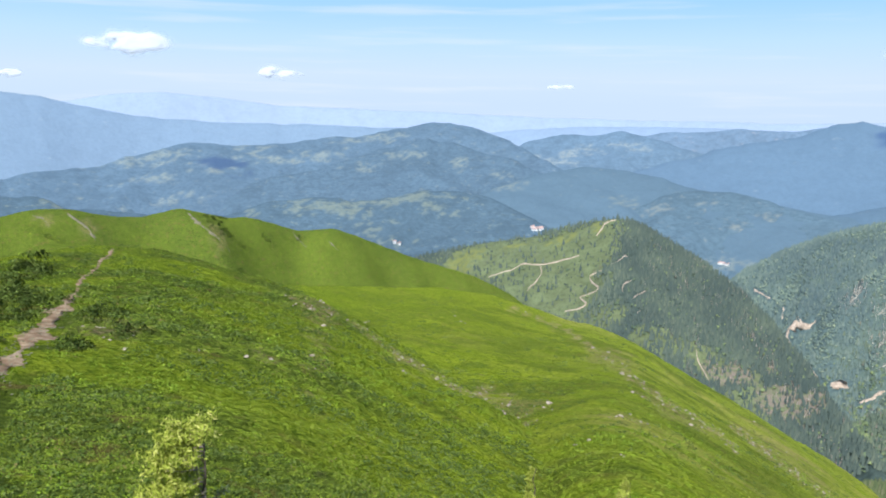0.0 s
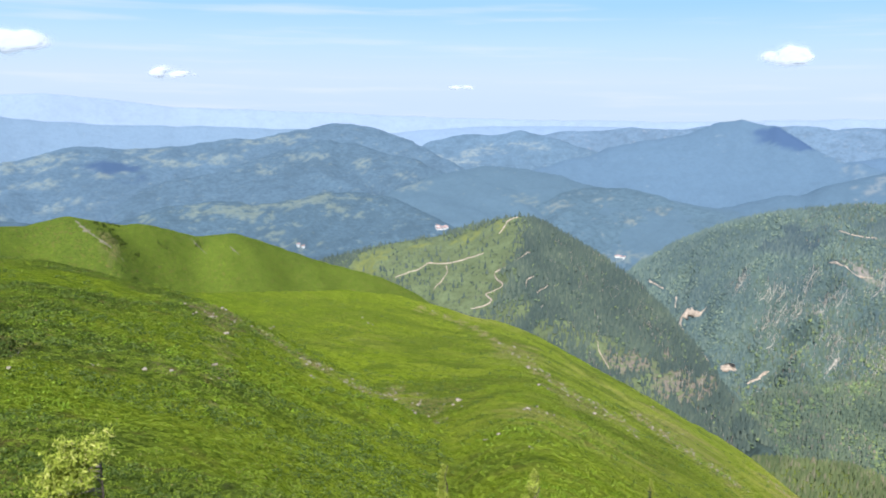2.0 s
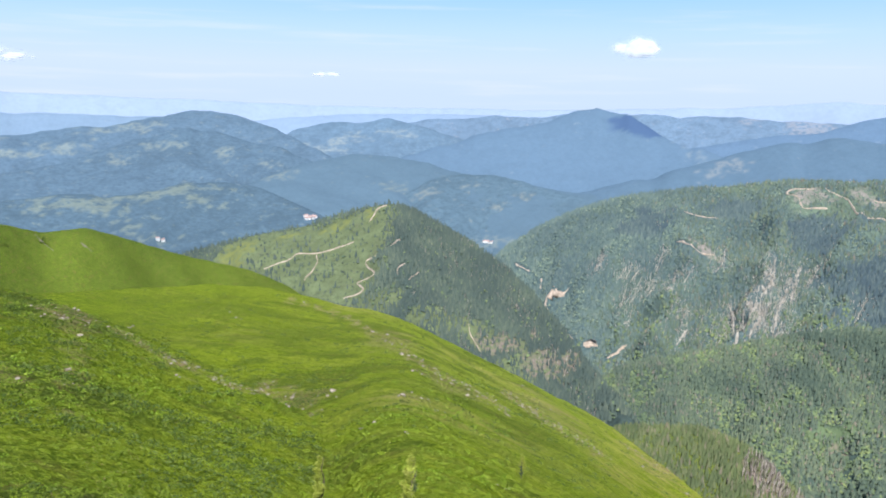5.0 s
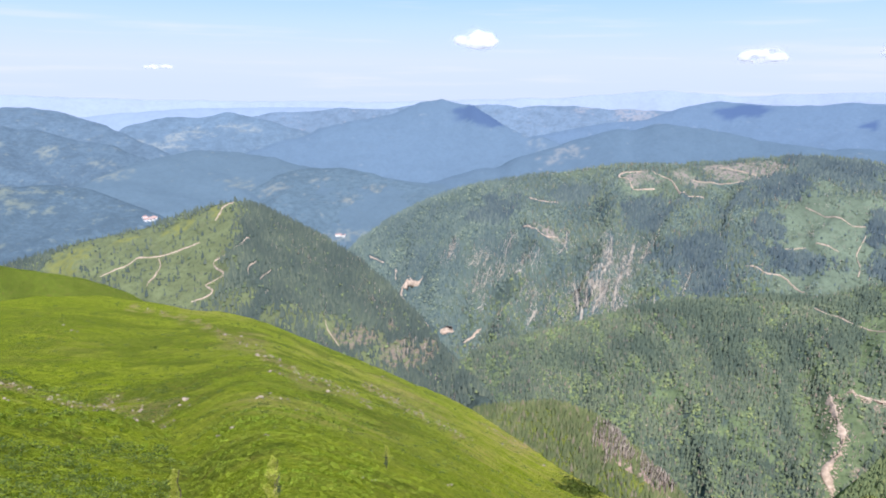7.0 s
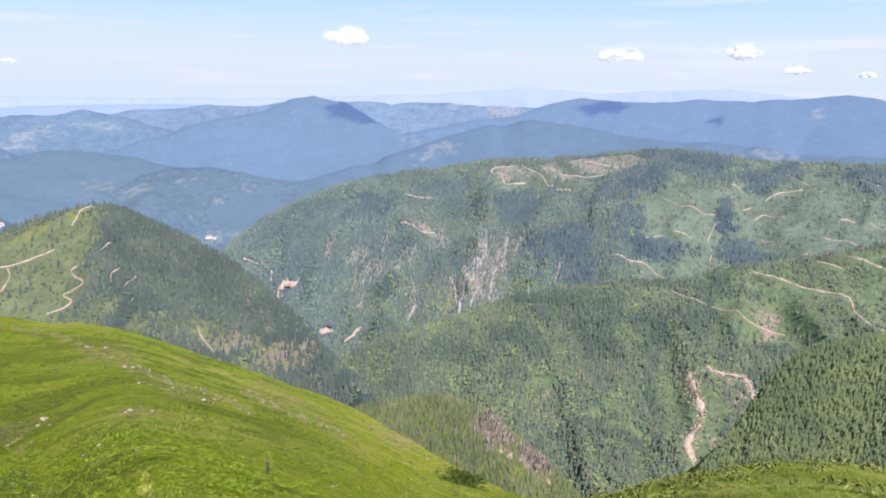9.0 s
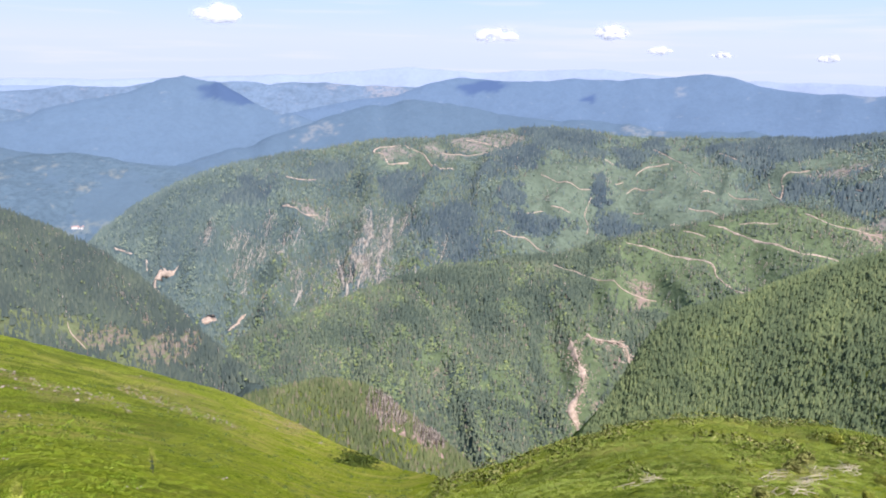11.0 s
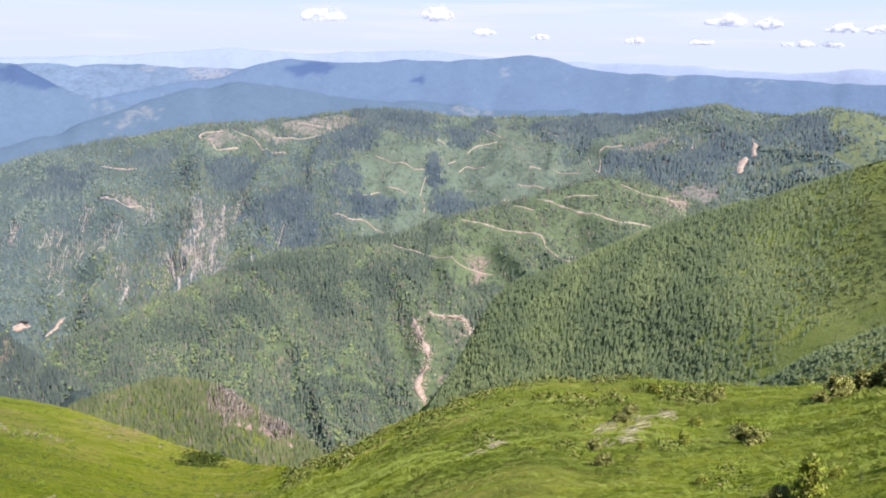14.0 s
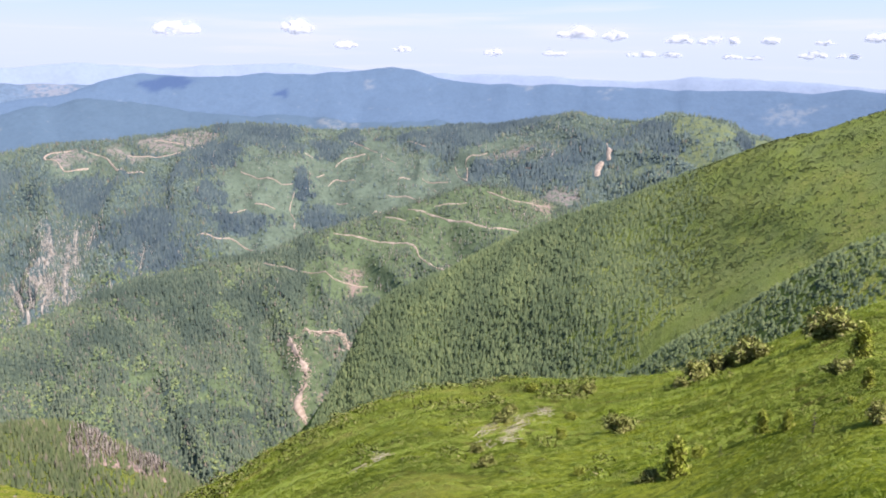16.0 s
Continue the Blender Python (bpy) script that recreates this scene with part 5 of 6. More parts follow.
# ---- near plants, stones and paths ----
EARTH = Surface("trodden_earth", 0.95, 0.1)
EARTH.bump(EARTH.noise(0.25, 6), 0.12)
EARTH = EARTH.done(EARTH.mix(EARTH.noise(0.5, 6, low=0.4, high=0.62), (0.175, 0.110, 0.064), (0.29, 0.220, 0.14)))
STONE = Surface("lichen_stone", 0.9, 0.2)
STONE.bump(STONE.noise(0.15, 6), 0.05)
STONE = STONE.done(STONE.mix(STONE.noise(0.4, 6, low=0.4, high=0.65), (0.20, 0.185, 0.12), (0.115, 0.105, 0.06)))
BARK = Surface("dark_bark", 0.95, 0.1)
BARK = BARK.done(BARK.mix(BARK.noise(0.03, 5), (0.05, 0.04, 0.03), (0.13, 0.10, 0.08)))
GREY_WOOD = Surface("weathered_wood", 0.9, 0.15)
GREY_WOOD = GREY_WOOD.done(GREY_WOOD.mix(GREY_WOOD.noise(0.05, 5), (0.30, 0.25, 0.19), (0.17, 0.135, 0.105)))
BLADES = leaves("grass_blades", [(0.0, (0.135, 0.196, 0.013)), (0.45, (0.178, 0.244, 0.017)), (0.85, (0.220, 0.282, 0.026)), (1.0, (0.27, 0.30, 0.055))])
HEATH = leaves("heath_leaves", [(0.0, (0.100, 0.150, 0.016)), (0.5, (0.138, 0.194, 0.022)), (0.9, (0.185, 0.236, 0.036)), (0.97, (0.22, 0.19, 0.06)), (1.0, (0.24, 0.15, 0.07))])
FRESH = leaves("fresh_yellow_leaves", [(0.0, (0.20, 0.25, 0.03)), (0.5, (0.33, 0.38, 0.055)), (0.9, (0.44, 0.46, 0.10)), (1.0, (0.50, 0.47, 0.16))], thin=0.15)
BUSH = leaves("juniper_leaves", [(0.0, (0.100, 0.145, 0.030)), (0.45, (0.18, 0.225, 0.052)), (0.8, (0.28, 0.295, 0.09)), (1.0, (0.36, 0.31, 0.15))])
TAN_BUSH = leaves("yellowed_juniper_leaves", [(0.0, (0.19, 0.225, 0.055)), (0.45, (0.33, 0.36, 0.10)), (0.8, (0.45, 0.45, 0.15)), (1.0, (0.52, 0.46, 0.21))], thin=0.15)
JUNIPER_DARK = leaves("dark_juniper", [(0.0, (0.048, 0.080, 0.016)), (0.6, (0.078, 0.116, 0.024)), (1.0, (0.15, 0.19, 0.05))])
STRAW = leaves("bleached_wood", [(0.0, (0.24, 0.215, 0.13)), (0.6, (0.37, 0.335, 0.225)), (1.0, (0.50, 0.46, 0.34))])


def part(name, bm, material, parent, label=""):
    """Links a bmesh as one mesh object under a thing or a part."""
    me = bpy.data.meshes.new(name)
    bm.to_mesh(me)
    bm.free()
    me.materials.append(material)
    ob = new(name, me)
    ob.parent = parent
    return tagged(ob, label)


def from_arrays(name, co, tris, material, parent, label="", soft=0.0):
    """One mesh of leaves; soft rounds their shading to that of a leafy crown about the stem."""
    co = np.array(co)
    me = sheet(name, co, np.array(tris), soft > 0)
    if soft:
        way = np.column_stack([co[:, :2], np.full(len(co), soft)]) + np.random.default_rng(7).normal(0, 0.12, co.shape)
        me.normals_split_custom_set_from_vertices(way / np.linalg.norm(way, axis=1)[:, None])
    me.materials.append(material)
    ob = new(name, me)
    ob.parent = parent
    return tagged(ob, label)


for k, (width, points) in enumerate(FOOTPATH):
    band("footpath", "narrow trodden brown earth footpath along the grassy ridge", "path", width, points, ground_height, 6, 125, 0.035, 0.25, EARTH, 0.9, 1.0, 50 + k, None, 0.7)
for k, (width, points) in enumerate(PEAK_PATHS):
    band("bare_streak", "pale bare earth streak on the grassy ridge", "path", width, points, ground_height, 200, 470, 0.3, 1.0, STONE, 0.45, 1.5, 60 + k, None, 1.4)


def tuft(blades, seed, wide=0.5, leaf=0.05, stand=1.0):
    """Loose blades that lean out from one foot."""
    g = np.random.default_rng(seed)
    co, tris = [], []
    for _ in range(blades):
        a, out = g.uniform(0, 6.283), g.uniform(0.1, 1) * wide
        foot = np.array([math.cos(a), math.sin(a), 0]) * out * 0.5
        tip = np.array([math.cos(a + g.normal(0, 0.5)), math.sin(a + g.normal(0, 0.5)), 0]) * out * 1.1 + [0, 0, stand * g.uniform(0.5, 1)]
        side = np.array([-math.sin(a), math.cos(a), 0]) * leaf
        n = len(co)
        co += [foot - side, foot + side, tip]
        tris.append((n, n + 1, n + 2))
    return np.array(co), np.array(tris)


def turf(count, seed, leaf=0.35, tilt=0.35, rise=0.22, slim=0.3):
    """Short leaves that lie almost flat in a tuft of the width 1, combed one way where they are slim."""
    g = np.random.default_rng(seed)
    co, tris = [], []
    for _ in range(count):
        a, q = g.uniform(0, 6.283), math.sqrt(g.uniform(0, 1)) * 0.5
        c = np.array([q * math.cos(a), q * math.sin(a), rise * (1 - 3 * q * q) * g.uniform(0.5, 1.2)])
        n = np.array([g.normal(0, tilt), g.normal(0, tilt), 1.0])
        n /= np.linalg.norm(n)
        turn = a * 3 if slim > 0.2 else 1.571 + g.normal(0, 0.5)
        u = np.cross(n, [math.cos(turn), math.sin(turn), 0.1])
        u /= np.linalg.norm(u)
        v = np.cross(n, u)
        s = leaf * g.uniform(0.6, 1.3)
        k = len(co)
        co += [c - u * s * slim, c + u * s * slim, c + v * s * (0.9 + 0.03 / slim)]
        tris.append((k, k + 1, k + 2))
    return np.array(co), np.array(tris)


def meadow_spots(count, r0, r1, b0=-36, b1=108, keep=None):
    b = rng.uniform(b0, b1, count)
    r = np.exp(rng.uniform(math.log(r0), math.log(r1), count))
    if keep is not None:
        ok = rng.uniform(0, 1, count) < keep(b, r)
        b, r = b[ok], r[ok]
    ok = off_path(b, r)
    b, r = b[ok], r[ok]
    return b, r, np.stack([*xy(b, r), ground_height(b, r)], -1)


path_free = kdtree.KDTree(len(cleared))
for k, (x, y, z, w) in enumerate(cleared):
    path_free.insert((x, y, z), k)
path_free.balance()


def off_path(b, r):
    keep = np.ones(len(b), bool)
    for k, (x, y) in enumerate(zip(*xy(b, r))):
        _, j, d = path_free.find((x, y, 0))
        keep[k] = d > cleared[j][3] * 0.8
    return keep


for k, (count, low, high) in enumerate(((22000, 0.09, 0.24), (22000, 0.08, 0.19))):
    b, r, p = meadow_spots(count, 5, 70, keep=lambda b, r: 1 - 0.8 * step(12, 28, b) - 0.2 * step(44, 46, b))
    n = len(p)
    size = rng.uniform(low, high, n) * np.clip(r / 20, 0.6, 1.6) * 0.8
    lie = radians(48) + 0.35 * fbm(p[:, 0] / 5, p[:, 1] / 5, 3, 45) + rng.normal(0, 0.35, n)
    ob = scatter("grass", turf(11, 40 + k, 0.55, 0.4, 0.3, 0.08), p - [0, 0, 0.01], size, lie, BLADES, size * 1.5, False)
    tagged(ob, "long soft green alpine grass in tufts", "grass", kind="stuff")


SEDGE = leaves("sedge_blades", [(0.0, (0.145, 0.205, 0.028)), (0.5, (0.190, 0.252, 0.040)), (0.9, (0.235, 0.285, 0.060)), (1.0, (0.30, 0.255, 0.10))], stand=5)
b, r, p = meadow_spots(34000, 6, 62, 46, 108, lambda b, r: 0.5 + 0.3 * step(-0.2, 0.12, fbm(xy(b, r)[0] / 3.5, xy(b, r)[1] / 3.5, 4, 91)))
n = len(p)
size = rng.uniform(0.10, 0.26, n) * np.clip(r / 30, 0.3, 1.3)
lie = radians(60) + 1.2 * fbm(p[:, 0] / 5, p[:, 1] / 5, 3, 47) + rng.normal(0, 0.4, n)
tagged(scatter("grass", turf(8, 44, 0.55, 0.45, 0.3, 0.085), p - [0, 0, 0.01], size, lie, SEDGE, size * 1.5, False), "yellow-green sedge and grass on the brow", "grass", kind="stuff")


def heath_share(b, r):
    return paint_ground(b, r)[:, 0]


b, r, p = meadow_spots(18000, 7, 130, -36, 108, heath_share)
n = len(p)
size = rng.uniform(0.16, 0.42, n) * np.clip(r / 24, 0.7, 2.0)
tagged(scatter("heath", turf(18, 60, 0.12, 0.55, 0.4), p - [0, 0, 0.02], size, rng.uniform(0, 6.28, n), HEATH, size * 1.3, False), "low dark green bilberry heath", "heath", kind="stuff")
b, r, p = meadow_spots(1200, 30, 62, 48, 84, lambda b, r: step(-0.15, 0.15, fbm(*[v / 7 for v in xy(b, r)], 3, 88)) * step(0, 8, r - 34 + 0 * b))
n = len(p)
size = 0.25 + 0.85 * rng.uniform(0, 1, n) ** 2
tagged(scatter("low_shrubs", clump(110, 61, 0.10, 0.62), p - [0, 0, 0.05], size, rng.uniform(0, 6.28, n), BUSH, size * 1.35, False, 0.0, 2.0), "low yellow-green shrubs on the grassy brow", "shrubs", kind="stuff")
b, r, p = meadow_spots(8000, 40, 245, -14, 46, lambda b, r: 0.25 + 0.75 * step(0.0, 0.2, fbm(xy(b, r)[0] / 12, xy(b, r)[1] / 12, 3, 79)))
n = len(p)
size = (0.2 + 0.6 * rng.uniform(0, 1, n) ** 3) * np.clip(r / 90, 0.5, 1.3)
tagged(scatter("low_shrubs", clump(18, 62, 0.26, 0.5), p - [0, 0, 0.05], size, rng.uniform(0, 6.28, n), JUNIPER_DARK, size * 1.3, False), "small scattered shrubs on the green slope", "shrubs", kind="stuff")


b, r, p = meadow_spots(5200, 14, 112, -34, 2, lambda b, r: 0.12 + 0.88 * step(0.02, 0.22, fbm(xy(b, r)[0] / 8, xy(b, r)[1] / 8, 4, 77)))
n = len(p)
size = (0.2 + 0.5 * rng.uniform(0, 1, n) ** 3) * np.clip(r / 45, 0.6, 1.3)
tagged(scatter("low_shrubs", clump(40, 67, 0.12, 0.5), p - [0, 0, 0.04], size, rng.uniform(0, 6.28, n), HEATH, size * 1.5, False), "dark bilberry tufts on the grassy shoulder", "shrubs", kind="stuff")


b, r, p = meadow_spots(190, 14, 54, 56, 107, lambda b, r: step(0.0, 0.22, fbm(xy(b, r)[0] / 6, xy(b, r)[1] / 6, 4, 90)))
n = len(p)
size = (0.25 + 0.75 * rng.uniform(0, 1, n) ** 2) * np.clip(r / 35, 0.5, 1.2)
tagged(scatter("juniper_mats", clump(130, 68, 0.09, 0.55), p - [0, 0, 0.06], size, rng.uniform(0, 6.28, n), BUSH, size * 1.7, False, 0.0, 1.8), "dark green juniper mats in the grass on the brow", "shrubs", kind="stuff")


b, r, p = meadow_spots(12000, 9, 120, -36, 8, lambda b, r: step(0.0, 0.2, fbm(xy(b, r)[0] / 5, xy(b, r)[1] / 5, 5, 177)))
n = len(p)
size = (0.12 + 0.34 * rng.uniform(0, 1, n) ** 2) * np.clip(r / 28, 0.5, 1.8)
tagged(scatter("heath", clump(20, 69, 0.18, 0.6), p - [0, 0, 0.03], size, rng.uniform(0, 6.28, n), JUNIPER_DARK, size * 1.6, False), "dark low heath tufts in the alpine grass", "heath", kind="stuff")


HERB = leaves("bright_herb_leaves", [(0.0, (0.16, 0.27, 0.018)), (0.6, (0.235, 0.36, 0.028)), (1.0, (0.33, 0.44, 0.055))])
b, r, p = meadow_spots(13000, 9, 110, -36, 24, lambda b, r: 0.1 + 0.9 * step(0.0, 0.2, fbm(xy(b, r)[0] / 6, xy(b, r)[1] / 6, 5, 179)))
n = len(p)
size = (0.08 + 0.2 * rng.uniform(0, 1, n) ** 2) * np.clip(r / 28, 0.5, 1.8)
tagged(scatter("herbs", clump(16, 82, 0.2, 0.6), p - [0, 0, 0.02], size, rng.uniform(0, 6.28, n), HERB, size * 1.7, False, 0.0, 1.5), "bright green leafy herbs among the alpine grass", "herbs", kind="stuff")


# darker thickets beside the footpath and at the foot of the slope
b, r, p = meadow_spots(36000, 9, 240, -36, 48, THICKET.mask)
n = len(p)
size = rng.uniform(0.3, 0.75, n) * np.clip(r / 40, 0.9, 2.4)
tagged(scatter("juniper_thicket", clump(46, 63, 0.13, 0.5), p - [0, 0, 0.05], size, rng.uniform(0, 6.28, n), JUNIPER_DARK, size * 1.4, False, 0.0, 1.0), "dark green creeping juniper beside the footpath", "shrubs", kind="stuff")


b, r, p = meadow_spots(30000, 300, 470, -31, -9, lambda b, r: 0.7 * PEAK_JUNIPER.mask(b, r) * (0.3 + 0.7 * step(-0.1, 0.2, fbm(xy(b, r)[0] / 9, xy(b, r)[1] / 9, 3, 92))))
n = len(p)
size = rng.uniform(0.5, 1.5, n)
tagged(scatter("juniper_thicket", clump(20, 65, 0.24, 0.5), p - [0, 0, 0.1], size, rng.uniform(0, 6.28, n), JUNIPER_DARK, size * 1.4, False, 0.0, 1.0), "dark juniper patches on the grassy ridge", "shrubs", kind="stuff")


# stones, in the stony patches and singly
def stone_mesh(seed):
    g = np.random.default_rng(seed)
    bm = bmesh.new()
    bmesh.ops.create_icosphere(bm, subdivisions=2, radius=0.5)
    for v in bm.verts:
        v.co *= 1 + 0.4 * noise.noise(v.co * 2.3 + Vector((seed * 7.1, 0, 0)))
        v.co.z *= 0.6
    bmesh.ops.recalc_face_normals(bm, faces=bm.faces)
    me = bpy.data.meshes.new("stone")
    bm.to_mesh(me)
    bm.free()
    me.materials.append(PALE_STONE)
    return me


PALE_STONE = Surface("pale_stone", 0.9, 0.2)
PALE_STONE.bump(PALE_STONE.noise(0.15, 6), 0.05)
PALE_STONE = PALE_STONE.done(PALE_STONE.mix(PALE_STONE.noise(0.4, 6, low=0.4, high=0.65), (0.34, 0.29, 0.215), (0.18, 0.15, 0.105)))
STONES = [stone_mesh(k) for k in range(4)]
ROCKS = [(11.6, -25.6, 0.88), (8.6, -23, 1.33), (5.8, -23, 1.15), (5.4, -23.7, 0.88), (0.2, -21.4, 0.97), (1.1, -21.9, 0.8), (-3.6, -19.5, 0.97), (-2.2, -20, 0.62), (15.2, -26, 0.71), (14.5, -23.3, 1.06), (16.3, -23.4, 0.8),
         (18.1, -24.4, 0.62), (12.9, -18.5, 0.8), (13.8, -19.3, 0.71), (15.2, -20.2, 0.8), (6.9, -16.1, 0.44), (1.5, -16.8, 0.62), (-5.9, -17, 0.53), (-9.9, -15.3, 0.71), (-25.5, -16.1, 0.62), (-25.1, -17, 0.62),
         (-23.9, -17.9, 0.71), (-19, -18.4, 0.53), (19.3, -22.4, 0.8), (16, -21.5, 0.71), (30.1, -30.1, 0.71), (23.6, -29.7, 0.62), (42.7, -32.5, 0.71)]
for k, (b, a, wide) in enumerate(ROCKS):
    r = meet(ground_height, b, a, 4, 300)
    for j in range(3):
        bb, rr = b + rng.normal(0, wide * 0.5), r * (1 + rng.normal(0, 0.012))
        size = radians(wide) * r * rng.uniform(0.16, 0.5)
        x, y = xy(bb, rr)
        ob = new("rock", STONES[(k + j) % 4])
        ob.matrix_world = pose(x, y, float(ground_height(np.array([bb]), np.array([rr]))[0]) + 0.06 * size, rng.uniform(-15, 15), rng.uniform(-15, 15), rng.uniform(0, 360)) @ Matrix.Diagonal((size, size * 0.8, size * 0.8, 1))
        tagged(ob, "grey weathered rock lying in the grass", "rock", "rocks on the slope")
b, r, p = meadow_spots(26000, 12, 260, -36, 60, lambda b, r: STONY.mask(b, r) * 0.16)
n = len(p)
size = (0.05 + 0.26 * rng.uniform(0, 1, n) ** 4) * np.clip(r / 50, 0.8, 1.6)
tri = crown(70, 0.6)
tagged(scatter("scree", tri, p - [0, 0, 0.03], size, rng.uniform(0, 6.28, n), PALE_STONE, size * 1.4, False), "small grey stones strewn over bare patches", "stones", kind="stuff")


b, r, p = meadow_spots(60000, 30, 260, -16, 42, lambda b, r: ERODED.mask(b, r) * 0.5)
n = len(p)
few = rng.uniform(0, 1, n) < 0.45
size = rng.uniform(0.06, 0.22, n) * np.clip(r / 70, 0.7, 1.6)
tagged(scatter("scree", tri, p[few] - [0, 0, 0.03], size[few], rng.uniform(0, 6.28, few.sum()), PALE_STONE, size[few] * 1.4, False), "small stones along worn edges of the slope", "stones", kind="stuff")
size = size * 2.2
tagged(scatter("heath", clump(16, 64, 0.26, 0.5), p[~few] - [0, 0, 0.03], size[~few], rng.uniform(0, 6.28, (~few).sum()), HEATH, size[~few] * 1.5, False), "low heath along worn edges of the slope", "heath", kind="stuff")

# loose stones on the wide part of the footpath
p = line(FOOTPATH[0][1], ground_height, 6, 125, 0.02)
p = p[rng.integers(0, len(p), 260)] + rng.normal(0, 0.4, (260, 2))
b, r = polar(p)
size = rng.uniform(0.02, 0.07, len(p)) * np.clip(r / 20, 0.7, 1.4)
tagged(scatter("path_stones", tri, np.column_stack([p, ground_height(b, r) + 0.01]), size, rng.uniform(0, 6.28, len(p)), STONE, size * 1.3, False), "loose brown stones on the trodden footpath", "stones", kind="stuff")


# ---- shrubs and small spruces ----
def stem(bm, points, radii, sides=6):
    """A bent, tapering stem through points."""
    rings = []
    for k, (p, q) in enumerate(zip(points, radii)):
        p = Vector(p)
        way = (Vector(points[min(k + 1, len(points) - 1)]) - Vector(points[max(k - 1, 0)])).normalized()
        side = way.orthogonal().normalized()
        up = way.cross(side)
        rings.append([bm.verts.new(p + (side * math.cos(6.283 * j / sides) + up * math.sin(6.283 * j / sides)) * q) for j in range(sides)])
    for a, b in zip(rings, rings[1:]):
        for j in range(sides):
            bm.faces.new((a[j], a[(j + 1) % sides], b[(j + 1) % sides], b[j]))
    bm.faces.new(rings[-1])
    bm.faces.new(rings[0][::-1])


def sprays(branches, per, leaf, seed, droop=0.1):
    """Leafy sprays along branches: small three-cornered leaves."""
    g = np.random.default_rng(seed)
    co, tris = [], []
    for points in branches:
        pts = np.array([tuple(p) for p in points])
        for _ in range(per):
            t = g.uniform(0.15, 1.0) * (len(pts) - 1)
            k = min(int(t), len(pts) - 2)
            c = pts[k] + (pts[k + 1] - pts[k]) * (t - k) + g.normal(0, leaf * 1.1, 3)
            u = g.normal(0, 1, 3)
            u /= np.linalg.norm(u)
            v = np.cross(u, g.normal(0, 1, 3))
            v /= np.linalg.norm(v)
            s = leaf * g.uniform(0.6, 1.4)
            n = len(co)
            co += [c - u * s * 0.3, c + u * s * 0.3, c + v * s * 1.5 - np.array([0, 0, droop * s]), c - v * s * 0.5]
            tris += [(n, n + 1, n + 2), (n + 1, n, n + 3)]
    return co, tris


def spruce(name, label, tall, wide, seed, needles, bare=0.0, levels=9, leaf=0.05, per=26):
    """A small conifer: trunk, whorls of branches, and needles on them."""
    g = random.Random(seed)
    root = new(name)
    bm = bmesh.new()
    trunk = [(0.03 * tall * g.uniform(-1, 1) * k / 6, 0.03 * tall * g.uniform(-1, 1) * k / 6, tall * k / 6 - 0.05) for k in range(7)]
    stem(bm, trunk, [0.022 * tall * (1 - 0.14 * k) for k in range(7)])
    part("trunk", bm, BARK, root, "dark bare trunk")
    bm, leafy = bmesh.new(), []
    for k in range(levels):
        f = 0.1 + 0.85 * k / levels
        for j in range(5):
            a = 6.283 * (j + 0.37 * k + g.uniform(-0.2, 0.2)) / 5
            long = wide * 0.5 * (1 - f) ** 0.75 * g.uniform(0.75, 1.15) + 0.04 * tall
            z = tall * f
            pts = [(math.cos(a) * long * q, math.sin(a) * long * q, z + long * (0.28 * q - 0.18 * q * q + 0.1 * g.uniform(-1, 1) * q)) for q in (0, 0.35, 0.7, 1)]
            stem(bm, pts, [0.006 * tall, 0.005 * tall, 0.004 * tall, 0.002 * tall], 4)
            if g.random() >= bare:
                leafy.append(pts)
    leafy.append([(trunk[5][0], trunk[5][1], tall * 0.82), (trunk[6][0], trunk[6][1], tall * 1.02)])
    part("wood", bm, BARK, root)["kind"] = "stuff"
    co, tris = sprays(leafy, per, leaf * tall, seed)
    from_arrays("needles", co, tris, needles, root, "", 0.55 if bare < 0.5 else 0.0)
    return tagged(root, label, "spruce")


def bush(name, label, seed, needles, shoots=34, leaf=0.04, per=84, flat=0.5):
    """A low bush of the width 1: shoots from one stool, and leaves on them."""
    g = random.Random(seed)
    root = new(name)
    bm, leafy = bmesh.new(), []
    lobes = [(g.uniform(0, 6.283), g.uniform(0.1, 0.3), g.uniform(0.55, 1.1)) for _ in range(7)]
    for k in range(shoots):
        a, out, high = lobes[k % 7]
        x, y = math.cos(a) * out + g.gauss(0, 0.10), math.sin(a) * out + g.gauss(0, 0.10)
        up = flat * high * g.uniform(0.55, 1.1) * math.sqrt(max(0.1, 1 - (math.hypot(x, y) * 1.6) ** 2))
        pts = [(x * q, y * q, up * q ** 0.7) for q in (0, 0.35, 0.7, 1)]
        stem(bm, pts, [0.014, 0.011, 0.008, 0.004], 4)
        leafy.append(pts)
    part("wood", bm, BARK, root)["kind"] = "stuff"
    co, tris = sprays(leafy, per, leaf, seed)
    from_arrays("leaves", co, tris, needles, root, "", 0.9)
    return tagged(root, label, "shrub", "shrubs on the brow")


def foot(b, a, near=4.0, far=70.0):
    r = meet(ground_height, b, a, near, far)
    return r, Vector((*xy(b, r), float(ground_height(np.array([b]), np.array([r]))[0])))


def at(b, r):
    return Vector((*xy(b, r), float(ground_height(np.array([float(b)]), np.array([float(r)]))[0])))


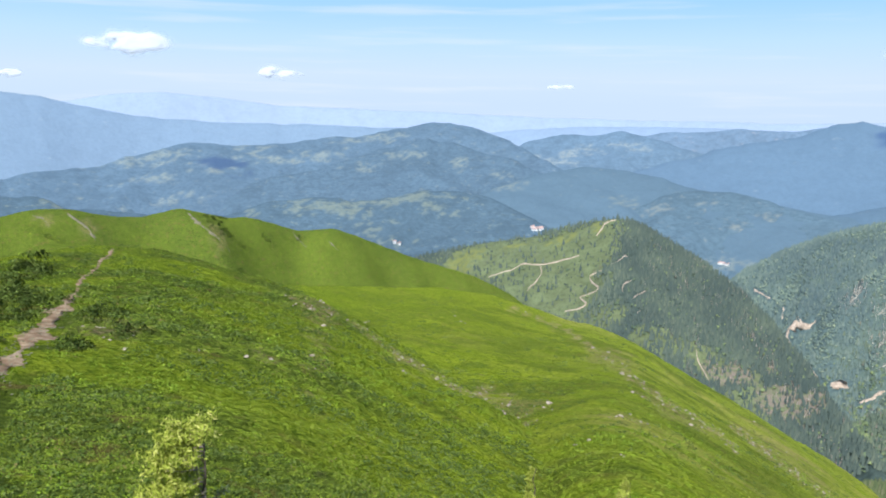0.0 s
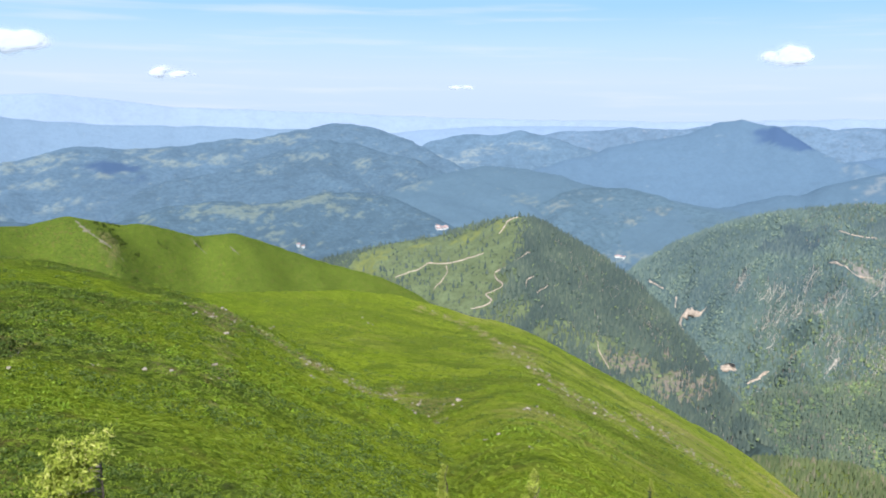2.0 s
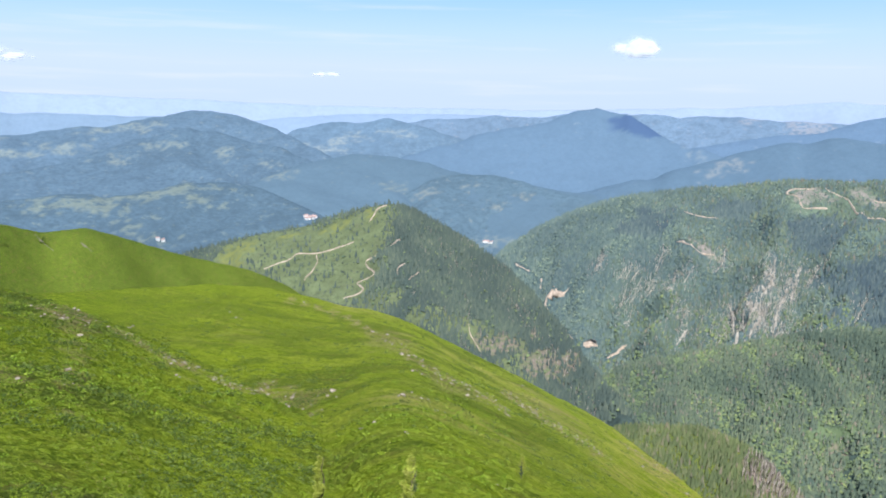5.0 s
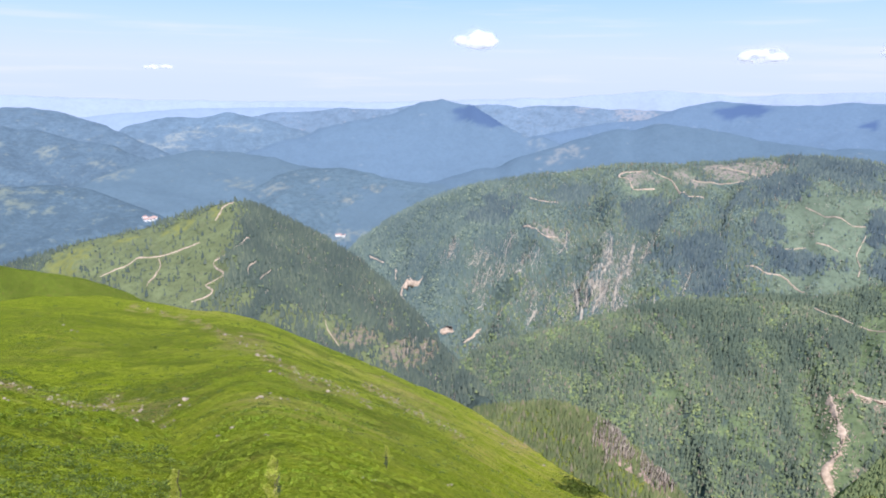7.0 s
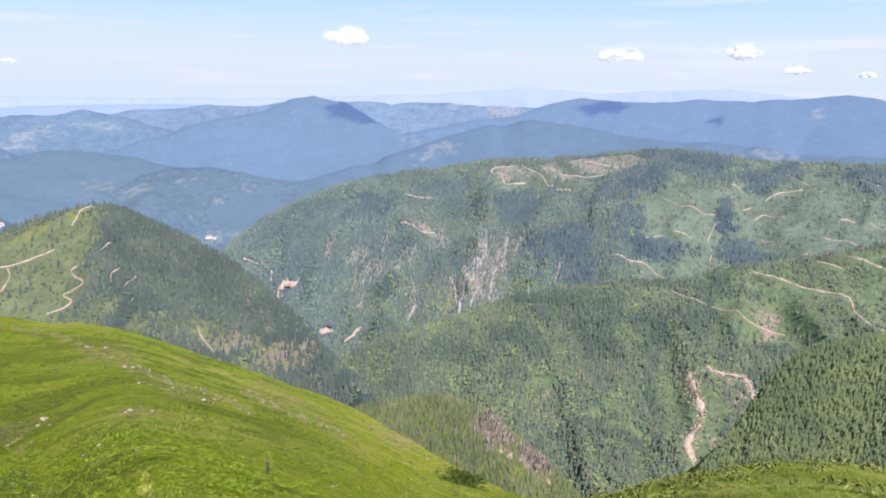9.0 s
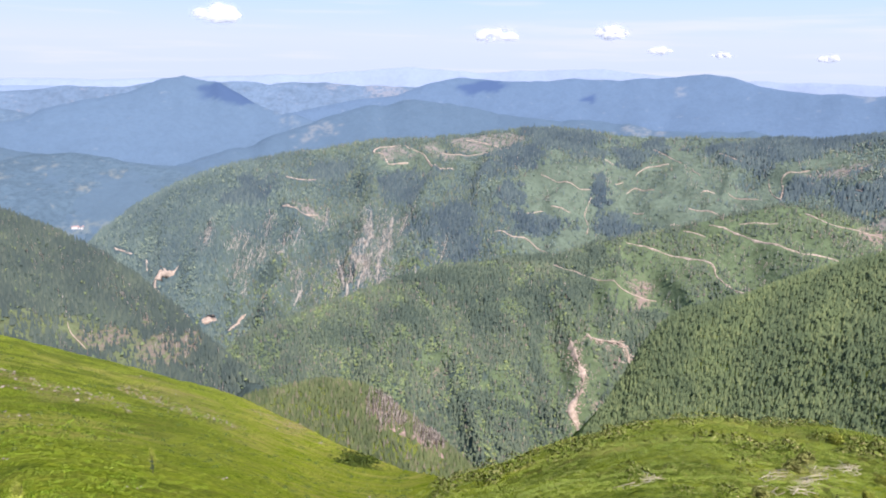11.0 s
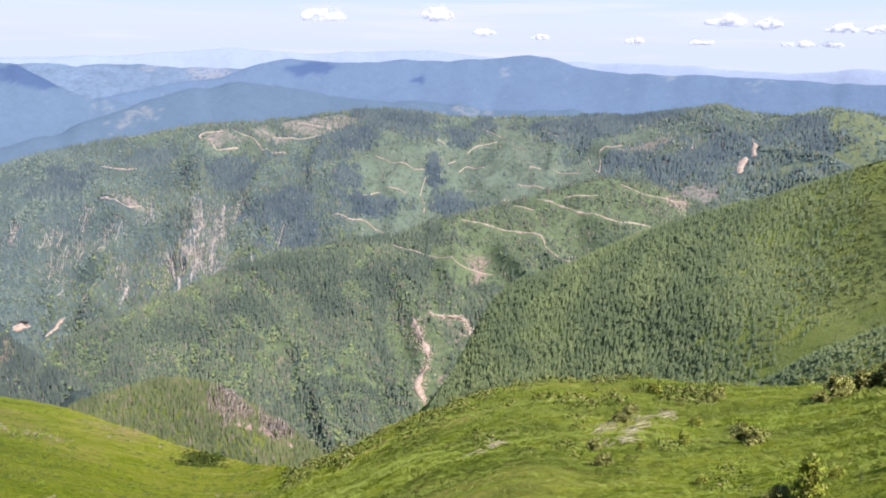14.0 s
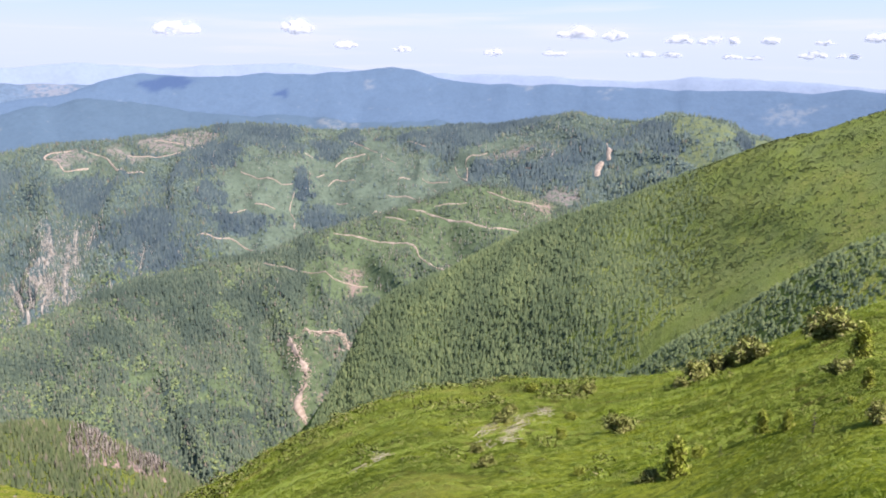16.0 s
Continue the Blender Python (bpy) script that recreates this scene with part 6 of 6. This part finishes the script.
kinds = [bush("juniper_bush", "low dark juniper bush with yellowish tips in the grass", 11, TAN_BUSH, 56, 0.044, 150, 0.5),
         bush("juniper_bush", "small bright yellow-green juniper bush in the grass", 12, FRESH, 35, 0.046, 120, 0.66),
         spruce("small_spruce", "small yellow-green young spruce in the grass", 1.0, 0.62, 13, FRESH, 0.05, 9, 0.046, 60),
         spruce("dead_sapling", "small dead sapling with a few dry twigs", 1.0, 0.5, 14, GREY_WOOD, 0.7, 6, 0.02, 8)]
SHRUBS = [(86.6, -27.3, 2.65, 0), (82, -28.3, 1.59, 1), (92.2, -22.8, 2.65, 0), (93.9, -21.9, 2.65, 0), (95.8, -21, 3.31, 0), (100.9, -18.6, 4.2, 0), (103.1, -19.7, 2.74, 2), (103.8, -21.4, 1.59, 2), (97.3, -25.8, 1.86, 2),
          (99, -25.2, 1.59, 2), (100.8, -25, 1.86, 3), (91.2, -29.9, 3.18, 2), (92.8, -28.3, 1.77, 1), (94.5, -28, 1.15, 3), (105, -23.3, 2.65, 0), (89.3, -30.4, 1.99, 0), (83.5, -30.7, 1.24, 1), (75.6, -30.6, 1.86, 0)]
SHRUBS += [(74.8, -29.6, 1.33, 0), (78.7, -29.2, 1.15, 1), (83.8, -24.8, 1.77, 0), (77.4, -26.8, 1.77, 0), (76.7, -27.4, 1.5, 0), (91.1, -23.5, 1.5, 0), (79.2, -25, 1.33, 1), (102.1, -20.7, 2.21, 0), (82.6, -26.9, 1.24, 1), (102.9, -22.6, 1.15, 1)]
for b, a, wide, k in SHRUBS:
    r, p = foot(b, a)
    size = radians(wide) * math.hypot(r, p.z - EYE)
    copy_thing(kinds[k], Matrix.Translation(p - Vector((0, 0, 0.04))) @ pose(0, 0, 0, 0, 0, rng.uniform(0, 360)) @ Matrix.Scale(size, 4))
for ob in kinds:
    for child in list(ob.children):
        bpy.data.objects.remove(child)
    bpy.data.objects.remove(ob)


# the half-dead spruce below the summit, with live boughs on one side only
def flagged_spruce(b, r, tall, label, lively, side, seed, wide):
    g = random.Random(seed)
    root = new("flagged_spruce")
    bm = bmesh.new()
    trunk = [(0.02 * k * g.uniform(-1, 1), 0.02 * g.uniform(-1, 1) * k, tall * k / 7 - 0.1) for k in range(8)]
    stem(bm, trunk, [0.032 * tall / 2 * (1.15 - 0.13 * k) for k in range(8)], 7)
    part("trunk", bm, BARK, root, "dark scaly trunk")
    live, dark = [], []
    for k in range(lively):
        f = 0.30 + 0.68 * k / lively
        a = side + g.gauss(0, 0.55)
        long = wide * (1.06 - f) ** 0.55 * g.uniform(0.65, 1.1)
        z = tall * f
        pts = [(math.cos(a) * long * q, math.sin(a) * long * q, z + long * (0.30 * q * (1 - f) + 0.12 * q) + 0.03 * g.uniform(-1, 1)) for q in (0, 0.3, 0.6, 1)]
        bm = bmesh.new()
        stem(bm, pts, [0.014, 0.011, 0.008, 0.004], 5)
        part("branch", bm, GREY_WOOD, root)
        live.append(pts)
        for _ in range(4):
            q = g.uniform(0.35, 0.95)
            base = Vector(pts[0]).lerp(Vector(pts[3]), q)
            tip = base + Vector((math.cos(a + g.gauss(0, 1)), math.sin(a + g.gauss(0, 1)), g.uniform(0.1, 0.7))) * 0.16 * wide / 0.7
            live.append([base, base.lerp(tip, 0.5), tip])
    for k in range(9):
        a = side + math.pi + g.gauss(0, 0.9)
        z, long = tall * g.uniform(0.1, 0.5), wide * g.uniform(0.15, 0.4)
        pts = [(math.cos(a) * long * q, math.sin(a) * long * q, z + 0.4 * long * q) for q in (0, 0.5, 1)]
        bm = bmesh.new()
        stem(bm, pts, [0.010, 0.007, 0.003], 5)
        part("dead_branch", bm, BARK, root)
        dark.append(pts)
    co, tris = sprays(live, 70, 0.034, seed)
    from_arrays("fresh_needles", co, tris, FRESH, root, "bright yellow-green needles")
    co, tris = sprays(dark, 110, 0.026, seed + 1)
    from_arrays("old_needles", co, tris, FIR, root, "dark old needles")
    root.location = at(b, r)
    return tagged(root, label, "spruce")


flagged_spruce(-19.0, 9.6, 2.15, "half-dead young spruce with yellow-green boughs on one side", 34, radians(197), 31, 1.1)
SAPLINGS = [(8.09, -27.33, 5.5, "thin half-dead spruce sapling with a tufted top", 16, 190, 32, 0.34), (15.70, -28.60, 5.0, "slender spruce sapling with a yellow-green top", 14, 120, 33, 0.3),
            (15.8, -27.6, 3.0, "small spruce sapling in the grass", 10, 120, 35, 0.25), (25.0, -27.4, 1.6, "tiny spruce sapling in the grass", 16, 40, 34, 0.25)]
for b, top, down, label, boughs, side, seed, wide in SAPLINGS:
    r = meet(ground_height, b, top - down, 6, 120)
    flagged_spruce(b, r, r * (math.tan(radians(top)) - math.tan(radians(top - down))), label, boughs, radians(side), seed, wide)

# bleached dead branches on the brow
def sticks(count, seed):
    """A handful of thin three-sided sticks lying about, about 1 long."""
    g = np.random.default_rng(seed)
    co, tris = [], []
    for _ in range(count):
        a, t = g.normal(0.0, 0.5), g.normal(0.0, 0.12)
        way = np.array([math.cos(a) * math.cos(t), math.sin(a) * math.cos(t), math.sin(t)])
        side, mid = np.array([-way[1], way[0], 0]), g.uniform(-0.5, 0.5, 3) * [0.7, 0.5, 0.04] + [0, 0, 0.05]
        half, thick, n = g.uniform(0.12, 0.4), g.uniform(0.006, 0.014), len(co)
        for end, w in ((-half, thick), (half, thick * 0.4)):
            co += [mid + way * end + side * w, mid + way * end - side * w, mid + way * end + np.array([0, 0, 1.7 * w])]
        tris += [(n, n + 3, n + 5), (n, n + 5, n + 2), (n + 1, n + 5, n + 4), (n + 1, n + 2, n + 5), (n, n + 1, n + 4), (n, n + 4, n + 3), (n, n + 2, n + 1), (n + 3, n + 4, n + 5)]
    return np.array(co), np.array(tris)


for run, count, wide, turn in (([(80.6, -26.2), (78.8, -27.3), (76.9, -28.5), (75.7, -29.4)], 48, 0.34, 0.9), ([(66.7, -29.9), (64.7, -30.8)], 10, 0.15, 0.9), ([(76.3, -27.6), (74.8, -28.4)], 10, 0.2, 0.9)):
    p = line(run, ground_height, 20, 62, 0.02)
    way = p[-1] - p[0]
    p = p[rng.integers(0, len(p), count)] + rng.normal(0, wide, (count, 2))
    b, r = polar(p)
    size = rng.uniform(0.5, 1.3, count)
    tagged(scatter("dry_branches", sticks(4, 75), np.column_stack([p, ground_height(b, r)]), size, math.atan2(way[1], way[0]) + rng.normal(0, 0.5, count), STRAW, size, False), "bleached dead branches lying in the grass", "dead branches", kind="stuff")

PINK_SOIL = Surface("pinkish_soil", 0.95, 0.1)
PINK_SOIL = PINK_SOIL.done(PINK_SOIL.mix(PINK_SOIL.noise(4, 6, low=0.35, high=0.65), (0.33, 0.235, 0.205), (0.22, 0.17, 0.14)))
band("bare_soil", "pinkish bare soil below dead trees on the gully's edge", "soil", 20, [(42.9, -26.2), (44.5, -27.4), (46.4, -28.4), (49.4, -29.9)], GULLY_WOOD.height, 300, 560, 0.8, 2.0, PINK_SOIL, 1.3, 0.7, 88)

# dead standing trees at the head of the gully
b, r, p = spots(16000, 41, 52, 380, 590, GULLY_WOOD.height, lambda b, r: DEADWOOD.mask(b, r) * 0.7)
pole = (np.array([(0.02, 0, 0), (-0.01, 0.017, 0), (-0.01, -0.017, 0), (0, 0, 1.0), (0.05, 0, 0.45), (-0.05, 0.02, 0.6), (0.0, 0.0, 0.5)]), np.array([(0, 1, 3), (1, 2, 3), (2, 0, 3), (6, 4, 3), (6, 5, 3)]))
if len(p):
    wood("dead_trees", "grey-pink dead standing trees at the head of the gully", pole, p, 6, 10.5, DEAD, 1.1)
for ridge, patchwork, box, count, tall in ((HILL, HILL_FELLED, (20, 31, 900, 1500), 5000, (8, 14)), (RIB, RIB_FELLED, (58, 84, 850, 1760), 9000, (8, 14)), (MASSIF, MASSIF_FELLED, (34, 86, 1500, 2720), 16000, (8, 14)),
                                           (RIB, RIB_OPEN, (44, 80, 850, 1760), 11000, (7, 12)), (MASSIF, MASSIF_OPEN, (38, 72, 1500, 2720), 6000, (8, 13))):
    b, r, p = spots(count, *box, ridge.height, lambda b, r: patchwork.mask(b, r) * 0.22)
    wood("dead_trees", "grey dead trees standing in a felled clearing", pole, p, *tall, DEAD, 1.5)
for ridge, box, count, tall, seed in ((RIB, (36, 82, 850, 1740), 9000, (8, 13), 171), (MASSIF, (32, 82, 1600, 2700), 12000, (9, 14), 173), (HILL, (16, 31, 1000, 1600), 2500, (8, 13), 175)):
    b, r, p = spots(count, *box, ridge.height, lambda b, r: np.where(visible(ridge, VALLEY)(b, r), step(0.1, 0.3, fbm(slantwise(ridge, b, r)[0] / 40, slantwise(ridge, b, r)[1] / 110, 4, seed)), 0))
    wood("dead_trees", "grey dead trees standing among green firs", pole, p, *tall, DEAD, 1.4)

# pale boulders and bleached trunks strewn along the scree chutes
boulders, trunks = [], []
for k, (width, points) in enumerate(SCREES):
    p = line(points, MASSIF.height, 1400, 2720, 1.0)
    for bag, share, wide in ((boulders, 0.8 if width > 3 else 0.25, 1.2), (trunks, 1.5 if width > 3 else 0.8, 3.4)):
        n = int(len(p) * share)
        bag.append(p[rng.integers(0, len(p), n)] + rng.normal(0, 1, (n, 2)) * (1.4 * width + 3) * wide)
for name, label, bag, shape, low, high, material, slim in (("boulders", "pale grey boulders strewn along scree chutes", boulders, lump(21), 1.0, 2.8, SCREE, 1.4),
                                                           ("dead_trees", "bleached dead trees standing along scree chutes", trunks, pole, 9, 16, BLEACHED, 1.3)):
    p = np.vstack(bag)
    b, r = polar(p)
    ok = r < MASSIF.crest(b)[0]
    tagged(wood(name, label, shape, np.column_stack([p, MASSIF.height(b, r)])[ok], low, high, material, slim, "", False, 0.9 if name == "dead_trees" else 0.0), "", "stones" if name == "boulders" else "trees")

# boulders and drift along the stream bed
bag = []
for width, points in STREAM_BED:
    p = line(points, RIB.height, 700, 1760, 0.5)
    n = int(len(p) * 1.2)
    bag.append(p[rng.integers(0, len(p), n)] + rng.normal(0, 1, (n, 2)) * 0.75 * width)
p = np.vstack(bag)
wood("boulders", "pale pinkish boulders strewn along the stream bed", lump(23), np.column_stack([p, RIB.height(*polar(p))]), 0.8, 3.0, TRACK, 1.4, "", False, 0.0)["category"] = "stones"

# ---- clouds ----
CLOUDS = [(-22.6, 3.7, 3.0, 1.2), (-12.5, 1.9, 2.4, 0.6), (-29.9, 1.5, 0.7, 0.4), (9, 1.25, 1.2, 0.3), (31.9, 3.4, 2.0, 0.95), (52.4, 2.2, 1.7, 0.8), (60.7, 2.5, 1.4, 0.7), (64.2, 1.3, 1.2, 0.4), (68.7, 1.0, 1.1, 0.3), (75.4, 0.8, 0.8, 0.4),
          (81.5, 2.1, 1.7, 0.65), (80.1, 0.75, 1.2, 0.4), (84.4, 1.95, 1.0, 0.5), (86.3, 0.7, 1.2, 0.4), (88.9, 1.65, 1.1, 0.5), (91.5, 1.6, 1.6, 0.55), (88.3, 0.65, 0.9, 0.35), (92.5, 0.5, 0.7, 0.3)]
CLOUDS += [(94.9, 1.6, 0.6, 0.4), (98.3, 1.45, 0.7, 0.3), (97.6, 0.6, 1.0, 0.4), (99.7, 0.55, 0.8, 0.4), (101.4, 1.7, 0.8, 0.5), (94, 0.45, 0.7, 0.25)]
for k, (b, a, wide, tall) in enumerate(CLOUDS):
    g = random.Random(500 + k)
    far = 4930
    W, T = radians(wide) * far * 1.15, radians(tall) * far * 1.15
    puffs = [(q * 0.72, g.uniform(-0.2, 0.35) * (1 - abs(q)), (0.5 - 0.26 * abs(q)) * g.uniform(0.7, 1.15)) for q in [g.uniform(-1, 1) for _ in range(11)]]
    X, Z = np.meshgrid(np.linspace(-1.35, 1.35, 46), np.linspace(-1.1, 1.3, 26), indexing="ij")
    F = 0 * X
    for u, v, size in puffs:  # billows, with a flatter base
        F = F + np.exp(-(((X - u) * W / T / 1.3) ** 2 + ((Z - v) * np.where(Z < v, 1.6, 1.0)) ** 2) / size ** 2)
    F = F * (1 + 1.6 * fbm(X * 3.4 + 7 * k, Z * 2.2, 5, 600 + k)) - 0.03
    thick = np.sqrt(np.clip(F, 0, 2))
    lump_y = T * (0.3 * thick + 0.12 * fbm(X * 4 + k, Z * 3, 3, 640 + k) * thick)
    shell = [np.stack([X * W, side * lump_y, Z * T], -1).reshape(-1, 3) for side in (-1, 0.6)]
    nx, nz = X.shape
    c = (np.arange(nx - 1)[:, None] * nz + np.arange(nz - 1)[None]).ravel()
    quads = np.stack([c, c + nz, c + nz + 1, c + 1], 1)
    quads = quads[(F.ravel()[quads] > 0).any(1)]
    used = np.unique(quads)
    renum = np.zeros(nx * nz, int)
    renum[used] = np.arange(len(used))
    me = sheet("cloud", np.vstack([co[used] for co in shell]), np.vstack([renum[quads], renum[quads][:, ::-1] + len(used)]))
    me.attributes.new("thickness", "FLOAT", "POINT").data.foreach_set("value", np.tile(np.clip(0.8 * F.ravel()[used], 0, 1), 2).astype(np.float32))
    grow = np.stack(np.gradient(thick, axis=(0, 1)), -1).reshape(-1, 2)[used]
    way = np.column_stack([-1.2 * grow[:, 0], np.full(len(used), -0.55), 0.6 - 1.6 * grow[:, 1]])
    way = np.vstack([way, way * [1, -1, 1]])
    me.normals_split_custom_set_from_vertices(way / np.linalg.norm(way, axis=1)[:, None])
    me.materials.append(CLOUD)
    ob = new("cloud", me)
    x, y = xy(b, far)
    ob.matrix_world = pose(x, y, EYE + far * math.tan(radians(a)), 0, 0, -b)
    tagged(ob, "small white fair-weather cloud low over the horizon", "cloud", "fair-weather clouds")

# ---- hamlets in the valley ----
PLASTER = Surface("white_plaster", 0.9, 0.1)
PLASTER = PLASTER.done(PLASTER.mix(PLASTER.noise(3, 4), (0.72, 0.70, 0.66), (0.82, 0.80, 0.77)))
ROOF_RED = Surface("red_roof", 0.8, 0.2)
ROOF_RED = ROOF_RED.done(ROOF_RED.mix(ROOF_RED.noise(2, 4), (0.34, 0.2, 0.17), (0.45, 0.36, 0.33)))


def house(x, y, z, turn, wide, deep, tall):
    root = new("house")
    bm = bmesh.new()
    bmesh.ops.create_cube(bm, size=1, matrix=Matrix.Translation((0, 0, tall / 2 - 3)) @ Matrix.Diagonal((wide, deep, tall + 6, 1)))
    part("walls", bm, PLASTER, root, "white plastered walls")
    bm = bmesh.new()
    a, b, h = wide / 2 + 0.8, deep / 2 + 0.8, tall + deep * 0.4
    v = [bm.verts.new(p) for p in ((-a, -b, tall), (a, -b, tall), (a, b, tall), (-a, b, tall), (-a, 0, h), (a, 0, h))]
    for f in ((0, 1, 5, 4), (2, 3, 4, 5), (0, 4, 3), (1, 2, 5), (3, 2, 1, 0)):
        bm.faces.new([v[k] for k in f])
    part("roof", bm, ROOF_RED, root, "red pitched roof")
    root.matrix_world = pose(x, y, z, 0, 0, turn)
    return tagged(root, "small white house with a red roof in a valley hamlet", "house", "houses in the valley")


hamlet = random.Random(77)


def valley_land(b, r):
    z = np.full_like(b, VALLEY)
    for form in forms:
        z = np.maximum(z, form.height(b, r))
    return z


for b0, a0, count, spread in ((7.6, -9.55, 12, 0.42), (21.6, -11.25, 4, 0.35), (-3.4, -10.9, 3, 0.3)):
    for k in range(count):
        b = b0 + hamlet.uniform(-1, 1) * spread
        a = a0 + hamlet.uniform(-0.5, 0.6) * spread * 0.5
        r = meet(valley_land, b, a, 1900, 3300)
        x, y = xy(b, r)
        z = float(valley_land(np.array([b]), np.array([r]))[0])
        house(x, y, z, hamlet.uniform(0, 180), hamlet.uniform(8, 15), hamlet.uniform(6, 9), hamlet.uniform(3, 6))
